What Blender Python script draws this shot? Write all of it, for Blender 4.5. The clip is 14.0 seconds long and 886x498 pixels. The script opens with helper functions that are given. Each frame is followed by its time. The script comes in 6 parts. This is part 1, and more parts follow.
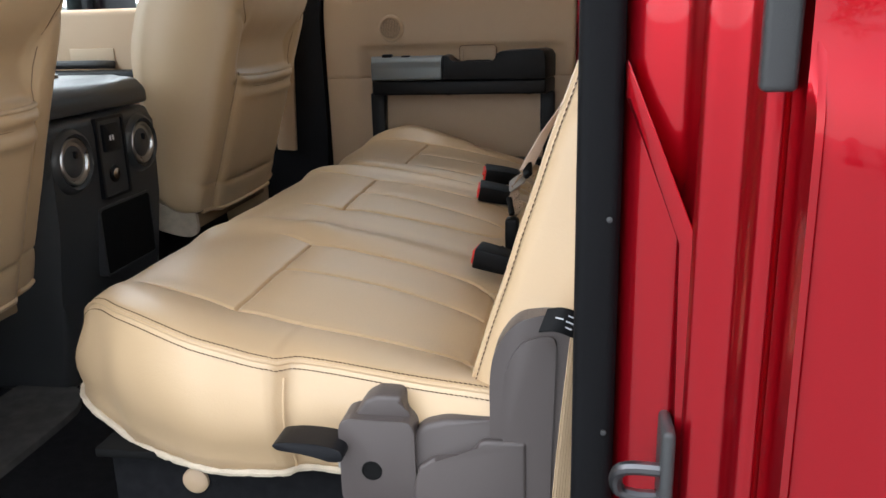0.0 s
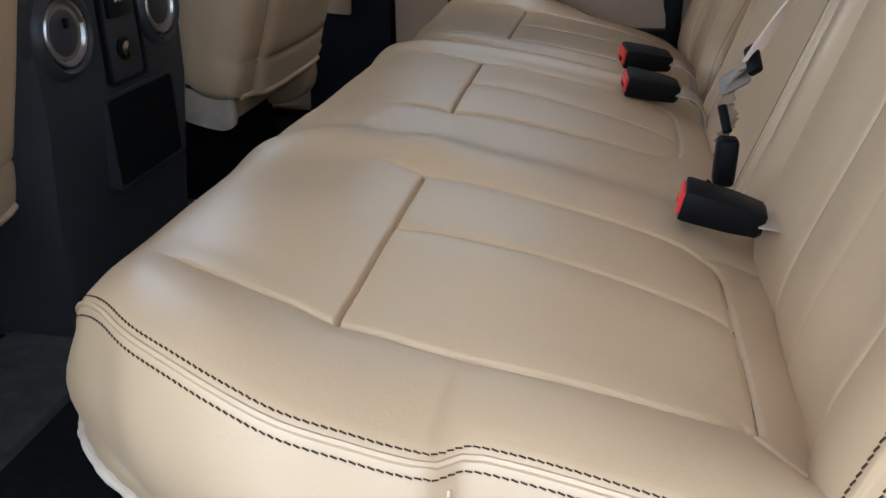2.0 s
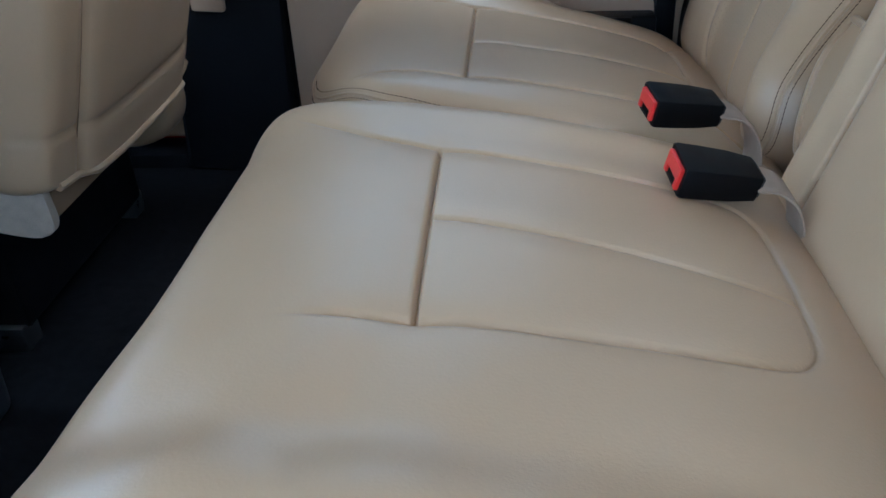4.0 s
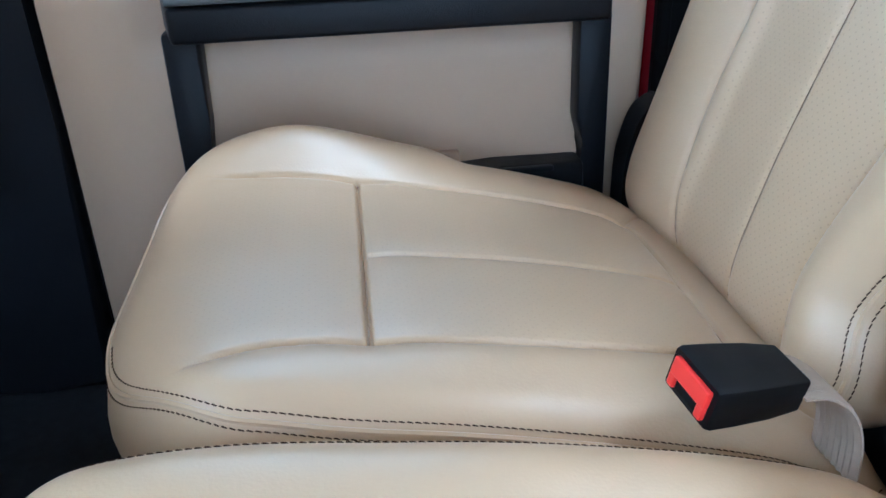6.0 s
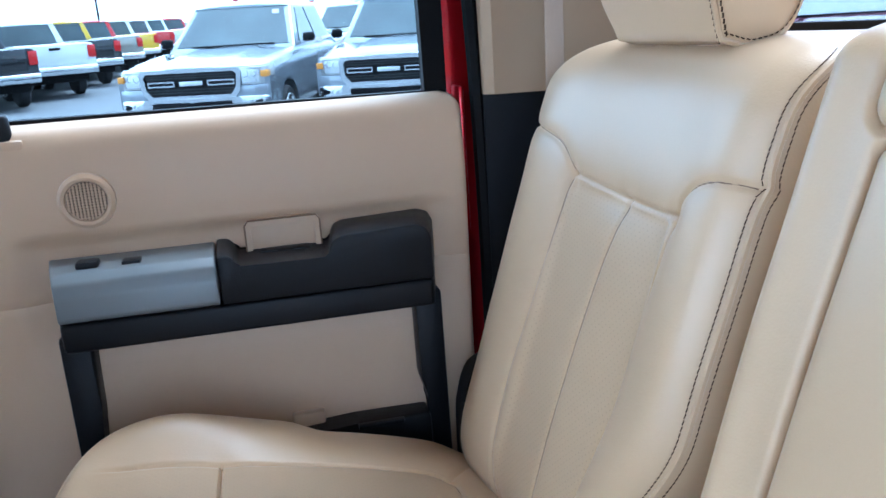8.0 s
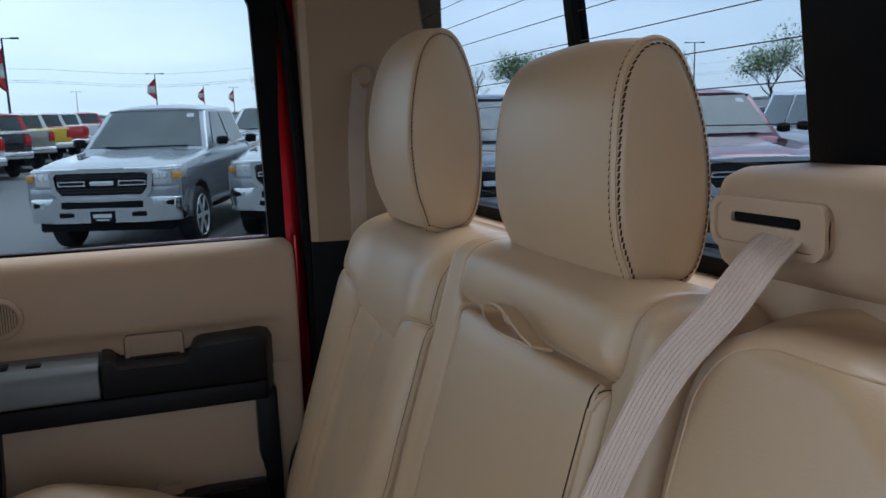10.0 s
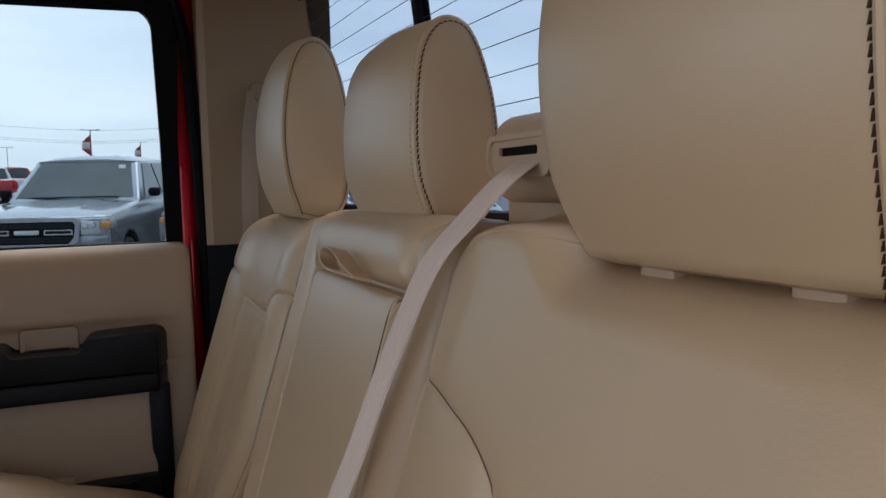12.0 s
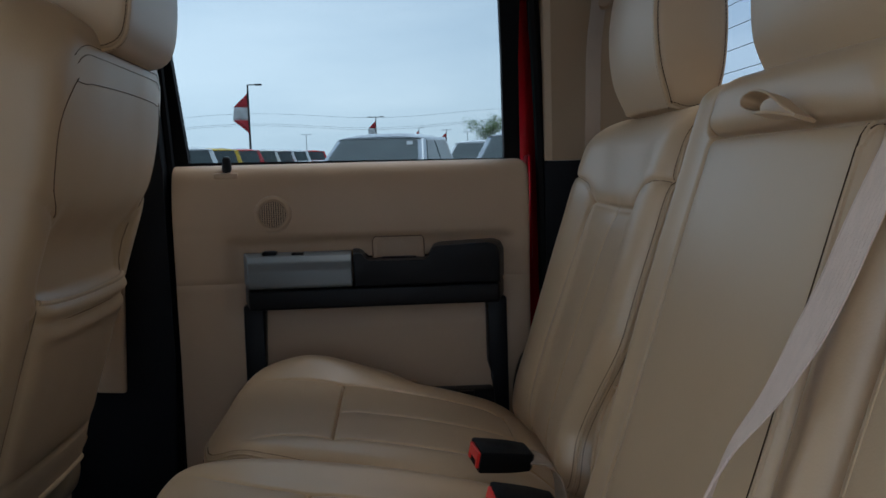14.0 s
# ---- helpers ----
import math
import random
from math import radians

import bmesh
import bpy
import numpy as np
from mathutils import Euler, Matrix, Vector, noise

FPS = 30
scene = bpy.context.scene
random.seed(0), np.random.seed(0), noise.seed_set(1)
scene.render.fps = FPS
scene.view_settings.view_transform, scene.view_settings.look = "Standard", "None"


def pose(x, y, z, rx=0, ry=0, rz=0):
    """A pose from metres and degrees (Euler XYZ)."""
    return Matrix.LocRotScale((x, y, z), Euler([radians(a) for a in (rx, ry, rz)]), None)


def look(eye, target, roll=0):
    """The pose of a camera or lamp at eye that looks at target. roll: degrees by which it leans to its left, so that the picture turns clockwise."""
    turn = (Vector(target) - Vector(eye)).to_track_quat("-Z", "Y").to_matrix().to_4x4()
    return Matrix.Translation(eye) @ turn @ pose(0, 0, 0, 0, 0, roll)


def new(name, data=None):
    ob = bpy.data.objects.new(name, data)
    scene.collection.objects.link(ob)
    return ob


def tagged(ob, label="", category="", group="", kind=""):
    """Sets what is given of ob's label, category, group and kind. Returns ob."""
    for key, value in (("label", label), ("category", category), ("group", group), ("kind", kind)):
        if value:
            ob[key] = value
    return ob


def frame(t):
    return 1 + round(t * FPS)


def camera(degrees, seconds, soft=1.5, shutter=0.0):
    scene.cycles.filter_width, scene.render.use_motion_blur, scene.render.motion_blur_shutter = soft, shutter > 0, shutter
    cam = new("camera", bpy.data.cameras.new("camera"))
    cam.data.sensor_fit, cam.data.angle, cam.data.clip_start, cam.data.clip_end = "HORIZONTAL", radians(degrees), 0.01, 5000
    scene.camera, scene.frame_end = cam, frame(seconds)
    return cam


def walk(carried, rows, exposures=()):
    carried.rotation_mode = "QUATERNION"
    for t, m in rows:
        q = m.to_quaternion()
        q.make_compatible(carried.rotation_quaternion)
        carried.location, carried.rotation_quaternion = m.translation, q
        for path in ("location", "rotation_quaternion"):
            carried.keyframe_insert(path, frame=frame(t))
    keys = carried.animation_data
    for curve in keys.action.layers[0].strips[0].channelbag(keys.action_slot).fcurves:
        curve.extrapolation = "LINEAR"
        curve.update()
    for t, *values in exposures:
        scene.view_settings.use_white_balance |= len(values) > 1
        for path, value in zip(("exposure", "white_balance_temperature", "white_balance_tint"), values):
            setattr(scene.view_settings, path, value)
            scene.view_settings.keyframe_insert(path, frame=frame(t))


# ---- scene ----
cam = camera(57.2, 14.0, soft=1.6)
PATH = [
    (0, (0.054, -1.494, 1.559), (-0.273, 0.401, 1.011), -1.6),
    (0.5, (-0.02, -1.404, 1.541), (-0.371, 0.471, 0.941), -1.7),
    (1, (-0.066, -1.277, 1.518), (-0.422, 0.573, 0.847), -1.3),
    (1.5, (-0.095, -1.196, 1.509), (-0.445, 0.611, 0.726), -1.0),
    (2, (-0.179, -1.091, 1.511), (-0.539, 0.68, 0.654), -1.0),
    (2.2, (-0.193, -1.049, 1.524), (-0.557, 0.708, 0.639), -1.1),
    (4.3, (-0.315, -0.464, 1.545), (-0.401, 1.245, 0.509), -3.1),
    (4.5, (-0.325, -0.407, 1.545), (-0.356, 1.305, 0.513), -3.1),
    (5, (-0.344, -0.288, 1.544), (-0.257, 1.432, 0.527), -2.5),
    (5.5, (-0.348, -0.19, 1.538), (-0.193, 1.556, 0.575), -2.5),
    (6, (-0.35, -0.125, 1.535), (-0.141, 1.653, 0.643), -2.1),
    (6.5, (-0.335, -0.097, 1.56), (-0.081, 1.704, 0.727), -1.7),
    (7, (-0.302, -0.131, 1.634), (-0.011, 1.7, 0.883), -1.7),
    (7.4, (-0.258, -0.179, 1.659), (0.026, 1.704, 1.048), -2.3),
    (7.5, (-0.261, -0.192, 1.669), (0.042, 1.696, 1.082), -2.5),
    (9.8, (-0.181, -0.684, 1.848), (0.406, 1.192, 1.479), -3.0),
    (10, (-0.182, -0.716, 1.846), (0.439, 1.161, 1.545), -2.1),
    (10.5, (-0.189, -0.778, 1.859), (0.503, 1.084, 1.63), -2.1),
    (11, (-0.17, -0.839, 1.842), (0.557, 1.015, 1.656), -1.9),
    (11.5, (-0.147, -0.883, 1.807), (0.6, 0.966, 1.654), -1.9),
    (12, (-0.127, -0.888, 1.743), (0.641, 0.952, 1.583), -1.5),
    (12.5, (-0.15, -0.825, 1.709), (0.589, 1.027, 1.551), -1.1),
    (13, (-0.197, -0.825, 1.676), (0.45, 1.061, 1.521), -0.8),
    (13.5, (-0.202, -0.851, 1.677), (0.197, 1.102, 1.513), -1.3),
    (13.7, (-0.223, -0.865, 1.659), (0.086, 1.104, 1.485), -1.7),
    (14, (-0.263, -0.793, 1.604), (-0.122, 1.194, 1.421), -1.5),
]
EXPOSURES = [
    (0.0, 2.6, 7100, 12), (1.0, 2.65, 7000, 12), (1.5, 2.6, 6700, 11), (2.0, 2.55, 5900, 10), (4.4, 3.1, 4950, 4), (5.5, 3.7, 4900, 4),
    (6.5, 4.15, 4850, 4), (7.5, 4.05, 4950, 6), (9.8, 1.9, 5950, 12), (11.0, 1.85, 6500, 14), (12.5, 1.75, 6500, 15),
    (13.3, 1.62, 6250, 12), (14.0, 1.45, 6100, 10),
]
walk(cam, [(t, look(eye, target, roll)) for t, eye, target, roll in PATH], EXPOSURES)

# ---- sky and sun: a bright overcast day ----
world = bpy.data.worlds.new("overcast_sky")
scene.world = world
world.use_nodes = True
wn, wl = world.node_tree.nodes, world.node_tree.links
wn.clear()
w_out = wn.new("ShaderNodeOutputWorld")
w_sky = wn.new("ShaderNodeTexSky")
w_sky.sky_type = "NISHITA"
w_sky.sun_disc = False
w_sky.sun_elevation = radians(65)
w_sky.sun_rotation = radians(65)
w_bg = wn.new("ShaderNodeBackground")
w_bg.inputs["Strength"].default_value = 0.12
wl.new(w_sky.outputs[0], w_bg.inputs["Color"])
w_tc = wn.new("ShaderNodeTexCoord")
w_map = wn.new("ShaderNodeMapping")
w_map.inputs["Scale"].default_value = (1.0, 1.0, 4.5)
w_noise = wn.new("ShaderNodeTexNoise")
w_noise.inputs["Scale"].default_value = 1.7
w_noise.inputs["Detail"].default_value = 6
w_noise.inputs["Roughness"].default_value = 0.5
w_ramp = wn.new("ShaderNodeValToRGB")
w_ramp.color_ramp.elements[0].position, w_ramp.color_ramp.elements[0].color = 0.34, (0.52, 0.63, 0.76, 1)
w_ramp.color_ramp.elements[1].position, w_ramp.color_ramp.elements[1].color = 0.70, (0.86, 0.92, 1.0, 1)
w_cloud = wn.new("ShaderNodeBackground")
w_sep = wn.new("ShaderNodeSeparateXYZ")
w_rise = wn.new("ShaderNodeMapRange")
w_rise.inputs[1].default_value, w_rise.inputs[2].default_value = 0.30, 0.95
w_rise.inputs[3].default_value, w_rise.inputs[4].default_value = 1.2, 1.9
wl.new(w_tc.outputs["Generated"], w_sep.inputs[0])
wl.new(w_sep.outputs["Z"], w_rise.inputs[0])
# Gradient dims the unseen sky past the open door, to balance cab light.
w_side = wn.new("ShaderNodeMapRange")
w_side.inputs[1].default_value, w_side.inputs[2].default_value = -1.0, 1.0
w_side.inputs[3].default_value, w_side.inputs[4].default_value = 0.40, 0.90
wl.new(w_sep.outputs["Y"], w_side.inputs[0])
# Gradient brightens the unseen sky ahead, adding light through the windscreen.
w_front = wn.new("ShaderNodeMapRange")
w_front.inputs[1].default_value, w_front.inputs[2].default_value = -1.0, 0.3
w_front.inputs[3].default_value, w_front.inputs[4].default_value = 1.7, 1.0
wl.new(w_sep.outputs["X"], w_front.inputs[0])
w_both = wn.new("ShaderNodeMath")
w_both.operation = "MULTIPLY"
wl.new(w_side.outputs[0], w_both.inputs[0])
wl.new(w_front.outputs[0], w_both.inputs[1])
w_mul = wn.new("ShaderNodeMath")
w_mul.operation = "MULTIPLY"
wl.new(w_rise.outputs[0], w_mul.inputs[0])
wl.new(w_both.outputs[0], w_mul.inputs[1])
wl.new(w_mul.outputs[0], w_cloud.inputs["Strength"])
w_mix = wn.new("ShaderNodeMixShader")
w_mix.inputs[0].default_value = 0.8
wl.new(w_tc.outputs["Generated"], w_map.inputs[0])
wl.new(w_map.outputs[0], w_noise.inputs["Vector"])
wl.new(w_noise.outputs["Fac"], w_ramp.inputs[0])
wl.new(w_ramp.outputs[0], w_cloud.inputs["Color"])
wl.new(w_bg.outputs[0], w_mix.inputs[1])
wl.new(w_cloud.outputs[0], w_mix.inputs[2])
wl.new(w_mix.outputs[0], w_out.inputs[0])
sun = new("sun", bpy.data.lights.new("sun", "SUN"))
sun.data.energy, sun.data.angle, sun.data.color = 0.8, radians(40), (1.0, 0.98, 0.95)
sun.matrix_world = look((3.6, 1.8, 9.6), (0, 0, 1))


# ---- materials ----
def material(name, color, rough=0.5, metal=0.0, var=0.08, vscale=9.0, grain=0.0, gscale=300.0, depth=0.001, spec=0.5, coat=0.0, coat_rough=0.04, rvar=0.06, stain=None, stretch=(1, 1, 1)):
    """A surface whose colour drifts at a broad and a fine scale, with a grain in relief."""
    m = bpy.data.materials.new(name)
    m.use_nodes = True
    nt = m.node_tree
    n, k = nt.nodes, nt.links
    b = n["Principled BSDF"]
    b.inputs["Metallic"].default_value = metal
    b.inputs["Specular IOR Level"].default_value = spec
    b.inputs["Coat Weight"].default_value = coat
    b.inputs["Coat Roughness"].default_value = coat_rough
    tc = n.new("ShaderNodeTexCoord")
    mp = n.new("ShaderNodeMapping")
    mp.inputs["Scale"].default_value = stretch
    k.new(tc.outputs["Object"], mp.inputs[0])
    big = n.new("ShaderNodeTexNoise")
    big.inputs["Scale"].default_value = vscale
    big.inputs["Detail"].default_value = 5
    k.new(mp.outputs[0], big.inputs["Vector"])
    mix = n.new("ShaderNodeMix")
    mix.data_type = "RGBA"
    lo = tuple(max(0.0, c * (1 - 1.6 * var)) for c in color)
    hi = tuple(min(1.0, c * (1 + 1.6 * var)) for c in color)
    if stain:
        lo = stain
    mix.inputs[6].default_value, mix.inputs[7].default_value = (*lo, 1), (*hi, 1)
    k.new(big.outputs["Fac"], mix.inputs[0])
    k.new(mix.outputs[2], b.inputs["Base Color"])
    mr = n.new("ShaderNodeMapRange")
    mr.inputs[1].default_value, mr.inputs[2].default_value = 0.3, 0.7
    mr.inputs[3].default_value, mr.inputs[4].default_value = max(0.02, rough - rvar), min(1, rough + rvar)
    k.new(big.outputs["Fac"], mr.inputs[0])
    k.new(mr.outputs[0], b.inputs["Roughness"])
    if grain:
        fine = n.new("ShaderNodeTexNoise")
        fine.inputs["Scale"].default_value = gscale
        fine.inputs["Detail"].default_value = 3
        k.new(mp.outputs[0], fine.inputs["Vector"])
        bump = n.new("ShaderNodeBump")
        bump.inputs["Strength"].default_value = grain
        bump.inputs["Distance"].default_value = depth
        k.new(fine.outputs["Fac"], bump.inputs["Height"])
        k.new(bump.outputs[0], b.inputs["Normal"])
    return m


def perforated(m, spacing, turn, hole=(0.40, 0.288, 0.185)):
    """Adds rows of small punched holes to a leather material."""
    n, k = m.node_tree.nodes, m.node_tree.links
    b = n["Principled BSDF"]
    tc = n.new("ShaderNodeTexCoord")
    mp = n.new("ShaderNodeMapping")
    mp.inputs["Rotation"].default_value = turn
    mp.inputs["Scale"].default_value = (1 / spacing, 1 / spacing, 1 / spacing)
    k.new(tc.outputs["Object"], mp.inputs[0])
    vor = n.new("ShaderNodeTexVoronoi")
    vor.voronoi_dimensions = "2D"
    vor.inputs["Randomness"].default_value = 0.0
    vor.inputs["Scale"].default_value = 1.0
    k.new(mp.outputs[0], vor.inputs["Vector"])
    mr = n.new("ShaderNodeMapRange")
    mr.inputs[1].default_value, mr.inputs[2].default_value = 0.03, 0.16
    k.new(vor.outputs["Distance"], mr.inputs[0])
    old = b.inputs["Base Color"].links[0].from_socket
    mix = n.new("ShaderNodeMix")
    mix.data_type = "RGBA"
    mix.inputs[6].default_value = (*hole, 1)
    k.new(mr.outputs[0], mix.inputs[0])
    k.new(old, mix.inputs[7])
    k.new(mix.outputs[2], b.inputs["Base Color"])
    return m


TAN = (0.517, 0.357, 0.207)
HIDE = dict(rough=0.46, var=0.05, vscale=5, grain=0.22, gscale=420, depth=0.0010, rvar=0.04, spec=0.6, coat=0.45, coat_rough=0.33)
leather = material("tan_leather", TAN, **HIDE)
leather_seat = perforated(material("tan_leather_perforated_seat", TAN, **HIDE), 0.0065, (0, 0, 0.78), (0.46, 0.310, 0.180))
leather_back = perforated(material("tan_leather_perforated_back", TAN, **HIDE), 0.0065, (0.78, radians(-90), 0), (0.37, 0.248, 0.143))
buckle_black = material("black_buckle_plastic", (0.004, 0.004, 0.0045), 0.5, var=0.15, vscale=30, grain=0.15, gscale=1500, depth=0.0004, spec=0.12)
thread = material("dark_brown_thread", (0.050, 0.028, 0.017), 0.9, var=0.2, spec=0.1)
# Brown for thin tubes that paint the shade in seam creases and gaps.
seam_brown = material("brown_joint_shade", (0.17, 0.105, 0.062), 0.8, var=0.2)
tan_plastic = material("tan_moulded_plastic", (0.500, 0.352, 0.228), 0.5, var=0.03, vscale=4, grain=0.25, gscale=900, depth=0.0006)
# The same tan, darkened to paint in the shade on the far pillar.
tan_pillar = material("darkened_tan_pillar_plastic", (0.31, 0.206, 0.118), 0.55, var=0.04, vscale=4, grain=0.25, gscale=900, depth=0.0006)
tan_cloth = material("tan_headliner_cloth", (0.64, 0.50, 0.36), 0.95, var=0.06, vscale=6, grain=0.5, gscale=1200, depth=0.0008, spec=0.2)
buckle_web = material("tan_buckle_webbing", (0.38, 0.295, 0.22), 0.8, var=0.12, vscale=60, grain=0.6, gscale=900, depth=0.0012, spec=0.15)
# Darker copy of the tan webbing, painting shade on belts.
tan_web_shade = material("shaded_tan_webbing", (0.35, 0.26, 0.19), 0.75, var=0.06, vscale=30, grain=0.5, gscale=700, depth=0.001, spec=0.2)
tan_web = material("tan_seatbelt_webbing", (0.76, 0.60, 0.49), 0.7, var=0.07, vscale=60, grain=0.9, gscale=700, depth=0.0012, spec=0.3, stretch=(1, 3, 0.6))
belt_plain = material("tan_side_belt_webbing", (0.60, 0.43, 0.275), 0.75, var=0.05, vscale=30, grain=0.5, gscale=900, depth=0.0008, spec=0.2)
fleece = material("pale_fleece_backing", (0.62, 0.52, 0.40), 1.0, var=0.15, vscale=60, grain=0.8, gscale=700, depth=0.004, spec=0.1)
black_plastic = material("black_grained_plastic", (0.0052, 0.0056, 0.0072), 0.42, var=0.15, vscale=12, grain=0.5, gscale=700, depth=0.0010, spec=0.20)
charcoal_plastic = material("charcoal_plastic", (0.038, 0.039, 0.040), 0.36, var=0.12, vscale=8, grain=0.3, gscale=900, depth=0.0008, spec=0.35)
navy_plastic = material("dark_pillar_plastic", (0.0055, 0.006, 0.008), 0.55, var=0.1, vscale=8, grain=0.3, gscale=700, depth=0.0008, spec=0.14)
taupe_plastic = material("taupe_hard_plastic", (0.072, 0.058, 0.055), 0.45, var=0.05, vscale=8, grain=0.35, gscale=1100, depth=0.0006)
silver_paint = material("silver_painted_plastic", (0.155, 0.172, 0.178), 0.46, metal=0.25, var=0.05, vscale=8, grain=0.1, gscale=1500, depth=0.0003)
dark_steel = material("dark_steel", (0.10, 0.10, 0.105), 0.34, metal=0.9, var=0.15, vscale=40)
chrome = material("chrome", (0.72, 0.73, 0.75), 0.12, metal=1.0, var=0.03, rvar=0.04)
steel = material("dull_steel", (0.45, 0.44, 0.43), 0.32, metal=1.0, var=0.1, vscale=40)
rubber = material("black_rubber_seal", (0.004, 0.0042, 0.005), 0.65, var=0.2, vscale=20, grain=0.3, gscale=500, depth=0.001, spec=0.12)
carpet = material("black_carpet", (0.016, 0.016, 0.018), 1.0, var=0.35, vscale=60, grain=1.0, gscale=900, depth=0.004, spec=0.1)
mat_carpet = material("grey_floor_mat_carpet", (0.085, 0.080, 0.076), 1.0, var=0.3, vscale=40, grain=1.0, gscale=800, depth=0.004, spec=0.1)
red_paint = material("red_metallic_paint", (0.35, 0.0022, 0.0090), 0.30, metal=0.8, var=0.04, vscale=3, grain=0.03, gscale=60, depth=0.0006, coat=0.5, rvar=0.03, spec=0.3)
button_red = material("red_button_plastic", (0.72, 0.030, 0.022), 0.35, var=0.05)
label_white = material("white_print", (0.65, 0.65, 0.66), 0.6, var=0.05)
# Near-black; also paints the shade of the bin opening and bolt hole.
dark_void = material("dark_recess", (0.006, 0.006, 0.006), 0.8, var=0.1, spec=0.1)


def glass_material(name, tint, rough=0.0):
    m = bpy.data.materials.new(name)
    m.use_nodes = True
    n, k = m.node_tree.nodes, m.node_tree.links
    n.remove(n["Principled BSDF"])
    out = n["Material Output"]
    tr = n.new("ShaderNodeBsdfTransparent")
    tr.inputs["Color"].default_value = (*tint, 1)
    gl = n.new("ShaderNodeBsdfGlossy")
    gl.inputs["Roughness"].default_value = rough
    fr = n.new("ShaderNodeLayerWeight")
    fr.inputs["Blend"].default_value = 0.5
    pw = n.new("ShaderNodeMath")
    pw.operation = "POWER"
    pw.inputs[1].default_value = 4.0
    ma = n.new("ShaderNodeMath")
    ma.operation = "MULTIPLY_ADD"
    ma.inputs[1].default_value, ma.inputs[2].default_value = 0.05, 0.0012
    k.new(fr.outputs["Facing"], pw.inputs[0])
    k.new(pw.outputs[0], ma.inputs[0])
    mx = n.new("ShaderNodeMixShader")
    k.new(ma.outputs[0], mx.inputs[0])
    k.new(tr.outputs[0], mx.inputs[1])
    k.new(gl.outputs[0], mx.inputs[2])
    k.new(mx.outputs[0], out.inputs["Surface"])
    return m


clear_glass = glass_material("windscreen_glass", (0.90, 0.93, 0.93))
side_glass = glass_material("side_window_glass", (0.46, 0.50, 0.51))
rear_glass = glass_material("rear_window_glass", (0.43, 0.475, 0.505))


# ---- builders ----
def thing(name, at, label, category, group="", kind=""):
    ob = new(name)
    ob.empty_display_size = 0.05
    ob.location = at
    return tagged(ob, label, category, group, kind)


def adopt(ob, parent):
    ob.parent = parent
    if parent.type == "EMPTY":
        ob.matrix_parent_inverse = Matrix.LocRotScale(parent.location, parent.rotation_euler, None).inverted()
    return ob


def as_object(name, me, mats, parent=None, label="", smooth=True):
    for m in mats if isinstance(mats, (list, tuple)) else [mats]:
        me.materials.append(m)
    if smooth:
        me.polygons.foreach_set("use_smooth", [True] * len(me.polygons))
    ob = new(name, me)
    if parent is not None:
        adopt(ob, parent)
    if label:
        tagged(ob, label)
    return ob


def part(name, bm, mat, parent=None, label="", smooth=True, angle=35):
    me = bpy.data.meshes.new(name)
    bmesh.ops.recalc_face_normals(bm, faces=bm.faces)
    bm.to_mesh(me)
    bm.free()
    ob = as_object(name, me, mat, parent, label, smooth)
    if smooth:
        me.set_sharp_from_angle(angle=radians(angle))
    return ob


def box(bm, x0, x1, y0, y1, z0, z1, bevel=0.0, seg=2):
    vs = [bm.verts.new((x, y, z)) for x in (x0, x1) for y in (y0, y1) for z in (z0, z1)]
    fs = [bm.faces.new([vs[i] for i in q]) for q in ((0, 1, 3, 2), (4, 6, 7, 5), (0, 4, 5, 1), (2, 3, 7, 6), (0, 2, 6, 4), (1, 5, 7, 3))]
    if bevel:
        es = {e for f in fs for e in f.edges}
        bmesh.ops.bevel(bm, geom=list(es), offset=bevel, segments=seg, profile=0.5, affect="EDGES")
    return bm


def boxes(*args, bevel=0.0, seg=2):
    bm = bmesh.new()
    for a in args:
        b2 = bmesh.new()
        box(b2, *a, bevel=bevel, seg=seg)
        me = bpy.data.meshes.new("tmp")
        b2.to_mesh(me)
        b2.free()
        bm.from_mesh(me)
        bpy.data.meshes.remove(me)
    return bm


def prism(pts, axis, lo, hi, bevel=0.0, seg=2, bm=None):
    """A polygon in the plane across an axis, drawn out along it. pts hold the two other coordinates in x, y, z order."""
    own = bmesh.new()

    def place(p, d):
        return {"x": (d, p[0], p[1]), "y": (p[0], d, p[1]), "z": (p[0], p[1], d)}[axis]

    a = [own.verts.new(place(p, lo)) for p in pts]
    b = [own.verts.new(place(p, hi)) for p in pts]
    own.faces.new(a)
    own.faces.new(b[::-1])
    for i in range(len(pts)):
        j = (i + 1) % len(pts)
        own.faces.new((a[j], a[i], b[i], b[j]))
    if bevel:
        bmesh.ops.bevel(own, geom=list(own.edges), offset=bevel, segments=seg, profile=0.5, affect="EDGES", clamp_overlap=True)
    if bm is None:
        return own
    me = bpy.data.meshes.new("tmp")
    own.to_mesh(me)
    own.free()
    bm.from_mesh(me)
    bpy.data.meshes.remove(me)
    return bm


def round_rect(x0, x1, y0, y1, r, n=5):
    pts = []
    for cx, cy, a0 in ((x1 - r, y1 - r, 0), (x0 + r, y1 - r, 90), (x0 + r, y0 + r, 180), (x1 - r, y0 + r, 270)):
        for i in range(n + 1):
            a = radians(a0 + 90 * i / n)
            pts.append((cx + r * math.cos(a), cy + r * math.sin(a)))
    return pts


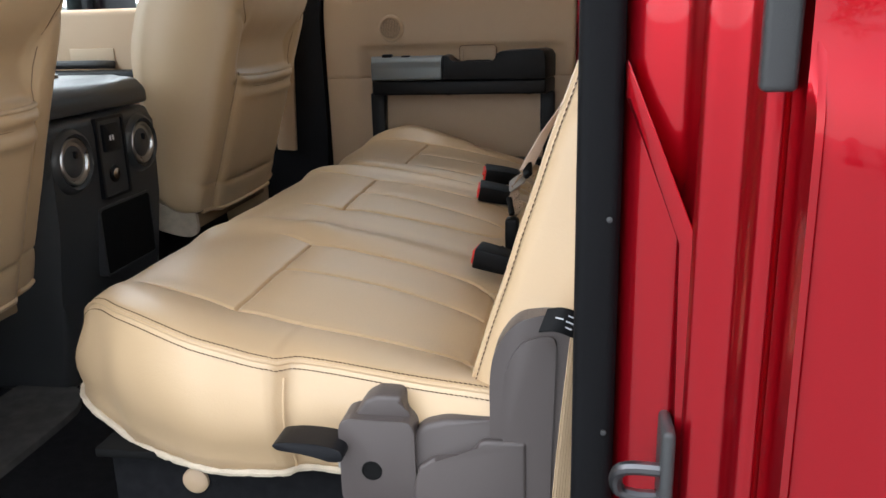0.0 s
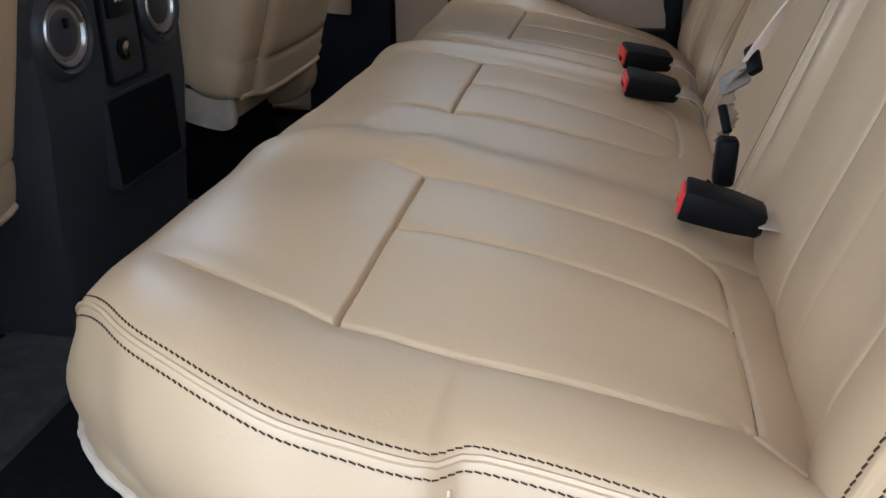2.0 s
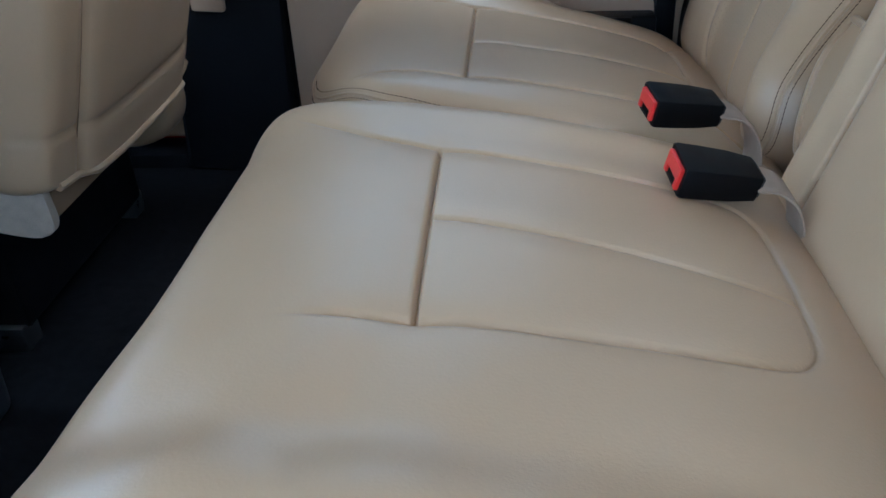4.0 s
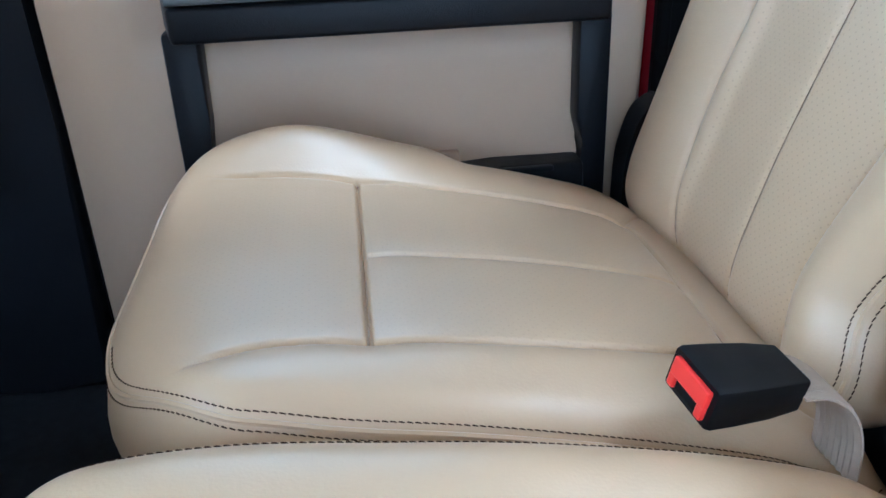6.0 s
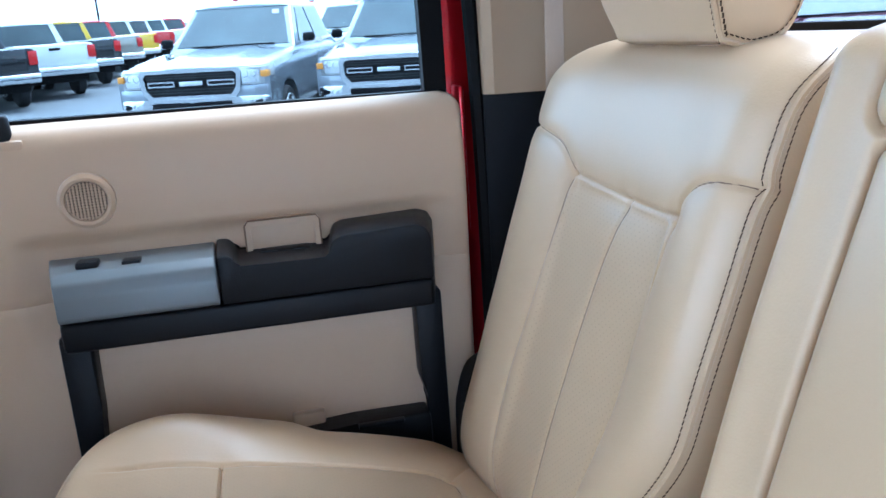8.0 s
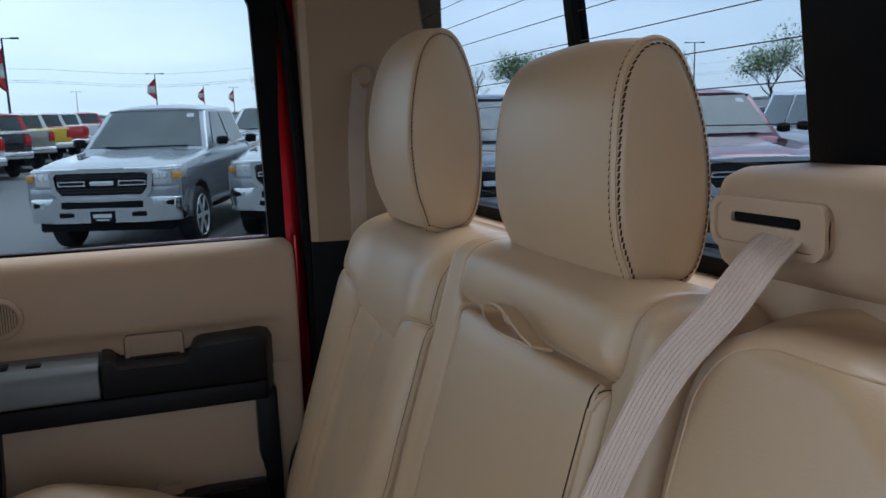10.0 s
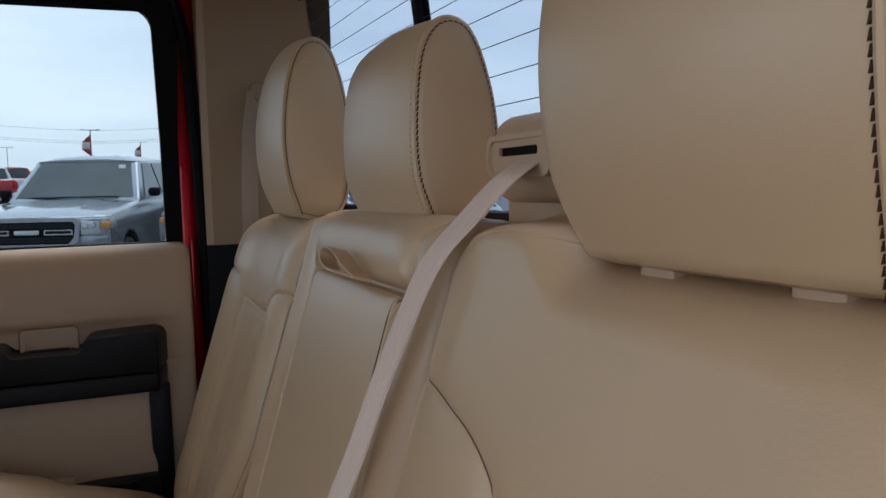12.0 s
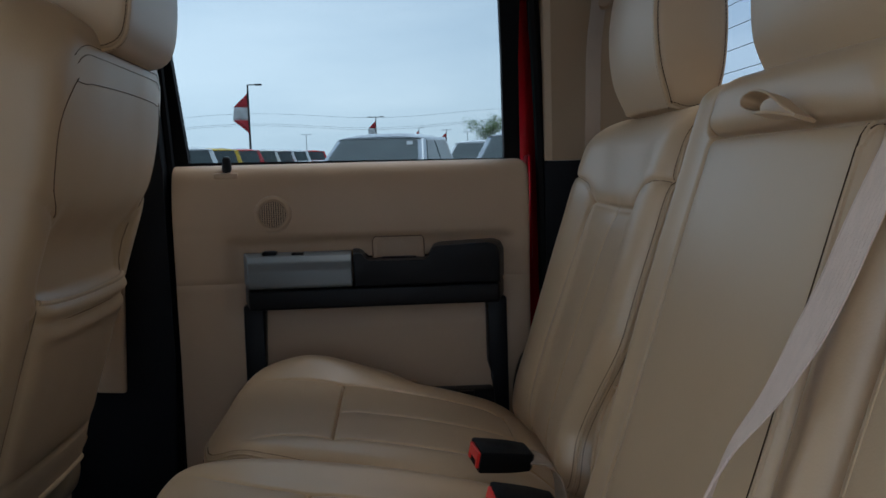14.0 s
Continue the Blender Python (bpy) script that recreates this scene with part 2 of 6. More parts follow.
def smooth_line(pts, n=8):
    """A Catmull-Rom line through points."""
    p = [Vector(q) for q in pts]
    p = [2 * p[0] - p[1]] + p + [2 * p[-1] - p[-2]]
    out = []
    for i in range(1, len(p) - 2):
        for k in range(n):
            t = k / n
            a, b, c, d = p[i - 1], p[i], p[i + 1], p[i + 2]
            out.append(0.5 * ((2 * b) + (c - a) * t + (2 * a - 5 * b + 4 * c - d) * t * t + (3 * b - a - 3 * c + d) * t ** 3))
    out.append(p[-2])
    return out


def tube(pts, r, sides=8, bm=None, closed=False):
    bm = bm or bmesh.new()
    p = [Vector(q) for q in pts]
    n = len(p)
    rings = []
    side = None
    for i in range(n):
        a = p[(i - 1) % n] if closed or i else p[0]
        b = p[(i + 1) % n] if closed or i < n - 1 else p[-1]
        d = (b - a).normalized()
        if side is None:
            side = d.orthogonal().normalized()
        side = (side - d * side.dot(d)).normalized()
        up = d.cross(side)
        rr = r[i] if isinstance(r, (list, tuple)) else r
        rings.append([bm.verts.new(p[i] + rr * (math.cos(2 * math.pi * k / sides) * side + math.sin(2 * math.pi * k / sides) * up)) for k in range(sides)])
    for i in range(n if closed else n - 1):
        u, v = rings[i], rings[(i + 1) % n]
        for k in range(sides):
            bm.faces.new((u[k], u[(k + 1) % sides], v[(k + 1) % sides], v[k]))
    if not closed:
        bm.faces.new(rings[0][::-1])
        bm.faces.new(rings[-1])
    return bm


def ribbon(pts, across, thick, bm=None):
    """A band along a line: across is half its width as a vector (or one for each point), thick its thickness."""
    bm = bm or bmesh.new()
    p = [Vector(q) for q in pts]
    rings = []
    for i in range(len(p)):
        d = (p[min(i + 1, len(p) - 1)] - p[max(i - 1, 0)]).normalized()
        w = Vector(across[i]) if isinstance(across, list) else Vector(across)
        nrm = d.cross(w).normalized() * thick / 2
        rings.append([bm.verts.new(q) for q in (p[i] + w + nrm * 0.4, p[i] + w * 0.92 + nrm, p[i] - w * 0.92 + nrm, p[i] - w + nrm * 0.4, p[i] - w - nrm * 0.4, p[i] - w * 0.92 - nrm, p[i] + w * 0.92 - nrm, p[i] + w - nrm * 0.4)])
    for u, v in zip(rings, rings[1:]):
        for k in range(8):
            bm.faces.new((u[k], u[(k + 1) % 8], v[(k + 1) % 8], v[k]))
    bm.faces.new(rings[0][::-1])
    bm.faces.new(rings[-1])
    return bm


def webbing(pts, across, thick=0.0013, ribs=14, bm=None):
    """A woven belt: a band with lengthwise ribs; across is half its width as a vector or one for each point."""
    bm = bm or bmesh.new()
    p = [Vector(q) for q in pts]
    m_ = 2 * ribs
    rings = []
    for i in range(len(p)):
        d = (p[min(i + 1, len(p) - 1)] - p[max(i - 1, 0)]).normalized()
        w = Vector(across[min(i, len(across) - 1)]) if isinstance(across, list) else Vector(across)
        nrm = d.cross(w).normalized()
        row = [p[i] + w * (2 * k / m_ - 1) + nrm * (thick * (0.30 if k % 2 else 1.0) * (0.4 if k in (0, m_) else 1)) for k in range(m_ + 1)]
        row += [p[i] + w * (1 - 2 * k / m_) - nrm * (thick * (0.30 if k % 2 else 1.0) * (0.4 if k in (0, m_) else 1)) for k in range(m_ + 1)]
        rings.append([bm.verts.new(q) for q in row])
    n = len(rings[0])
    for u, v in zip(rings, rings[1:]):
        for k in range(n):
            bm.faces.new((u[k], u[(k + 1) % n], v[(k + 1) % n], v[k]))
    bm.faces.new(rings[0][::-1])
    bm.faces.new(rings[-1])
    return bm


def lathe(profile, m, sides=32, bm=None):
    """Turns (radius, height) pairs round the z axis and lays the form with the pose m."""
    bm = bm or bmesh.new()
    rings = [[bm.verts.new(m @ Vector((r * math.cos(2 * math.pi * k / sides), r * math.sin(2 * math.pi * k / sides), h))) for k in range(sides)] for r, h in profile]
    for u, v in zip(rings, rings[1:]):
        for k in range(sides):
            bm.faces.new((u[k], u[(k + 1) % sides], v[(k + 1) % sides], v[k]))
    bm.faces.new(rings[0][::-1])
    bm.faces.new(rings[-1])
    return bm


def ease(q, lo, hi):
    t = np.clip((q - lo) / (hi - lo), 0, 1)
    return t * t * (3 - 2 * t)


def spaced(lo, hi, step, fine=()):
    """Grid lines from lo to hi, with close lines at the seams in fine."""
    base = list(np.linspace(lo, hi, max(4, int(round((hi - lo) / step)))))
    for f in fine:
        base += [f + d for d in (-0.0036, -0.0022, -0.0013, -0.0006, 0, 0.0006, 0.0013, 0.0022, 0.0036) if lo < f + d < hi]
    base = np.sort(np.array(base))
    keep = np.concatenate(([True], np.diff(base) > 0.0004))
    return base[keep]


def line_distance(A, B, pts):
    """The distance from every (A, B) to a line of points."""
    best = np.full(A.shape, 9.0)
    for (x0, y0), (x1, y1) in zip(pts, pts[1:]):
        dx, dy = x1 - x0, y1 - y0
        t = np.clip(((A - x0) * dx + (B - y0) * dy) / (dx * dx + dy * dy + 1e-12), 0, 1)
        best = np.minimum(best, np.hypot(A - x0 - t * dx, B - y0 - t * dy))
    return best


def curve2(pts, n=6):
    return [(v.x, v.y) for v in smooth_line([(a, b, 0) for a, b in pts], n)]


def wobble(A, B, scale, seed):
    """A smooth unevenness made of a few waves."""
    rng = np.random.RandomState(seed)
    out = np.zeros(A.shape)
    for _ in range(9):
        ang, f, ph = rng.uniform(0, 6.28), scale * rng.uniform(0.6, 1.8), rng.uniform(0, 6.28)
        out += np.sin((A * math.cos(ang) + B * math.sin(ang)) * f + ph)
    return out / 9


class Padded:
    """A padded form: a sheet over the plan al x bl with rounded corners and rolled edges, and walls down to its back.
    height(A, B) is its relief, lay(a, b, h) its place, corner gives the four corner radii, inset(A, B) picks the second material."""

    def __init__(self, al, bl, corner, edge, height, lay, depth, bulge=0.006, tuck=0.0):
        self.al, self.bl, self.corner, self.edge, self.height, self.lay = al, bl, corner, edge, height, lay
        self.depth, self.bulge, self.tuck = depth, bulge, tuck

    def shape(self, A, B):
        a0, a1, b0, b1 = self.al[0], self.al[-1], self.bl[0], self.bl[-1]
        X, Y, d = A.copy(), B.copy(), np.minimum.reduce([A - a0, a1 - A, B - b0, b1 - B])
        for ca, cb, r in ((a0, b0, self.corner[0]), (a1, b0, self.corner[1]), (a0, b1, self.corner[2]), (a1, b1, self.corner[3])):
            sa, sb = (1 if ca == a0 else -1), (1 if cb == b0 else -1)
            ua, ub = ca + sa * r, cb + sb * r
            zone = ((A - ua) * sa < 0) & ((B - ub) * sb < 0)
            da, db = A - ua, B - ub
            m = np.maximum(np.abs(da), np.abs(db))
            q = np.hypot(da, db)
            f = np.where(q > 1e-9, m / np.maximum(q, 1e-9), 1)
            X = np.where(zone, ua + da * f, X)
            Y = np.where(zone, ub + db * f, Y)
            d = np.where(zone, r - m, d)
        e = self.edge(X, Y) if callable(self.edge) else np.full(X.shape, self.edge)
        g = np.clip(1 - d / e, 0, 1)
        return X, Y, self.height(X, Y) - e * (1 - np.sqrt(np.maximum(0, 1 - g * g))) * 0.85

    def on(self, pts, lift=0.0):
        """Places on the surface over points of the plan."""
        A, B = np.array([p[0] for p in pts], float), np.array([p[1] for p in pts], float)
        X, Y, H = self.shape(A, B)
        return [Vector(v) for v in np.stack(self.lay(X, Y, H + lift), 1)]

    def hem(self, sides, step=0.006):
        """The lower edge of the walls."""
        pts = self.rim(0.0, sides, step)
        X, Y, H = self.shape(np.array([p[0] for p in pts], float), np.array([p[1] for p in pts], float))
        nx, ny = X - np.clip(X, self.al[0] + 0.06, self.al[-1] - 0.06), Y - np.clip(Y, self.bl[0] + 0.06, self.bl[-1] - 0.06)
        nl = np.maximum(np.hypot(nx, ny), 1e-6)
        out = -(self.tuck(X, Y) if callable(self.tuck) else self.tuck) + 0.001
        return [Vector(v) for v in np.stack(self.lay(X + nx / nl * out, Y + ny / nl * out, self.depth(X, Y) if callable(self.depth) else np.full(X.shape, float(self.depth))), 1)]

    def wall(self, a, b, t):
        """A place on the wall below the edge at (a, b), t of the way down."""
        X, Y, H = self.shape(np.array([a], float), np.array([b], float))
        nx, ny = X - np.clip(X, self.al[0] + 0.06, self.al[-1] - 0.06), Y - np.clip(Y, self.bl[0] + 0.06, self.bl[-1] - 0.06)
        nl = np.maximum(np.hypot(nx, ny), 1e-6)
        out = (self.bulge(X, Y) if callable(self.bulge) else self.bulge) * math.sin(math.pi * min(1, t * 1.15)) - (self.tuck(X, Y) if callable(self.tuck) else self.tuck) * t * t
        base = self.depth(X, Y) if callable(self.depth) else self.depth
        return Vector(np.stack(self.lay(X + nx / nl * out, Y + ny / nl * out, H + (base - H) * t), 1)[0])

    def rim(self, inset, sides="arb", step=0.006):
        """The plan's line at a distance from its edge: l and r the two flanks, f the far end, n the near end."""
        a0, a1, b0, b1 = self.al[0] + inset, self.al[-1] - inset, self.bl[0] + inset, self.bl[-1] - inset
        pts = []
        for c in sides:
            p, q = {"l": ((a0, b0), (a0, b1)), "f": ((a0, b1), (a1, b1)), "r": ((a1, b1), (a1, b0)), "n": ((a1, b0), (a0, b0))}[c]
            n = max(2, int(math.hypot(q[0] - p[0], q[1] - p[1]) / step))
            pts += [(p[0] + (q[0] - p[0]) * i / n, p[1] + (q[1] - p[1]) * i / n) for i in range(n)]
        return pts

    def mesh(self, name, mats, inset=None, rows=7):
        A, B = np.meshgrid(self.al, self.bl, indexing="ij")
        a0, a1, b0, b1 = self.al[0], self.al[-1], self.bl[0], self.bl[-1]
        X, Y, H = self.shape(A, B)
        na, nb = A.shape
        ids = np.arange(na * nb).reshape(na, nb)
        ring = np.concatenate((ids[:, 0], ids[-1, 1:], ids[-2::-1, -1], ids[0, -2:0:-1]))
        px, py, ph = X.ravel(), Y.ravel(), H.ravel()
        P = [np.stack((px, py, ph), 1)]
        ex, ey, eh = px[ring], py[ring], ph[ring]
        nx, ny = ex - np.clip(ex, a0 + 0.06, a1 - 0.06), ey - np.clip(ey, b0 + 0.06, b1 - 0.06)
        nl = np.maximum(np.hypot(nx, ny), 1e-6)
        nx, ny = nx / nl, ny / nl
        q = np.stack((ids[:-1, :-1], ids[1:, :-1], ids[1:, 1:], ids[:-1, 1:]), -1).reshape(-1, 4)
        mat_id = np.zeros(len(q), int)
        if inset is not None:
            mat_id = inset(X, Y)[:-1, :-1].ravel().astype(int)
        last, count, wall = ring, na * nb, []
        for i in range(1, rows + 1):
            t = i / rows
            out = (self.bulge(ex, ey) if callable(self.bulge) else self.bulge) * math.sin(math.pi * min(1, t * 1.15)) - (self.tuck(ex, ey) if callable(self.tuck) else self.tuck) * t * t
            base = self.depth(ex, ey) if callable(self.depth) else self.depth
            P.append(np.stack((ex + nx * out, ey + ny * out, eh + (base - eh) * t), 1))
            this = count + np.arange(len(ring))
            wall.append(np.stack((last, this, np.roll(this, -1), np.roll(last, -1)), 1))
            last, count = this, count + len(ring)
        P = np.concatenate(P)
        W = np.stack(self.lay(P[:, 0], P[:, 1], P[:, 2]), 1)
        F = np.concatenate([q] + wall)
        me = bpy.data.meshes.new(name)
        me.from_pydata(W.tolist(), [], F.tolist() + [last[::-1].tolist()])
        me.update()
        me.polygons.foreach_set("material_index", np.concatenate((mat_id, np.zeros(len(F) - len(q), int))).tolist() + [0])
        bm = bmesh.new()
        bm.from_mesh(me)
        bmesh.ops.recalc_face_normals(bm, faces=bm.faces)
        bm.to_mesh(me)
        bm.free()
        for m in mats:
            me.materials.append(m)
        me.polygons.foreach_set("use_smooth", [True] * len(me.polygons))
        return me


def profile(pts, n=12):
    """A smooth curve through (place, value) pairs, as a function."""
    p = smooth_line([(a, b, 0) for a, b in pts], n)
    xs, ys = np.array([v.x for v in p]), np.array([v.y for v in p])
    return lambda q: np.interp(q, xs, ys)


def seam(A, B, pts, deep=0.004, wide=0.0024, soft=0.0025, softw=0.016, fade=0.0):
    """The relief of a sewn seam: a narrow crease in a shallow hollow, dying out at both ends over a length."""
    d = line_distance(A, B, pts)
    form = -deep * np.exp(-(d / wide) ** 2) - soft * np.exp(-(d / softw) ** 2)
    if fade:
        for a, b in (pts[0], pts[-1]):
            form = form * ease(np.hypot(A - a, B - b), 0.0, fade)
    return form


def bell(q, at, wide):
    return np.exp(-((q - at) / wide) ** 2)


def step(q, at, wide):
    return 1 / (1 + np.exp(-(q - at) / wide))


def stitches(line, width, length, gap, mat, parent, normal, name="stitching"):
    """A row of single thread stitches along a line, standing slightly proud."""
    p = [Vector(q) for q in line]
    bm = bmesh.new()
    run, at = 0.0, 0.0
    for a, b in zip(p, p[1:]):
        seg = (b - a).length
        if seg < 1e-6:
            continue
        d = (b - a) / seg
        while at < run + seg:
            c = a + d * (at - run)
            nrm = Vector(normal(c) if callable(normal) else normal).normalized()
            s = d.cross(nrm).normalized()
            vs = []
            for u, w, h in ((-1, -1, 0), (-1, 1, 0), (1, 1, 0), (1, -1, 0), (-0.5, 0, 1), (0.5, 0, 1)):
                vs.append(bm.verts.new(c + d * (u * length / 2) + s * (w * width / 2 + u * width * 0.3) + nrm * (h * width * 0.6)))
            for f in ((0, 1, 4), (2, 3, 5), (1, 2, 5, 4), (3, 0, 4, 5)):
                bm.faces.new([vs[i] for i in f])
            at += length + gap
        run += seg
    return part(name, bm, mat, parent, smooth=False)


def ring_prism(outer, inner, axis, lo, hi):
    """A frame: the band between two outlines of as many points, drawn out along an axis."""
    bm = bmesh.new()

    def place(p, d):
        return {"x": (d, p[0], p[1]), "y": (p[0], d, p[1]), "z": (p[0], p[1], d)}[axis]

    L = [[bm.verts.new(place(p, d)) for p in line] for d in (lo, hi) for line in (outer, inner)]
    n = len(outer)
    for i in range(n):
        j = (i + 1) % n
        bm.faces.new((L[0][i], L[0][j], L[1][j], L[1][i]))
        bm.faces.new((L[2][j], L[2][i], L[3][i], L[3][j]))
        bm.faces.new((L[0][j], L[0][i], L[2][i], L[2][j]))
        bm.faces.new((L[1][i], L[1][j], L[3][j], L[3][i]))
    return bm


# ================= the cab's shell =================
FLOOR, ROOF = 0.87, 2.19
floor = part("floor", boxes((-2.2, 0.36, -0.94, 0.94, FLOOR - 0.05, FLOOR)), carpet)
tagged(floor, "black carpeted cab floor under the seats", "floor", kind="structure")

# headliner, slightly arched, as a thick sheet
bm = bmesh.new()
ys = np.linspace(-0.96, 0.96, 25)
rows_ = []
for x in (-1.70, -1.0, -0.2, 0.30, 0.36):
    rows_.append([(bm.verts.new((x, y, ROOF + 0.03 * (1 - (y / 0.96) ** 2) - (0.03 if x > 0.2 else 0))), bm.verts.new((x, y, ROOF + 0.10))) for y in ys])
for u, v in zip(rows_, rows_[1:]):
    for i in range(len(ys) - 1):
        bm.faces.new((u[i][0], u[i + 1][0], v[i + 1][0], v[i][0]))
        bm.faces.new((u[i][1], v[i][1], v[i + 1][1], u[i + 1][1]))
for u in (rows_[0], rows_[-1]):
    for i in range(len(ys) - 1):
        bm.faces.new((u[i][0], u[i][1], u[i + 1][1], u[i + 1][0]))
for k in (0, len(ys) - 1):
    for u, v in zip(rows_, rows_[1:]):
        bm.faces.new((u[k][0], v[k][0], v[k][1], u[k][1]))
ceiling = part("ceiling", bm, tan_cloth)
tagged(ceiling, "tan cloth headliner of the truck cab", "ceiling", kind="structure")

roof = part("roof", boxes((-1.68, 0.42, -0.93, 0.93, ROOF + 0.102, ROOF + 0.14), bevel=0.015), red_paint)
tagged(roof, "red painted steel roof of the cab", "roof", kind="structure")

# windscreen end of the cab, far ahead of the seats
dash = part("dashboard", prism([(-2.2, FLOOR), (-2.2, 1.55), (-2.0, 1.60), (-1.82, 1.56), (-1.75, 1.45), (-1.80, 1.2), (-1.95, FLOOR)], "y", -0.93, 0.93, 0.02), charcoal_plastic)
tagged(dash, "dark moulded dashboard across the front of the cab", "dashboard", kind="structure")
firewall = part("wall_front", boxes((-2.26, -2.2, -0.96, 0.96, FLOOR, 1.56)), navy_plastic)
tagged(firewall, "dark bulkhead below the windscreen", "wall", kind="structure")
screen = part("window_front", prism([(-2.22, 1.56), (-1.72, ROOF + 0.03), (-1.715, ROOF + 0.03), (-2.212, 1.56)], "y", -0.9, 0.9), clear_glass)
screen.visible_shadow = False
tagged(screen, "clear raked windscreen", "window", kind="structure")


def cab_side(s):
    """Sill, rails and pillars of one side; s is 1 on the passenger's side and -1 on the driver's."""
    def y(a, b):
        return (min(s * a, s * b), max(s * a, s * b))
    far = s > 0
    tag = "right" if far else "left"
    rail = part("roof_rail_" + tag, boxes((-2.0, 0.34, *y(0.90, 1.0), 2.155, ROOF + 0.06), bevel=0.012), tan_cloth)
    tagged(rail, "tan cloth covered roof rail above the doors", "trim", kind="structure")
    sill = part("door_sill_" + tag, boxes((-1.9, 0.12, *y(0.88, 1.02), FLOOR - 0.10, FLOOR + 0.03), bevel=0.012), black_plastic)
    tagged(sill, "black scuff plate along the door sill", "trim", kind="structure")
    pil = thing("pillar_" + tag, (-0.76, s * 0.9, FLOOR), "dark plastic B-pillar between the front and rear doors", "pillar", kind="structure")
    part("pillar_trim", prism([(-0.80, FLOOR), (-0.70, FLOOR), (-0.695, 1.25), (-0.70, 1.62), (-0.735, 2.16), (-0.80, 2.16), (-0.82, 1.62), (-0.90, 1.25), (-0.93, FLOOR)], "y", *y(0.865, 0.96), bevel=0.012), navy_plastic, pil)
    part("belt_guide", prism([(-0.852, 1.186), (-0.792, 1.182), (-0.776, 1.6), (-0.785, 1.98), (-0.845, 1.98), (-0.85, 1.6)], "y", *y(0.846, 0.864), bevel=0.006), tan_plastic, pil, "tan plastic belt cover on the pillar")
    part("door_seal", tube(smooth_line([(-0.688, s * 0.905, FLOOR + 0.03), (-0.688, s * 0.905, 1.4), (-0.70, s * 0.915, 1.66), (-0.735, s * 0.93, 2.15)]), 0.011), rubber, pil)
    return pil


cab_side(1)
cab_side(-1)

# C-pillar beside the far seat
cp = thing("pillar_rear_right", (0.19, 0.9, FLOOR), "tan moulded C-pillar trim beside the rear window", "pillar", kind="structure")
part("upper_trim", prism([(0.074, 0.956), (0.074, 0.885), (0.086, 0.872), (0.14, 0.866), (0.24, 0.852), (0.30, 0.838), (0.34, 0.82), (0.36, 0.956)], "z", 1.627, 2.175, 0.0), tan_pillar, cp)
part("lower_trim", prism([(0.074, 0.95), (0.074, 0.89), (0.10, 0.884), (0.36, 0.86), (0.36, 0.95)], "z", FLOOR, 1.626, 0.0), navy_plastic, cp, "dark lower pillar trim")
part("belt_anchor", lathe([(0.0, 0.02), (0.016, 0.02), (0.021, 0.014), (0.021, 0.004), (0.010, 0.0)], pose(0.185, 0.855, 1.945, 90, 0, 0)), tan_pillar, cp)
part("jamb_edge", boxes((0.041, 0.049, 0.908, 0.956, 1.42, 1.64), bevel=0.003, seg=2), red_paint, cp, "red painted door jamb edge")
part("door_seal", tube(smooth_line([(0.072, 0.905, FLOOR + 0.03), (0.072, 0.905, 1.5), (0.062, 0.922, 1.9), (0.045, 0.935, 2.10), (-0.01, 0.94, 2.155), (-0.3, 0.94, 2.158), (-0.70, 0.94, 2.155)]), 0.013), rubber, cp)
part("painted_jamb", boxes((0.004, 0.082, 0.957, 1.01, FLOOR, 2.17), bevel=0.006), red_paint, cp, "red painted door jamb")

# ================= far rear door =================
door = thing("door_1", (-0.33, 0.95, 0.93), "closed rear door with tan trim panel and black armrest", "door", kind="structure")
DX0, DX1 = -0.688, 0.038
prof = [(v.x, v.y) for v in smooth_line([(0.935, 1.634, 0), (0.912, 1.632, 0), (0.893, 1.621, 0), (0.882, 1.598, 0), (0.875, 1.56, 0), (0.872, 1.52, 0), (0.873, 1.494, 0)], 5)]
prof += [(0.873 + 0.007 * k / 30, 1.494 - 0.0068 * (k + 1)) for k in range(30)] + [(0.882, 1.24), (0.882, 1.1), (0.882, 0.95)]


def door_trim():
    """The moulded trim: rolled top and rear edges, a scooped ledge behind the armrest and one split line."""
    bm_ = bmesh.new()
    xs = sorted(set(list(np.linspace(DX0, DX1, 90)) + [DX1 - d for d in (0.001, 0.002, 0.004, 0.006)]))
    rows = []
    for y, z in prof:
        r = 0.022
        limit = DX1 - (r - math.sqrt(max(0.0, r * r - max(0.0, z - 1.612) ** 2)) if z > 1.612 else 0.0)
        row = []
        for x in xs:
            q = DX0 + (x - DX0) * (limit - DX0) / (DX1 - DX0)
            g = max(0.0, 1 - (limit - q) / 0.009)
            scoop = 0.011 * float(ease(q, -0.60, -0.555) * ease(0.022 - q, 0.0, 0.045) * ease(1.490 - z, 0.0, 0.020) * ease(z, 1.28, 1.35))
            split = 0.004 * math.exp(-((z - 1.390) / 0.0030) ** 2)
            row.append(bm_.verts.new((q, y + scoop + split + 0.010 * (1 - math.sqrt(max(0.0, 1 - g * g))), z)))
        rows.append(row)
    for u, v in zip(rows, rows[1:]):
        for k in range(len(u) - 1):
            bm_.faces.new((u[k], u[k + 1], v[k + 1], v[k]))
    rim_ = [r_[-1] for r_ in rows] + rows[-1][-2::-1] + [r_[0] for r_ in rows[-2::-1]] + rows[0][1:-1]
    back_ = [bm_.verts.new((v.co.x, 0.950, v.co.z)) for v in rim_]
    for k in range(len(rim_)):
        j = (k + 1) % len(rim_)
        bm_.faces.new((rim_[k], rim_[j], back_[j], back_[k]))
    bm_.faces.new(back_)
    return bm_


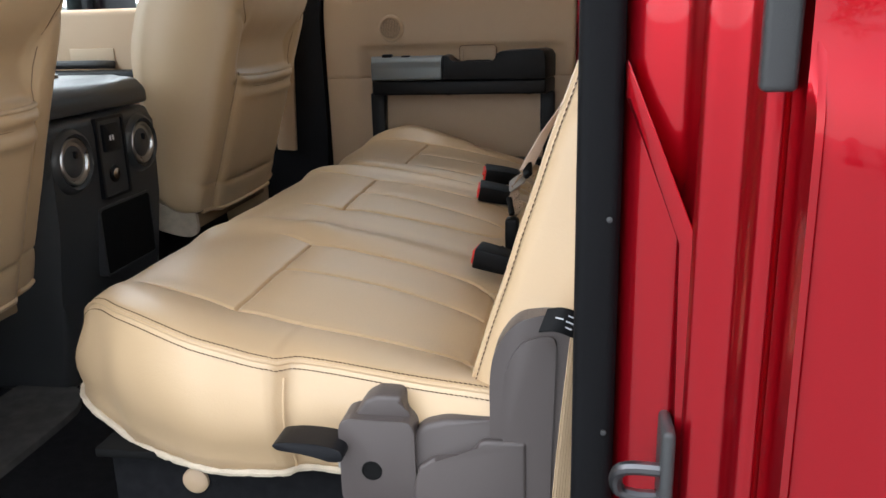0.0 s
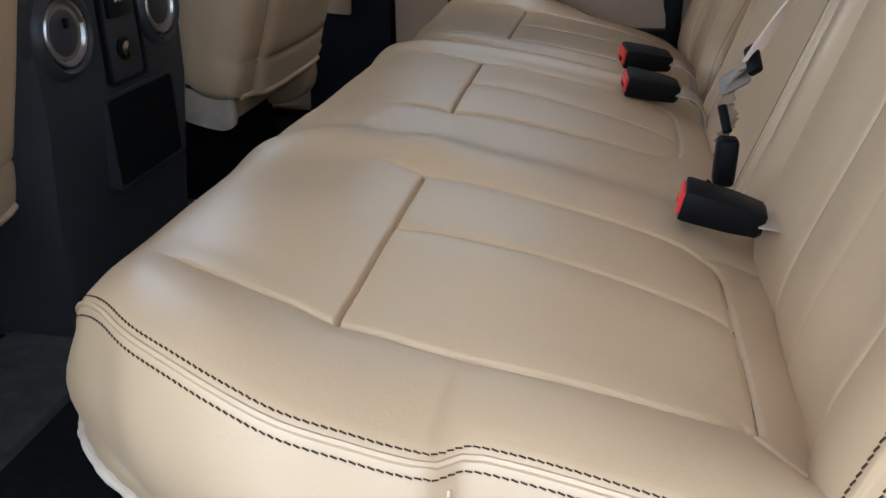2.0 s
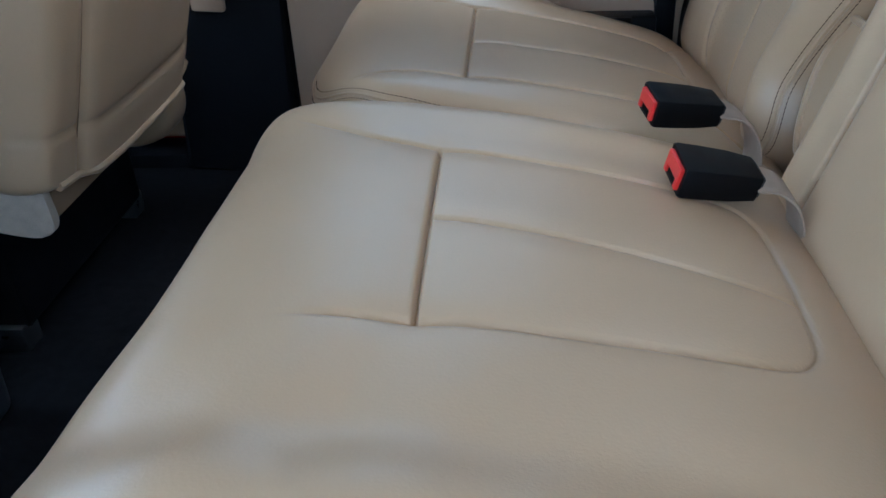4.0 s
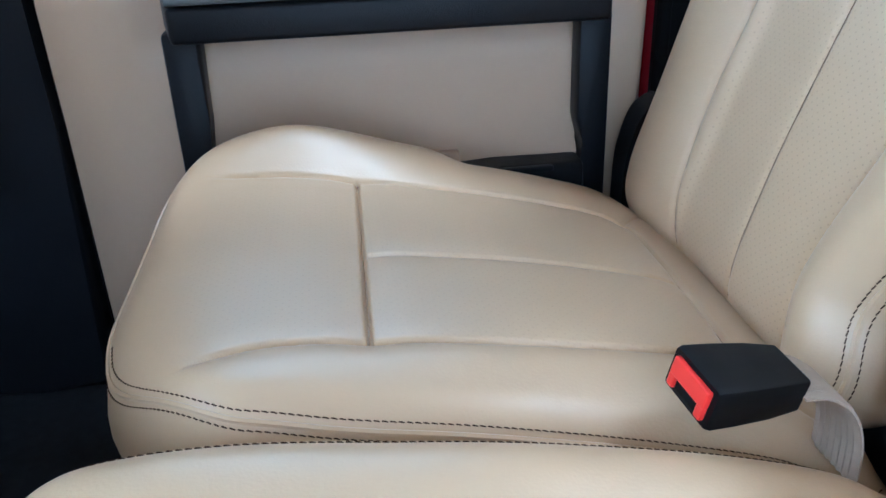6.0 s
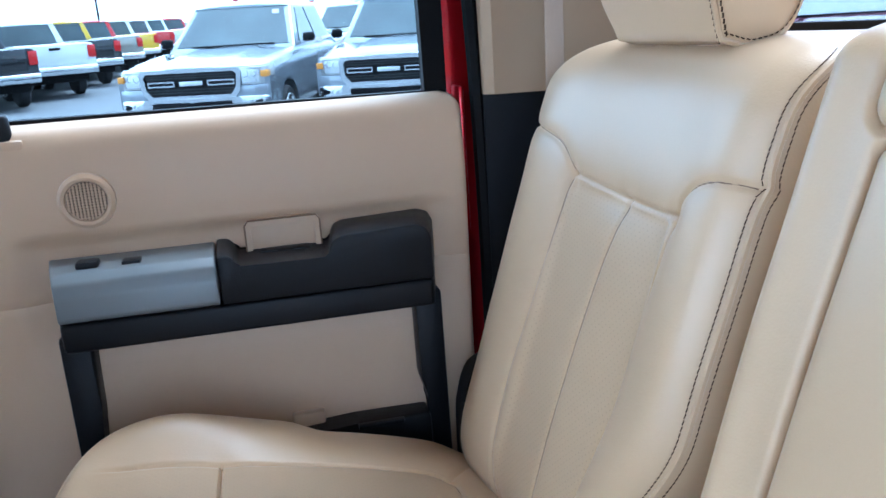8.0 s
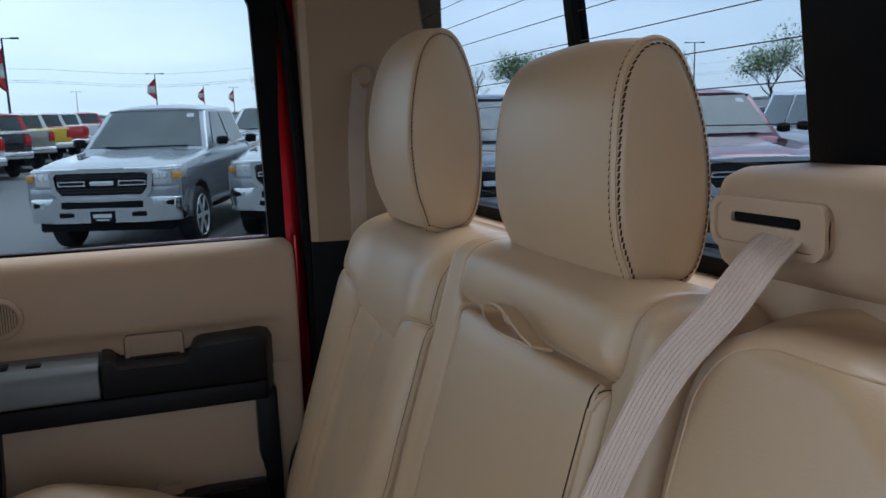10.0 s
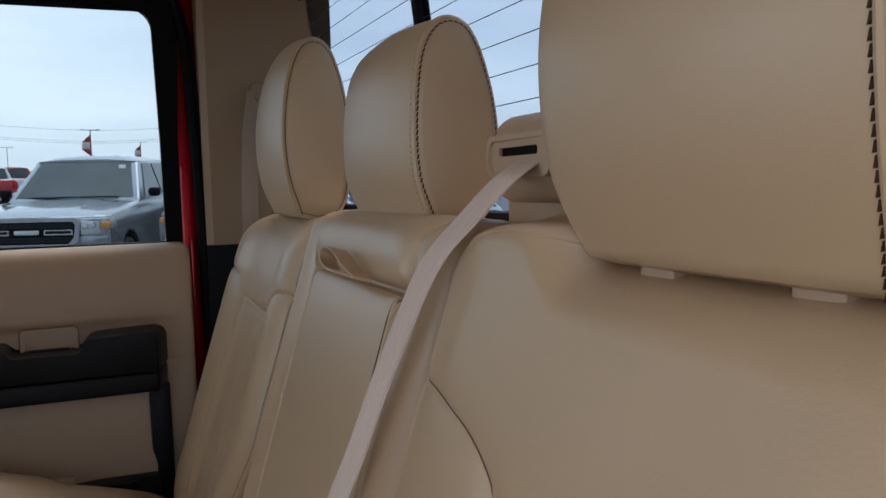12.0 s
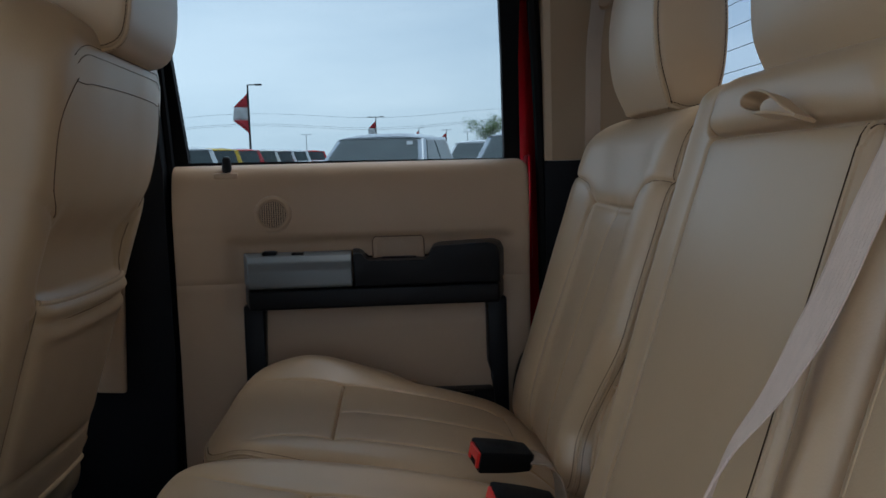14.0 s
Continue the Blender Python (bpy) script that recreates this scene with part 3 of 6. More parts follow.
part("trim_panel", door_trim(), tan_plastic, door)
part("door_shell", boxes((-0.72, 0.004, 0.953, 1.03, 0.86, 1.632), bevel=0.01), red_paint, door, "red painted outer door skin")
# armrest: silver switch panel ahead, black pad behind, one black handle frame below
def taper(bm):
    """Draws the armrest's ends in towards the cabin."""
    for v in bm.verts:
        k = 1 - 0.85 * max(0.0, 0.884 - v.co.y)
        v.co.x = -0.285 + (v.co.x + 0.285) * k
    return bm


arm_prof = [(0.884, 1.454), (0.83, 1.456), (0.802, 1.452), (0.786, 1.442), (0.779, 1.425), (0.777, 1.396), (0.782, 1.391), (0.884, 1.391)]
sw = part("switch_panel", taper(prism(arm_prof, "x", -0.553, -0.333, 0.011, 4)), silver_paint, door, "silver painted window switch panel")
part("window_switch", boxes((-0.505, -0.477, 0.812, 0.836, 1.452, 1.462), bevel=0.003), black_plastic, sw)
part("window_switch", boxes((-0.448, -0.424, 0.812, 0.832, 1.452, 1.458), bevel=0.002), black_plastic, sw)
pad = prism([(-0.330, 1.457), (-0.316, 1.457), (-0.308, 1.452), (-0.304, 1.443), (-0.300, 1.438), (-0.176, 1.437), (-0.171, 1.441), (-0.169, 1.452), (-0.164, 1.461), (-0.152, 1.466), (-0.040, 1.470), (-0.024, 1.464), (-0.017, 1.450), (-0.017, 1.391), (-0.330, 1.391)], "y", 0.778, 0.884, 0.009, 3)
taper(pad)
part("armrest_pad", pad, black_plastic, door, "black grained armrest pad")
part("armrest_band", taper(boxes((-0.552, -0.018, 0.782, 0.884, 1.350, 1.3895), bevel=0.006, seg=3)), black_plastic, door)
part("front_upright", prism([(-0.552, 1.352), (-0.508, 1.352), (-0.512, 1.24), (-0.520, 1.15), (-0.528, 1.02), (-0.552, 1.02)], "y", 0.845, 0.884, 0.006), black_plastic, door)
part("rear_upright", prism([(-0.059, 1.352), (-0.018, 1.352), (-0.016, 1.08), (-0.045, 1.08), (-0.045, 1.165), (-0.050, 1.188), (-0.058, 1.214)], "y", 0.845, 0.884, 0.006), black_plastic, door)
part("pocket_lip", prism([(-0.42, 1.130), (-0.25, 1.154), (-0.16, 1.160), (-0.047, 1.160), (-0.047, 1.08), (-0.42, 1.08)], "y", 0.84, 0.884, 0.006), black_plastic, door)
part("pocket_clip", boxes((-0.16, -0.09, 0.832, 0.842, 1.152, 1.160), bevel=0.002), black_plastic, door)
part("pocket_tab", boxes((-0.254, -0.206, 0.868, 0.884, 1.13, 1.176), bevel=0.004), tan_plastic, door)
part("door_pull", ring_prism(round_rect(-0.289, -0.184, 1.420, 1.481, 0.009), round_rect(-0.281, -0.192, 1.428, 1.473, 0.006), "y", 0.866, 0.892), tan_plastic, door)
part("pull_lip", boxes((-0.272, -0.200, 0.850, 0.872, 1.432, 1.440), bevel=0.003), black_plastic, door, "black lip of the door pull")
for x in (-0.32, -0.09):
    part("screw_cap", lathe([(0.0, 0.0), (0.008, 0.0), (0.006, 0.006), (0.0, 0.007)], pose(x, 0.842, 1.350, 180, 0, 0), 12), black_plastic, door)
part("pull_back", boxes((-0.284, -0.189, 0.876, 0.893, 1.424, 1.476), bevel=0.002), tan_plastic, door)
# Brown tube paints the shadow gap round the pull.
part("pull_gap_line", tube([(-0.289, 0.8655, 1.424), (-0.289, 0.8655, 1.474), (-0.284, 0.8655, 1.481), (-0.189, 0.8655, 1.481), (-0.184, 0.8655, 1.474), (-0.184, 0.8655, 1.424)], 0.0013, 6), seam_brown, door, "brown line painted in for the shadow gap round the door pull")
spk = part("speaker_ring", lathe([(0.030, 0.0), (0.038, 0.0), (0.037, 0.006), (0.032, 0.009), (0.028, 0.008), (0.026, 0.004), (0.026, 0.001)], pose(-0.488, 0.874, 1.532, 90, 0, 0)), tan_plastic, door)
part("speaker_back", lathe([(0.0, 0.0), (0.026, 0.0), (0.026, 0.001), (0.0, 0.001)], pose(-0.488, 0.8715, 1.532, 90, 0, 0)), dark_void, spk)
bars = bmesh.new()
for i in range(-5, 6):
    hh = math.sqrt(max(0, 0.0262 ** 2 - (i * 0.0046) ** 2))
    prism([(-0.488 + i * 0.0046 - 0.0011, 1.532 - hh), (-0.488 + i * 0.0046 + 0.0011, 1.532 - hh), (-0.488 + i * 0.0046 + 0.0011, 1.532 + hh), (-0.488 + i * 0.0046 - 0.0011, 1.532 + hh)], "y", 0.8665, 0.869, bm=bars)
for i in range(-6, 7):
    ww = math.sqrt(max(0, 0.0262 ** 2 - (i * 0.0038) ** 2))
    prism([(-0.488 - ww, 1.532 + i * 0.0038 - 0.0005), (-0.488 + ww, 1.532 + i * 0.0038 - 0.0005), (-0.488 + ww, 1.532 + i * 0.0038 + 0.0005), (-0.488 - ww, 1.532 + i * 0.0038 + 0.0005)], "y", 0.867, 0.869, bm=bars)
part("speaker_grille", bars, tan_plastic, spk, smooth=False)
knob = part("lock_knob", lathe([(0.0, 0.0), (0.009, 0.0), (0.010, 0.02), (0.009, 0.038), (0.006, 0.042), (0.0, 0.043)], pose(-0.580, 0.897, 1.608), 16), black_plastic, door)
part("knob_base", boxes((-0.606, -0.556, 0.884, 0.915, 1.602, 1.618), bevel=0.005), tan_plastic, knob)
# window of the door
win_in = [(-0.665, 1.640), (-0.004, 1.636)]
arc = [(-0.012 - 0.045 + 0.045 * math.cos(a), 2.080 + 0.045 * math.sin(a)) for a in np.linspace(0, math.pi / 2, 7)]
win_in += [(-0.006, 1.85)] + arc + [(-0.66, 2.128), (-0.722, 2.120)]
win_out = [(-0.705, 1.615), (0.030, 1.612), (0.030, 1.85)] + [(0.026 - 0.045 + 0.06 * math.cos(a), 2.085 + 0.075 * math.sin(a)) for a in np.linspace(0, math.pi / 2, 7)] + [(-0.66, 2.165), (-0.76, 2.165)]
part("window_seal", ring_prism(win_out, win_in, "y", 0.938, 0.962), rubber, door)
pane = part("window_pane", prism([(p[0] * 1.01, p[1]) for p in win_in], "y", 0.955, 0.959), side_glass, door)
pane.visible_shadow = False
part("shade_band", boxes((-0.74, -0.01, 0.951, 0.954, 2.118, 2.160)), navy_plastic, door)

# ================= rear wall and back window =================
def rear_x(z):
    return 0.345 - 0.12 * (z - 1.70)


wall_rear = part("wall_rear", boxes((0.275, 0.36, -0.93, 0.93, FLOOR, 1.685), bevel=0.008), tan_plastic)
tagged(wall_rear, "tan trim panel of the cab's back wall", "wall", kind="structure")
rw = thing("window_1", (0.34, 0, 1.69), "sliding back window with black frame and heater lines", "window", kind="structure")


def lean(bm, ref=0.34):
    for v in bm.verts:
        v.co.x += rear_x(v.co.z) - ref
    return bm


outer = round_rect(-0.93, 0.93, 1.66, 2.20, 0.02, 6)
inner = round_rect(-0.865, 0.865, 1.705, 2.150, 0.06, 6)
part("window_frame", lean(ring_prism(outer, inner, "x", 0.325, 0.36)), rubber, rw)
for y0, y1 in ((0.209, 0.232), (-0.252, -0.168)):
    part("window_post", lean(boxes((0.330, 0.352, y0, y1, 1.70, 2.155), bevel=0.004)), rubber, rw)
for y0, y1 in ((-0.866, -0.252), (-0.168, 0.209), (0.232, 0.866)):
    g = part("pane", lean(boxes((0.340, 0.343, y0, y1, 1.70, 2.155))), rear_glass, rw)
    g.visible_shadow = False
    for i in range(12):
        z = 1.729 + i * 0.0357
        dip = 0.0
        part("heater_line", lean(tube([(0.3385, y0 + (y1 - y0) * k / 6, z + dip * (2 * k / 6 - 1) ** 2) for k in range(7)], 0.0006, 5)), charcoal_plastic, rw)

# shoulder belt outlet on the back wall
outlet = thing("belt_outlet", (0.27, -0.27, 1.735), "tan plastic belt outlet housing with a slotted plate", "belt outlet")
part("housing", boxes((0.222, 0.325, -0.60, -0.168, 1.722, 1.806), bevel=0.024, seg=5), tan_plastic, outlet)
part("lower_body", boxes((0.238, 0.330, -0.62, -0.175, 1.58, 1.735), bevel=0.010, seg=3), tan_plastic, outlet)
part("plate", ring_prism(round_rect(-0.302, -0.184, 1.747, 1.786, 0.012), round_rect(-0.277, -0.205, 1.7665, 1.7745, 0.003), "x", 0.2175, 0.226), tan_plastic, outlet)
part("slot", boxes((0.2205, 0.2235, -0.278, -0.202, 1.761, 1.7775)), dark_void, outlet)
part("plate_rim", ring_prism(round_rect(-0.302, -0.184, 1.747, 1.786, 0.012), round_rect(-0.297, -0.189, 1.752, 1.781, 0.009), "x", 0.2145, 0.219), tan_plastic, outlet)

# ================= the rear bench =================
flank_line = profile([(-0.03, -0.030), (0.03, -0.023), (0.117, -0.006), (0.18, 0.003), (0.24, 0.005), (0.29, 0.001), (0.336, -0.001), (0.38, 0.012), (0.42, 0.030), (0.46, 0.052), (0.503, 0.080), (0.55, 0.105), (0.59, 0.115)], 8)
notch_line = profile([(-0.03, 0.0), (0.08, 0.001), (0.15, 0.006), (0.21, 0.014), (0.238, 0.016), (0.250, 0.008), (0.262, 0.001), (0.30, 0.0), (0.60, 0.0)], 8)


def lay_large(a, b, h):
    """The cushion narrows towards its nose beside the open door, with a step where the boxing is sewn in."""
    side = ease(-a, 0.36, 0.74) * flank_line(b) + ease(-a, 0.715, 0.758) * notch_line(b)
    return -b + 0.012 * ease(a, -0.25, -0.05) * ease(b, 0.40, 0.58) + 0.020 * ease(-a, 0.60, 0.75) * ease(b, 0.44, 0.56), a + side, h


def lay_small(a, b, h):
    """The nose of the single seat falls back at both ends."""
    return -b + (0.022 + 0.038 * ease(0.46 - a, 0.0, 0.20)) * ease(b, 0.36, 0.56), a, h - 0.012 * ease(a, 0.66, 0.75) * ease(0.27 - b, 0.0, 0.06)


def lay_back(a, b, h):
    return -0.0355 + 0.296 * b - 0.955 * h, a, 1.12 + 0.955 * b + 0.296 * h


seat_line = profile([(-0.03, 1.12), (0.02, 1.142), (0.07, 1.172), (0.15, 1.197), (0.25, 1.219), (0.345, 1.2345), (0.42, 1.243), (0.485, 1.243), (0.533, 1.235), (0.563, 1.216), (0.588, 1.185)])


def outboard_insert(s):
    """The seams of an outer seat's centre panel; s turns it to its side."""
    bow = [(s * 0.642, 0.345), (s * 0.637, 0.2), (s * 0.632, 0.10)] if s > 0 else [(s * 0.642, 0.345), (s * 0.652, 0.27), (s * 0.653, 0.19), (s * 0.643, 0.11)]
    outer_ = [(s * 0.660, 0.52), (s * 0.648, 0.46), *bow, (s * 0.622, 0.072), (s * 0.60, 0.062), (s * 0.45, 0.062), (s * 0.395, 0.064), (s * 0.372, 0.078), (s * 0.362, 0.11), (s * 0.354, 0.2), (s * 0.346, 0.345)] + ([(s * 0.340, 0.41), (s * 0.331, 0.47), (s * 0.318, 0.53)] if s > 0 else [(s * 0.338, 0.42)])
    return curve2(outer_, 4)


def outboard_relief(A, B, s):
    y = A * s
    h = (0.026 if s > 0 else 0.003) * bell(y, 0.715, 0.050) * bell(B, 0.40, 0.11 if s > 0 else 0.15) + (0.006 if s > 0 else 0.004) * bell(y, 0.705, 0.05)
    h += 0.004 * bell(y, 0.49, 0.10) * bell(B, 0.2, 0.2)
    h += 0.012 * bell(y, 0.285, 0.045) * bell(B, 0.40, 0.2)
    h += seam(A, B, outboard_insert(s), 0.0046, 0.0024, 0.0020, 0.014, 0.07)
    h += seam(A, B, [(s * 0.640, 0.345), (s * 0.348, 0.347)], 0.0085, 0.0017, 0.0028, 0.02)
    h += seam(A, B, [(s * 0.478, 0.345), (s * 0.480, 0.2), (s * 0.488, 0.065)], 0.0026, 0.0022, 0.0016)
    h += seam(A, B, [(s * 0.622, 0.072), (s * 0.70, 0.02), (s * 0.74, -0.01)], 0.0036, 0.0024)
    h += seam(A, B, [(s * 0.372, 0.078), (s * 0.335, 0.03), (s * 0.325, 0.0)], 0.0036, 0.0024)
    return h


def base_relief(A, B, seed):
    return seat_line(B) + 0.0008 * wobble(A, B, 45, seed) + 0.0013 * wobble(A, B, 14, seed + 1)


edge_line = profile([(-0.03, 1.206), (0.03, 1.213), (0.12, 1.213), (0.24, 1.216), (0.262, 1.221), (0.284, 1.226), (0.336, 1.240), (0.42, 1.253), (0.50, 1.252), (0.55, 1.236), (0.588, 1.192)])


def large_edge(a, b):
    """The sewn flank beside the door turns over more sharply than the rest."""
    return 0.034 - 0.015 * ease(-a, 0.70, 0.75)


def relief_large(A, B):
    h = base_relief(A, B, 3)
    rise = ease(-A, 0.585, 0.765)
    h = h * (1 - rise) + edge_line(B) * rise
    h += outboard_relief(A, B, -1)
    h += 0.006 * bell(A, 0.0, 0.14) * bell(B, 0.25, 0.3) + 0.008 * bell(A, 0.215, 0.03)
    mid = curve2([(-0.138, 0.46), (-0.130, 0.36), (-0.125, 0.2), (-0.118, 0.12), (-0.10, 0.09), (-0.06, 0.078), (0.05, 0.075), (0.10, 0.082), (0.122, 0.11), (0.130, 0.2), (0.138, 0.36), (0.150, 0.42), (0.175, 0.47), (0.20, 0.53)], 4)
    h += seam(A, B, mid, 0.0046, 0.0024, 0.0020, 0.014, 0.07)
    h += seam(A, B, [(-0.130, 0.360), (0.138, 0.361)], 0.0085, 0.0017, 0.0028, 0.02)
    h += seam(A, B, [(0.004, 0.36), (-0.01, 0.2), (-0.03, 0.08)], 0.0026, 0.0022, 0.0016)
    h += seam(A, B, [(-0.24, 0.55), (-0.235, 0.35), (-0.24, 0.1)], 0.0, 0.01, 0.004, 0.03)
    h += 0.003 * bell(A, -0.26, 0.12) * np.sin(B * 55 + A * 20) * bell(B, 0.42, 0.12)
    return h


def relief_small(A, B):
    return base_relief(A, B, 11) + outboard_relief(A, B, 1) - 0.020 * ease(0.345 - A, 0.0, 0.075) * ease(0.57 - B, 0.0, 0.24)


def insert_mask(A, B, s):
    y = A * s
    return (y > 0.352) & (y < 0.634) & (B > 0.072) & (B < 0.50)


def front_tuck(a, b):
    """The cover draws in under the nose more than along the sides."""
    return 0.006 + 0.020 * np.clip((b - 0.42) / 0.15, 0, 1) * ease(a, -0.70, -0.55) + 0.010 * ease(-a, 0.60, 0.74) * (1 - ease(b, 0.40, 0.50)) - 0.018 * ease(-a, 0.45, 0.70) * ease(b, 0.47, 0.55)


def hem_height(a, b):
    """The cover's hem climbs towards the nose."""
    return 1.084 + 0.026 * ease(b, 0.45, 0.57)


large = Padded(spaced(-0.765, 0.255, 0.0025), spaced(-0.03, 0.587, 0.0025, (0.346, 0.3605)), (0.03, 0.03, 0.060, 0.07), large_edge, relief_large, lay_large, hem_height, bulge=0.014, tuck=front_tuck)
small = Padded(spaced(0.268, 0.772, 0.0025), spaced(-0.03, 0.575, 0.0025, (0.346,)), (0.03, 0.03, 0.13, 0.14), 0.034, relief_small, lay_small, 1.088, bulge=0.006, tuck=front_tuck)


def seat_cushion(p, label, mask, sides):
    a0, a1 = p.al[0], p.al[-1]
    t = thing("seat_cushion", (-0.3, (a0 + a1) / 2, 1.07), label, "seat cushion", "rear bench cushions")
    as_object("pad", p.mesh("pad", [leather, leather_seat], mask), [], t)
    front = 0.30 if p is small else 1.0
    for inset, lift in ((0.0112, 0.0006), (0.0012, 0.0006)) if p is large else ((0.0100, 0.0006), (0.0030, 0.0006)):
        flank_, nose_ = p.rim(inset, "l"), p.rim(inset, "f")
        line = p.on(flank_ + nose_[:int(len(nose_) * front)] + (p.rim(inset, "r") if front == 1.0 else []), lift)
        stitches(line, 0.0013, 0.0042, 0.0010, thread, t, lambda c: (0, -0.4 if c.y < 0 else 0.1, 1))
    part("piping", tube(p.on(p.rim(0.0060, sides, 0.012), 0.0002), 0.0024, 6), leather, t)
    # Thin brown tube paints the shade in the insert's crease.
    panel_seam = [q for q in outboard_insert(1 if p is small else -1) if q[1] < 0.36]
    part("dark_seam_line", tube(p.on(panel_seam, 0.0004), 0.0007, 5), seam_brown, t)
    # fleece edge that shows below the cover
    bmf = bmesh.new()
    rngf = random.Random(4)
    pts = [v + Vector((0, 0, rngf.uniform(-0.0007, 0.0007))) for v in p.hem(sides)]
    tube(pts, [0.0042 + rngf.uniform(-0.0008, 0.0008) for _ in pts], 7, bmf)
    part("fleece_edge", bmf, fleece, t)
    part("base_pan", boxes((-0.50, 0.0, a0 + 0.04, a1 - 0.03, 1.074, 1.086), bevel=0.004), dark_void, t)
    return t


seat_cushion(large, "wide tan leather cushion of the rear bench, folded down", lambda A, B: insert_mask(A, B, -1), "lfr")
seat_cushion(small, "single tan leather cushion of the rear bench beside the door", lambda A, B: insert_mask(A, B, 1), "lfr")

wide_cushion = [o for o in bpy.data.objects if o.name == "seat_cushion"][0]
part("gusset_seam", tube([large.wall(-0.765, 0.247, t) for t in np.linspace(0.02, 0.98, 14)], 0.0016, 6), leather, wide_cushion)

# box under the bench
under = thing("storage_box", (-0.2, 0, FLOOR), "black plastic storage box under the rear bench", "storage box")
part("box_body", boxes((-0.50, 0.26, -0.70, 0.74, FLOOR, 1.072), bevel=0.012), carpet, under)
part("round_cap", lathe([(0.0, 0.0), (0.016, 0.0), (0.016, 0.006), (0.012, 0.009), (0.0, 0.010)], pose(-0.388, -0.698, 1.038, 90, 0, 0), 24), tan_plastic, under, "pale round cap on the box")


# ---- backrests ----
def outboard_back_seams(s):
    d = 0.011 if s > 0 else 0.0
    o = curve2([(0.622, 0.03), (0.634, 0.10), (0.640, 0.18), (0.635, 0.26), (0.622 + d / 2, 0.36), (0.611 + d, 0.43), (0.606 + d, 0.452)], 5)
    oc = curve2([(0.606 + d, 0.452), (0.635 + d / 2, 0.474), (0.683, 0.488), (0.80, 0.498)], 5)
    top = [(0.606 + d, 0.452), (0.46 + d, 0.4475), (0.366, 0.448)]
    ic = curve2([(0.366, 0.448), (0.357, 0.468), (0.338, 0.483), (0.303, 0.491), (0.25, 0.493)], 5)
    i = curve2([(0.366, 0.448), (0.368, 0.40), (0.376, 0.34), (0.386, 0.25), (0.396, 0.15), (0.404, 0.03)], 5)
    c = curve2([(0.460 + d, 0.4475), (0.483 + d, 0.363), (0.500 + d / 2, 0.257), (0.510, 0.167), (0.507, 0.03)], 5)
    if s < 0:
        top = [(0.606, 0.448), (0.54, 0.434), (0.47, 0.430), (0.415, 0.434)]
        ic = curve2([(0.415, 0.434), (0.410, 0.446), (0.394, 0.457), (0.365, 0.468), (0.335, 0.475), (0.30, 0.482), (0.256, 0.488)], 4)
        i = curve2([(0.415, 0.434), (0.413, 0.391), (0.412, 0.25), (0.412, 0.03)], 4)
    return [[(s * a, b) for a, b in line] for line in (o, oc, top, ic, i)], [(s * a, b) for a, b in c]


def rounded_depth(A, B, a0, a1, b0, b1, r):
    """How far inside a rounded rectangle each place lies; negative outside."""
    qa, qb = np.abs(A - (a0 + a1) / 2) - (a1 - a0) / 2 + r, np.abs(B - (b0 + b1) / 2) - (b1 - b0) / 2 + r
    return r - np.hypot(np.maximum(qa, 0), np.maximum(qb, 0)) - np.minimum(np.maximum(qa, qb), 0)


def outboard_back_relief(s, seed, out_puff, out_at, in_puff, crest):
    seams, mid = outboard_back_seams(s)

    def relief(A, B):
        y = A * s
        side_ = out_puff * bell(y, out_at, 0.066 if s > 0 else 0.115) + in_puff * bell(y, 0.325, 0.045)
        h = -0.002 + 0.0012 * wobble(A, B, 40, seed) + 0.003 * wobble(A, B, 13, seed + 1)
        inner = rounded_depth(y, B, 0.374, 0.622, -0.2, 0.449, 0.02)
        h += (-0.009 if s > 0 else -0.001) * step(inner, 0.004, 0.0035) + 0.004 * ease(inner, 0.0, 0.04) * bell(y, 0.50, 0.07)
        h += (1 - step(B, 0.50 if s < 0 else 0.56, 0.045)) * side_
        under = ease(-y if s > 0 else y, 0.37, 0.45)
        crest_ = crest - 0.045 * under
        h += -(0.09 + 0.07 * under) * np.clip((B - crest_) / (0.65 - crest_), 0, 1) ** 2
        h += -0.02 * np.clip((0.10 - B) / 0.10, 0, 1) ** 2
        for line in seams:
            h = h + (seam(A, B, line, 0.0046, 0.0026, 0.0030, 0.013) if s > 0 else seam(A, B, line, 0.0026, 0.0026, 0.0018, 0.014))
        return h + seam(A, B, mid, 0.0028, 0.0024, 0.0015) * (1.0 if s > 0 else 0.3)
    return relief


def back_mask(A, B, s):
    y = A * s
    return (y > 0.404 - 0.038 * B / 0.446) & (y < 0.618) & (B > 0.03) & (B < 0.444)


def far_bulge(a, b):
    """The far backrest swells towards the door."""
    return 0.006 + 0.018 * ease(a, 0.60, 0.75)


def lay_far(a, b, h):
    """The far back is cut away at its inner side towards the seat."""
    waist = ease(0.30 - b, 0.02, 0.20) * (1 - 0.35 * ease(0.11 - b, 0.0, 0.08))
    return lay_back(a + 0.064 * ease(0.44 - a, 0.0, 0.15) * waist, b, h)


far_pad = Padded(spaced(0.270, 0.785, 0.0026), spaced(0.0, 0.636, 0.0026), (0.08, 0.05, 0.05, 0.10), 0.045, outboard_back_relief(1, 21, 0.017, 0.700, 0.010, 0.545), lay_far, lambda a, b: -0.12 + 0.030 * ease(0.27 - b, 0.0, 0.08) * ease(0.40 - a, 0.0, 0.05), bulge=far_bulge)
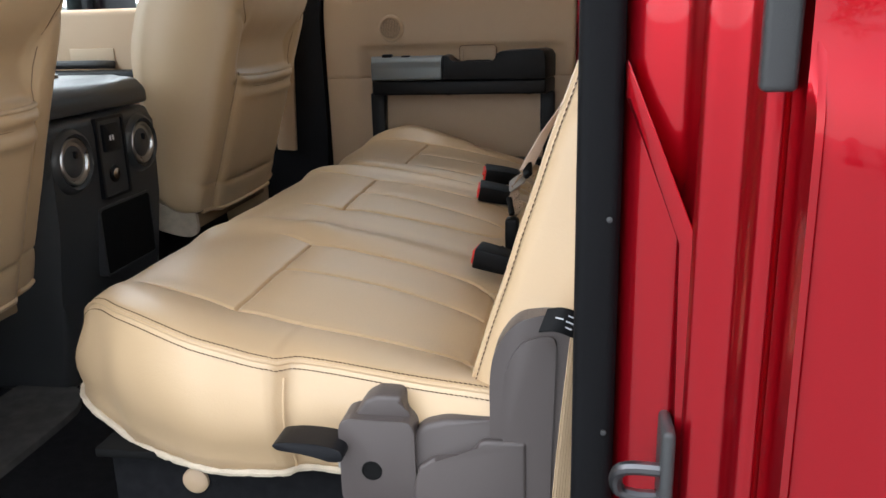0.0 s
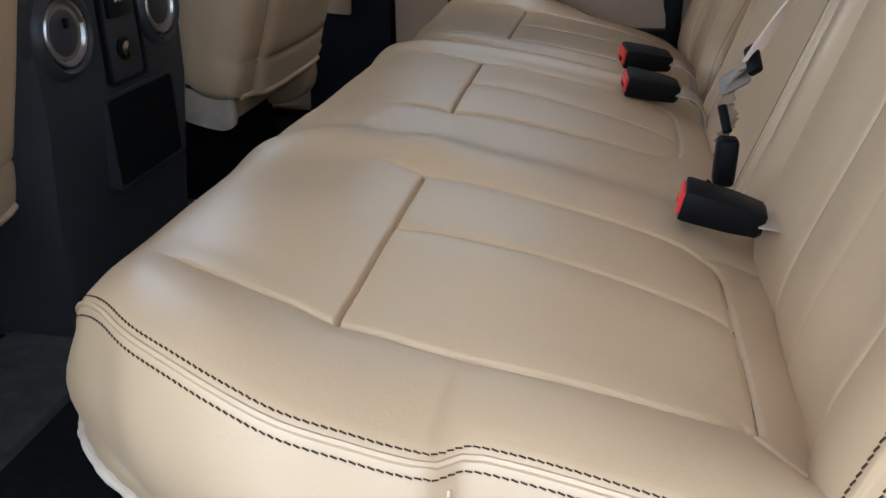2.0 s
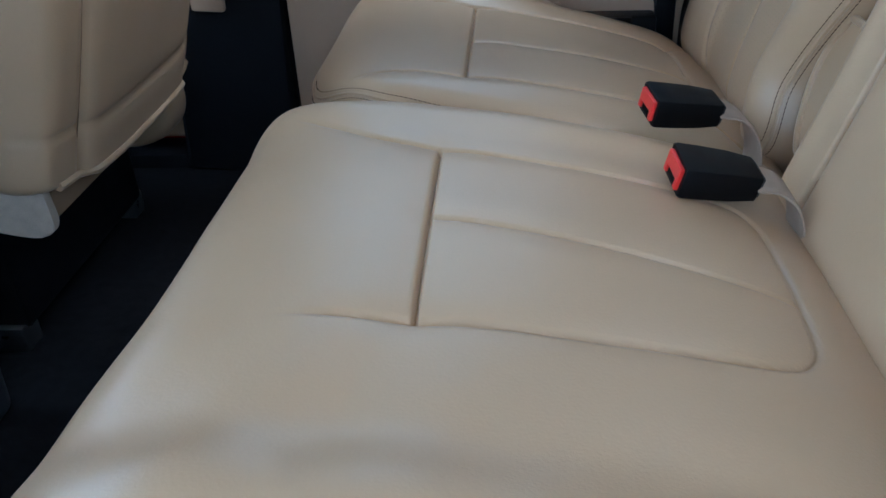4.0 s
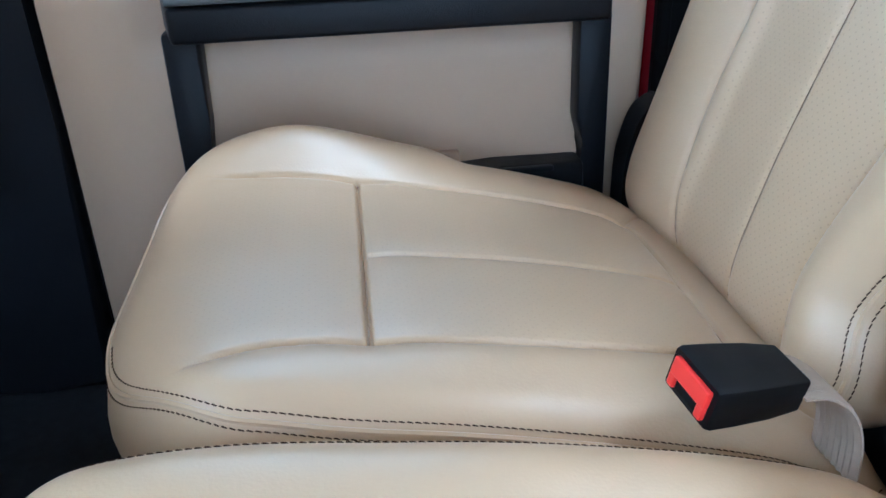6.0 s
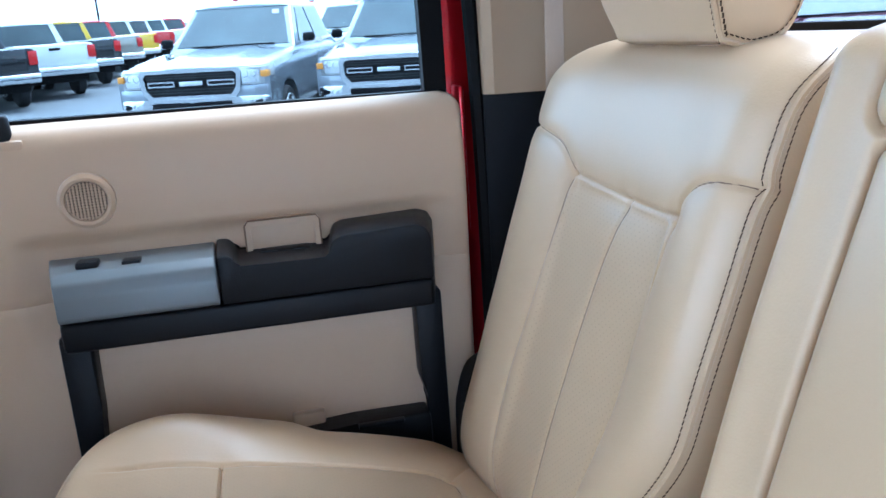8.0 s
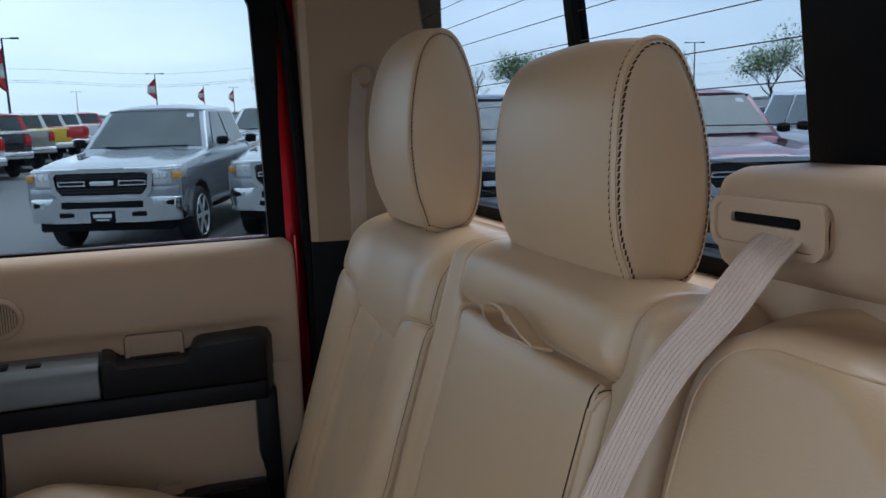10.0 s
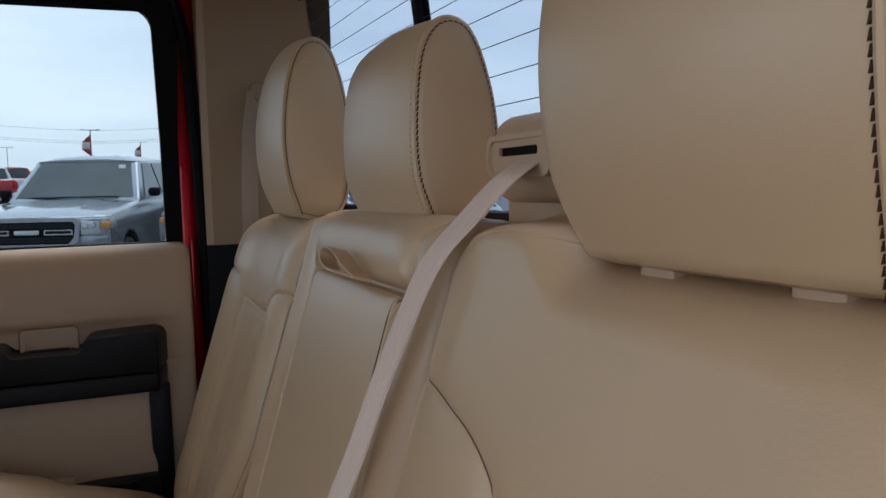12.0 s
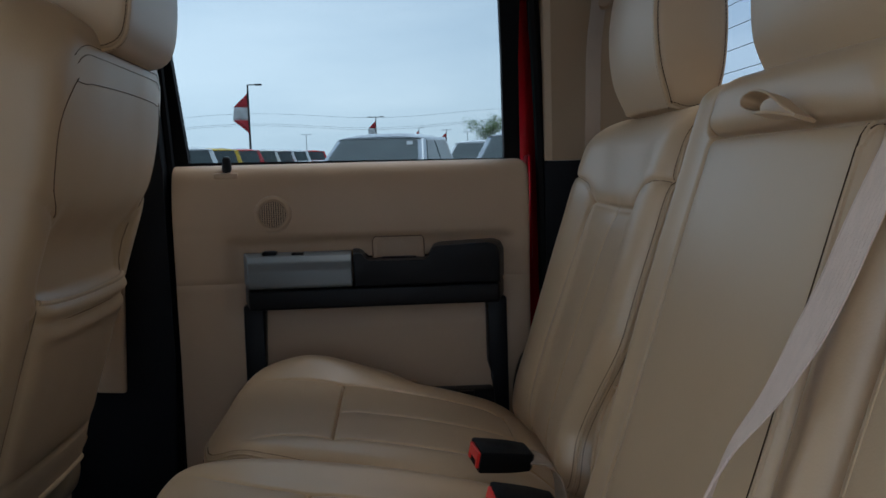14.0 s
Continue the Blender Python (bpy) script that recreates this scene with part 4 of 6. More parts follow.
near_pad = Padded(spaced(-0.775, -0.250, 0.0026), spaced(0.0, 0.640, 0.0026), (0.05, 0.05, 0.10, 0.085), 0.030, outboard_back_relief(-1, 31, 0.040, 0.735, 0.002, 0.605), lay_back, lambda a, b: -0.03 - 0.09 * ease(b, 0.15, 0.20), bulge=0.018)


def relief_mid(A, B):
    h = -0.010 + 0.0012 * wobble(A, B, 40, 41) + 0.002 * wobble(A, B, 12, 42)
    d = rounded_depth(A, B, -0.180, 0.164, -0.3, 0.5465, 0.016)
    r = rounded_depth(A, B, -0.186, 0.178, 0.5485, 0.9, 0.020)
    h += np.where(d > 0, 0.010 * (1 - np.exp(-np.maximum(d, 0) / 0.010)) + 0.004 * bell(A, 0, 0.12), 0)
    h += np.where(r > 0, 0.017 * (1 - np.exp(-np.maximum(r, 0) / 0.011)), 0)
    h += -0.012 * np.exp(-(d / 0.0026) ** 2) - 0.006 * np.exp(-(r / 0.0030) ** 2)
    h += np.where((d < 0) & (r < 0), 0.006 + 0.006 * bell(np.abs(A), 0.214, 0.018), 0)
    return h - 0.10 * np.clip((B - 0.590) / 0.08, 0, 1) ** 2


def lay_mid(a, b, h):
    """The centre back draws away from its neighbour towards the seat."""
    return lay_back(a - 0.008 * ease(a, 0.10, 0.24) * ease(0.42 - b, 0.0, 0.30), b, h)


mid_pad = Padded(spaced(-0.240, 0.240, 0.0026, (-0.180, 0.164)), spaced(0.0, 0.634, 0.0026, (0.5475,)), (0.03, 0.03, 0.04, 0.04), 0.030, relief_mid, lay_mid, -0.12, bulge=0.004)


def headrest(parent, yc, half, outline, at, bulge, label):
    """A padded headrest: a rounded side outline (x, z), a crowned front, flat side panels sewn in with double rows."""
    loop = [(v.x, v.y) for v in smooth_line([(a, b, 0) for a, b in outline + [outline[0]]], 6)][:-1]
    n = len(loop)
    cx, cz = sum(p[0] for p in loop) / n, sum(p[1] for p in loop) / n
    vs = [-1.0, -0.985, -0.95, -0.90, -0.8, -0.6, -0.4, -0.2, 0, 0.2, 0.4, 0.6, 0.8, 0.90, 0.95, 0.985, 1.0]
    bm = bmesh.new()

    def spot(p, v, shrink=1.0, out=0.0):
        x, z = cx + (p[0] - cx) * shrink, cz + (p[1] - cz) * shrink
        front = max(0.0, (cx - x) / 0.06)
        crown = (1 - v * v)
        x -= bulge * crown * min(1, front)
        up = (z - cz) / 0.13
        z += 0.010 * crown * max(0.0, up)
        narrow = 1 - (0.10 * min(1.0, -up) ** 4 if up < 0 else 0.11 * min(1.0, up) ** 2)
        return Vector((at[0] + x, yc + v * half * narrow + out, at[1] + z))

    rings = []
    for v in vs:
        edge = max(0.0, (abs(v) - 0.9) / 0.1)
        rings.append([bm.verts.new(spot(p, v, 1 - 0.055 * edge ** 2 * (0.6 if edge < 1 else 1))) for p in loop])
    for u, w in zip(rings, rings[1:]):
        for k in range(n):
            bm.faces.new((u[k], u[(k + 1) % n], w[(k + 1) % n], w[k]))
    for ring_, v in ((rings[0], -1), (rings[-1], 1)):
        last = ring_
        for f in (0.85, 0.6, 0.3):
            this = [bm.verts.new(spot(p, v, f * 0.945, v * 0.006 * (1 - f))) for p in loop]
            for k in range(n):
                bm.faces.new((last[k], last[(k + 1) % n], this[(k + 1) % n], this[k]))
            last = this
        bm.faces.new(last if v > 0 else last[::-1])
    hr = part("headrest", bm, leather, parent, label, angle=80)
    for v in (-1, 1):
        for frac, off in ((0.93, 0.0), (0.985, 0.002)):
            if v > 0:
                row = [spot(p, 1.0, 0.90 if frac < 0.95 else 0.86, 0.0015) for p in loop + loop[:1]]
            else:
                row = [spot(p, v * frac, 1.003 if frac < 0.95 else 0.955, v * off) for p in loop + loop[:1]]
            nrm = (lambda c, v=v: (c.x - at[0] - cx, 1.2 * v * 0.06, c.z - at[1] - cz))
            stitches(smooth_line(row, 2), 0.0018, 0.0050, 0.0009, thread, hr, nrm)
        if v < 0:
            part("piping", tube([spot(p, v * 0.962, 0.992) for p in loop], 0.0034, 8, closed=True), leather, hr)
    for dy in (-0.060, 0.060):
        part("post", tube([(at[0] + cx, yc + dy, at[1] - 0.06), (at[0] + cx, yc + dy, at[1] + 0.04)], 0.006, 10), steel, hr)
        part("guide", boxes((at[0] + cx - 0.012, at[0] + cx + 0.014, yc + dy - 0.017, yc + dy + 0.017, at[1] - 0.040, at[1] - 0.006), bevel=0.004), tan_plastic, hr)
    return hr


OUTER_REST = [(-0.034, 0.006), (-0.054, 0.06), (-0.060, 0.13), (-0.050, 0.20), (-0.030, 0.25), (-0.004, 0.266), (0.022, 0.250), (0.040, 0.19), (0.047, 0.11), (0.036, 0.02), (0.0, 0.0)]
MID_REST = [(-0.016, 0.004), (-0.032, 0.05), (-0.034, 0.11), (-0.026, 0.17), (-0.008, 0.203), (0.016, 0.210), (0.036, 0.190), (0.052, 0.13), (0.056, 0.07), (0.044, 0.012), (0.014, 0.0)]


def backrest(p, label, mask, mats, rest, group="rear bench seat backs"):
    a0, a1 = p.al[0], p.al[-1]
    t = thing("rear_seat", (0.05, (a0 + a1) / 2, 1.1), label, "seat back", group)
    as_object("backrest", p.mesh("backrest", mats, mask), [], t)
    headrest(t, *rest)
    return t


far_back = backrest(far_pad, "tan leather backrest beside the far door with its headrest", lambda A, B: back_mask(A, B, 1), [leather, leather_back], (0.520, 0.128, [(a, b * 1.09 - 0.016) for a, b in OUTER_REST], (0.202, 1.706), 0.010, "tan leather headrest with dark stitching"))
near_back = backrest(near_pad, "tan leather backrest beside the open door with its headrest", lambda A, B: back_mask(A, B, -1), [leather, leather], (-0.548, 0.130, [(a, b * 1.04 - 0.012) for a, b in OUTER_REST], (0.198, 1.699), 0.010, "tan leather headrest with dark stitching"))
mid_back = backrest(mid_pad, "centre backrest in tan leather with folded-up armrest panel", None, [leather], (0.000, 0.132, MID_REST, (0.197, 1.700), 0.012, "smaller tan leather centre headrest"))
for p, t, side in ((far_pad, far_back, "l"), (near_pad, near_back, "l")):
    for inset in (0.010, 0.003) if p is far_pad else (0.034, 0.016):
        stitches(p.on(p.rim(inset, side), 0.0008), 0.0013 if p is far_pad else 0.0016, 0.0050, 0.0008, thread, t, (-1, 0.2 * (1 if side == "r" else -1), 0.3))
    part("piping", tube(p.on(p.rim(0.0065 if p is far_pad else 0.025, side, 0.012), 0.0), 0.003, 6), leather, t)
# Brown tubes paint the dark of the backrest creases.
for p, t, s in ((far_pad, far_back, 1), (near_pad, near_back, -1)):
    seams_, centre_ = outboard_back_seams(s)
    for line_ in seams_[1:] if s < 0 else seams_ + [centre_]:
        part("dark_seam_line", tube(p.on([q for q in line_ if p.al[0] + 0.004 < q[0] < p.al[-1] - 0.004], 0.0009 if s < 0 else 0.0007), 0.0006 if s < 0 else 0.0007, 5), seam_brown, t)
# Brown tube follows the armrest panel's gap and paints its shadow.
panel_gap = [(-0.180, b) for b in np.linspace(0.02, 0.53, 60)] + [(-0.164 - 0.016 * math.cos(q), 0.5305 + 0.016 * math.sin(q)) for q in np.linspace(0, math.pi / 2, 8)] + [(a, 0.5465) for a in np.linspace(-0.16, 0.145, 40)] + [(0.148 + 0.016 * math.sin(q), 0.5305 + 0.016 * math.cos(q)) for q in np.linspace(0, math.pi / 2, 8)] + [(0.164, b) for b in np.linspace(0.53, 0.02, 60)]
part("dark_seam_line", tube(mid_pad.on(panel_gap, 0.0008), 0.0008, 5), seam_brown, mid_back)
side_seam = curve2([(-0.158, 0.02), (-0.158, 0.50), (-0.160, 0.522), (-0.166, 0.536), (-0.172, 0.542)], 12)
part("dark_seam_line", tube(mid_pad.on(side_seam, 0.0005), 0.0006, 5), thread, mid_back)
part("piping", tube(mid_pad.on([(a - 0.0055, b) for a, b in side_seam[:-8]], 0.0002), 0.0024, 6), leather, mid_back)
part("piping", tube(near_pad.on(near_pad.rim(0.024, "fr", 0.008)[30:], 0.0), 0.0010, 6), leather, near_back)
loop_line = [lay_back(-0.075 + (a + 0.085) * 0.55, 0.548 + (b - 0.548) * 0.85, h) for a, b, h in ((-0.085, 0.548, 0.008), (-0.045, 0.549, 0.022), (0.0, 0.550, 0.026), (0.045, 0.557, 0.027), (0.062, 0.566, 0.027), (0.052, 0.574, 0.027), (0.015, 0.576, 0.027), (-0.03, 0.570, 0.025), (-0.065, 0.557, 0.018), (-0.088, 0.5485, 0.008))]
part("loop_strap", ribbon(smooth_line(loop_line, 6), (-0.0105, 0, 0.0033), 0.0028), leather, mid_back, "looped tan leather pull strap")

flap_line = [lay_back(a, b, -0.030) for a, b in curve2([(0.300, 0.20), (0.318, 0.165), (0.316, 0.12), (0.290, 0.075), (0.262, 0.060), (0.250, 0.10), (0.255, 0.16), (0.270, 0.20)], 5)]
flap_bm = bmesh.new()
fv = [[flap_bm.verts.new(Vector(p) + Vector((0.955, 0, -0.296)) * d) for p in flap_line] for d in (0.0, 0.020)]
flap_bm.faces.new(fv[0])
flap_bm.faces.new(fv[1][::-1])
for k in range(len(flap_line)):
    j = (k + 1) % len(flap_line)
    flap_bm.faces.new((fv[0][k], fv[0][j], fv[1][j], fv[1][k]))
flap = part("side_flap", flap_bm, leather, mid_back, "small padded leather side flap")
part("piping", tube(flap_line, 0.0045, 8, closed=True), leather, flap)

# ---- belts and buckles ----
def buckle(at, toward, up, label):
    """A belt buckle: tapered black case, red press button in its mouth, and the strap it stands on."""
    t = thing("seatbelt_buckle", at, label, "buckle", "rear seat buckles")
    f = Vector(toward).normalized()
    u = (Vector(up) - f * Vector(up).dot(f)).normalized()
    s = f.cross(u)
    m = Matrix((( f.x, s.x, u.x, at[0]), (f.y, s.y, u.y, at[1]), (f.z, s.z, u.z, at[2]), (0, 0, 0, 1)))
    bm = bmesh.new()
    secs = [(-0.071, 0.0135, 0.0085), (-0.067, 0.0170, 0.0110), (-0.045, 0.0195, 0.0128), (-0.02, 0.0210, 0.0134), (-0.003, 0.0213, 0.0136), (0.0, 0.0205, 0.0128)]
    rings = [[bm.verts.new((d, w * a, h * b)) for a, b in ((-1, -0.84), (-0.97, -0.95), (-0.90, -1), (0.90, -1), (0.97, -0.95), (1, -0.84), (1, 0.84), (0.97, 0.95), (0.90, 1), (-0.90, 1), (-0.97, 0.95), (-1, 0.84))] for d, w, h in secs]
    for a, b in zip(rings, rings[1:]):
        for k in range(12):
            bm.faces.new((a[k], a[(k + 1) % 12], b[(k + 1) % 12], b[k]))
    bm.faces.new(rings[0][::-1])
    bm.faces.new(rings[-1])
    m = m @ Matrix.Diagonal((1.10, 1.14, 1.14, 1))
    bm.transform(m)
    part("case", bm, buckle_black, t, "black plastic buckle case", angle=25)
    btn = boxes((-0.004, 0.0035, -0.0165, 0.0165, -0.002, 0.0098), (-0.004, 0.0035, -0.0165, -0.0105, -0.0095, -0.001), (-0.004, 0.0035, 0.0105, 0.0165, -0.0095, -0.001), bevel=0.0012)
    btn.transform(m)
    part("release_button", btn, button_red, t, "red release button", smooth=False)
    slot = boxes((-0.004, 0.0012, -0.0105, 0.0105, -0.009, -0.0022))
    slot.transform(m)
    part("tongue_slot", slot, dark_void, t, smooth=False)
    tail = m @ Vector((-0.066, 0, 0))
    part("strap", webbing(smooth_line([tail, tail + Vector((0.020, 0, -0.003)), tail + Vector((0.038, 0, -0.018)), tail + Vector((0.048, 0, -0.045)), tail + Vector((0.050, 0, -0.080))], 5), tuple(s * 0.0225), 0.0022, 8), buckle_web, t, "tan ribbed webbing strap")
    return t


buckle((-0.096, -0.325, 1.214), (-1, 0.10, 0.22), (0.2, 0, 1), "black buckle with red button on the near cushion")
buckle((-0.147, 0.128, 1.217), (-1, -0.12, 0.20), (0.22, -0.12, 1), "black buckle with red button on the centre cushion")
buckle((-0.151, 0.268, 1.226), (-1, -0.20, 0.16), (0.18, -0.10, 1), "black buckle with red button between the cushions")

belt = thing("shoulder_belt", (0.22, -0.24, 1.76), "tan webbing centre shoulder belt hung from the back wall", "seat belt")
bpts = [(0.230, -0.255, 1.766), (0.192, -0.266, 1.746), (0.156, -0.274, 1.717), (0.124, -0.264, 1.680), (0.104, -0.248, 1.63), (0.082, -0.235, 1.57), (0.058, -0.222, 1.50), (0.030, -0.202, 1.43), (0.0, -0.190, 1.38), (-0.030, -0.195, 1.322)]
part("webbing", webbing(smooth_line(bpts, 6), [(0.010 * min(1, max(0, (i - 38) / 14)), 0.0205 - 0.009 * min(1, max(0, (i - 38) / 14)), 0.001) for i in range(55)], 0.0017, 9), tan_web, belt)
tong = part("tongue", prism(round_rect(-0.014, 0.014, -0.016, 0.018, 0.005), "z", -0.001, 0.001), steel, belt, "steel latch tongue")
tong.data.transform(look((-0.045, -0.200, 1.300), (-0.20, -0.3, 1.46)) @ pose(0, 0, 0, 0, 0, 40))
grip = part("grip", boxes((-0.019, 0.019, -0.008, 0.008, -0.005, 0.005), bevel=0.004), buckle_black, belt, "black moulded grip of the tongue")
grip.data.transform(look((-0.028, -0.198, 1.322), (-0.20, -0.3, 1.46)) @ pose(0, 0, 0, 0, 0, 40))
# Lower length takes the darker copy, so its shade is in the colour.
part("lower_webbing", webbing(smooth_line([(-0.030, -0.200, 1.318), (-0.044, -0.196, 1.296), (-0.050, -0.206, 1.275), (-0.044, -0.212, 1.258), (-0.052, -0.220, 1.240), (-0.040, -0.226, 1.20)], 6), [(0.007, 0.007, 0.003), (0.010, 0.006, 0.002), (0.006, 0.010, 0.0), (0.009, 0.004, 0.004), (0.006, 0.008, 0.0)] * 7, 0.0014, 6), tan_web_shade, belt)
mini = thing("anchor_buckle", (-0.05, -0.245, 1.22), "small black buckle where the centre belt clips in", "buckle")
part("case", boxes((-0.060, -0.038, -0.258, -0.234, 1.200, 1.252), bevel=0.006, seg=3), buckle_black, mini)
part("stem", tube([(-0.050, -0.24, 1.256), (-0.056, -0.222, 1.278)], 0.005, 10), buckle_black, mini)
part("pin", lathe([(0, 0), (0.005, 0), (0.005, 0.006), (0, 0.007)], pose(-0.062, -0.250, 1.200, 0, -60, 0), 12), steel, mini)

out_belt = thing("outboard_belt", (0.02, -0.85, 1.2), "tan webbing belt hanging beside the open door", "seat belt")
part("webbing", webbing(smooth_line([(0.20, -0.850, 2.0), (0.145, -0.835, 1.72), (0.098, -0.825, 1.48), (0.074, -0.812, 1.34), (0.062, -0.800, 1.235), (0.050, -0.798, 1.08), (0.045, -0.80, 0.9)], 6), (0.0175, 0.0125, 0.0)), belt_plain, out_belt)
tag_line = smooth_line([(0.026, -0.832, 1.305), (0.040, -0.838, 1.3085), (0.056, -0.836, 1.302), (0.070, -0.828, 1.290)], 5)
tag_across = Vector((0.0038, 0.0036, 0.0098))
strap_tag = part("label_tag", ribbon(tag_line, tuple(tag_across), 0.002), buckle_black, out_belt, "black printed fabric tag")
for k, f, w in ((5, 0.1, 0.0035), (8, 0.45, 0.004), (8, 0.0, 0.0045), (8, -0.45, 0.003), (12, 0.4, 0.004), (12, -0.05, 0.0045)):
    o = tag_line[k] + tag_across * f + Vector((-0.0004, -0.0013, 0.0006))
    d = (tag_line[k + 1] - tag_line[k]).normalized() * w
    part("print_bar", ribbon([o - d, o + d], tuple(tag_across * 0.05), 0.0005), label_white, strap_tag, smooth=False)

# far seat's belt against the pillar, its shade painted by the darker webbing
fb = thing("far_belt", (0.17, 0.83, 1.7), "tan webbing belt from the far pillar behind the seat", "seat belt")
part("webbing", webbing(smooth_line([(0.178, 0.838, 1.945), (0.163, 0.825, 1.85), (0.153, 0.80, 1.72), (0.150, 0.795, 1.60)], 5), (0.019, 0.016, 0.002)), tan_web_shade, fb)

# ---- seat side bracket, recliner cover, lever ----
br = thing("seat_bracket", (-0.05, -0.80, 1.0), "taupe plastic side cover of the folding seat hinge", "seat bracket")
part("hinge_cover", prism(round_rect(-0.174, -0.098, 1.090, 1.186, 0.012), "y", -0.806, -0.766, 0.005, 3), taupe_plastic, br)
part("hinge_top", prism([(-0.166, 1.15), (-0.160, 1.186), (-0.150, 1.200), (-0.138, 1.206), (-0.112, 1.206), (-0.110, 1.188), (-0.098, 1.180), (-0.098, 1.15)], "y", -0.794, -0.760, 0.005, 3), taupe_plastic, br)
# Dark disc set on the surface, painting the shaded bolt hole.
part("bolt_hole_disc", lathe([(0.0, 0.0002), (0.0085, 0.0002), (0.0095, 0.0012), (0.0105, 0.0), (0.0105, -0.004)], pose(-0.142, -0.8062, 1.131, 90, 0, 0), 20), dark_void, br)
arm = [(-0.104, 1.166), (-0.090, 1.180), (-0.068, 1.187), (-0.02, 1.190), (0.03, 1.190), (0.03, 0.98), (-0.104, 0.98)]
part("arm_cover", prism(arm, "y", -0.800, -0.772, 0.006, 3), taupe_plastic, br)
part("arm_step", prism([(-0.100, 1.118), (-0.094, 1.140), (-0.080, 1.150), (-0.055, 1.152), (-0.042, 1.158), (-0.036, 1.168), (-0.030, 1.172), (0.01, 1.172), (0.01, 0.98), (-0.100, 0.98)], "y", -0.809, -0.798, 0.004, 3), taupe_plastic, br)
rec = smooth_line([(-0.020, 1.02, 0), (-0.024, 1.12, 0), (-0.025, 1.20, 0), (-0.024, 1.240, 0), (-0.018, 1.265, 0), (-0.002, 1.288, 0), (0.018, 1.297, 0), (0.036, 1.300, 0), (0.048, 1.296, 0), (0.049, 1.27, 0), (0.044, 1.15, 0), (0.040, 1.0, 0), (0.02, 0.98, 0), (-0.005, 0.985, 0)], 4)
part("recliner_cover", prism([(v.x, v.y) for v in rec], "y", -0.803, -0.772, 0.010, 4), taupe_plastic, br, "tall rounded taupe recliner cover")
inner_rec = [(0.012 + (v.x - 0.012) * 0.66, 1.15 + (v.y - 1.15) * 0.86) for v in rec]
part("cover_face", prism(inner_rec, "y", -0.8065, -0.800, 0.003, 3), taupe_plastic, br)
lv = smooth_line([(-0.228, 1.149, 0), (-0.236, 1.156, 0), (-0.226, 1.162, 0), (-0.198, 1.163, 0), (-0.176, 1.159, 0), (-0.166, 1.152, 0), (-0.166, 1.140, 0), (-0.176, 1.137, 0), (-0.190, 1.142, 0), (-0.208, 1.147, 0)], 3)
part("release_lever", prism([(v.x, v.y) for v in lv], "y", -0.826, -0.790, 0.007, 3), black_plastic, br, "black seat release lever").data.transform(Matrix.Translation((0, 0, 1.160)) @ Matrix.Diagonal((1, 1, 0.72, 1)) @ Matrix.Translation((0, 0, -1.152)))
part("link", boxes((-0.178, -0.165, -0.80, -0.79, 1.128, 1.134)), steel, br)

far_br = thing("seat_bracket", (0.0, 0.82, 1.0), "black plastic hinge cover beside the far seat", "seat bracket")
part("hinge_cover", prism([(v.x, v.y) for v in smooth_line([(-0.012, 1.00, 0), (-0.011, 1.15, 0), (-0.005, 1.195, 0), (0.006, 1.228, 0), (0.020, 1.243, 0), (0.038, 1.247, 0), (0.05, 1.2, 0), (0.04, 1.0, 0)], 4)], "y", 0.792, 0.835, 0.008, 3), black_plastic, far_br)

# ================= near door opening: jamb and body side =================
body = thing("body_side", (0.4, -0.98, 0.9), "glossy red painted body side and door jamb", "body panel", kind="structure")
jamb = [(0.082, -0.915), (0.092, -0.935), (0.110, -0.948), (0.121, -0.957), (0.1245, -0.972), (0.128, -0.985), (0.148, -0.994), (0.153, -1.006), (0.158, -1.014), (0.166, -1.016), (0.170, -1.012), (0.175, -1.018), (0.180, -1.030), (0.20, -1.035), (0.5, -1.042), (1.2, -1.045)]
line = smooth_line([(a, b, 0) for a, b in jamb], 3)
bm = bmesh.new()
zs = list(np.linspace(0.7, 2.18, 60))
grid = []
for z in zs:
    row = []
    for v in line:
        y = v.y
        if v.x > 0.175:
            y += float(ease(v.x, 0.18, 0.30)) * (0.22 if z > 1.54 else 0.06) * (z - 1.54) + 0.006 * bell(np.array(z), 1.545, 0.02) - 0.012 * (1 - step(np.array(z), 1.54, 0.012))
        row.append(bm.verts.new((v.x, y, z)))
    grid.append(row)
for u, w in zip(grid, grid[1:]):
    for k in range(len(line) - 1):
        bm.faces.new((u[k], u[k + 1], w[k + 1], w[k]))
part("panel", bm, red_paint, body, angle=60)
groove = prism([(0.084, 1.53), (0.128, 1.42), (0.131, 1.05), (0.1245, 1.05), (0.1205, 1.415), (0.084, 1.505)], "y", -0.976, -0.95, 0.002)
for v in groove.verts:
    v.co.y = (v.co.y + 0.963) * 0.6 - 0.9325 - 0.95 * max(0, (v.co.x - 0.084))
part("jamb_fold", groove, red_paint, body)
part("inner_panel", boxes((0.10, 0.36, -0.93, -0.905, FLOOR, 2.18)), navy_plastic, body)
part("door_seal", boxes((0.052, 0.0835, -0.932, -0.902, FLOOR, 2.16), bevel=0.008, seg=3), rubber, body, "black rubber door seal")
for z in (1.09, 1.255, 1.42, 1.57):
    part("seal_clip", lathe([(0, 0), (0.0022, 0), (0.0022, 0.0015), (0, 0.002)], pose(0.0755, -0.9315, z, 90, 0, 0), 10), charcoal_plastic, body)
part("edge_moulding", boxes((0.150, 0.170, -1.026, -1.012, 1.515, 2.1), bevel=0.004, seg=3), charcoal_plastic, body, "grey window moulding strip")
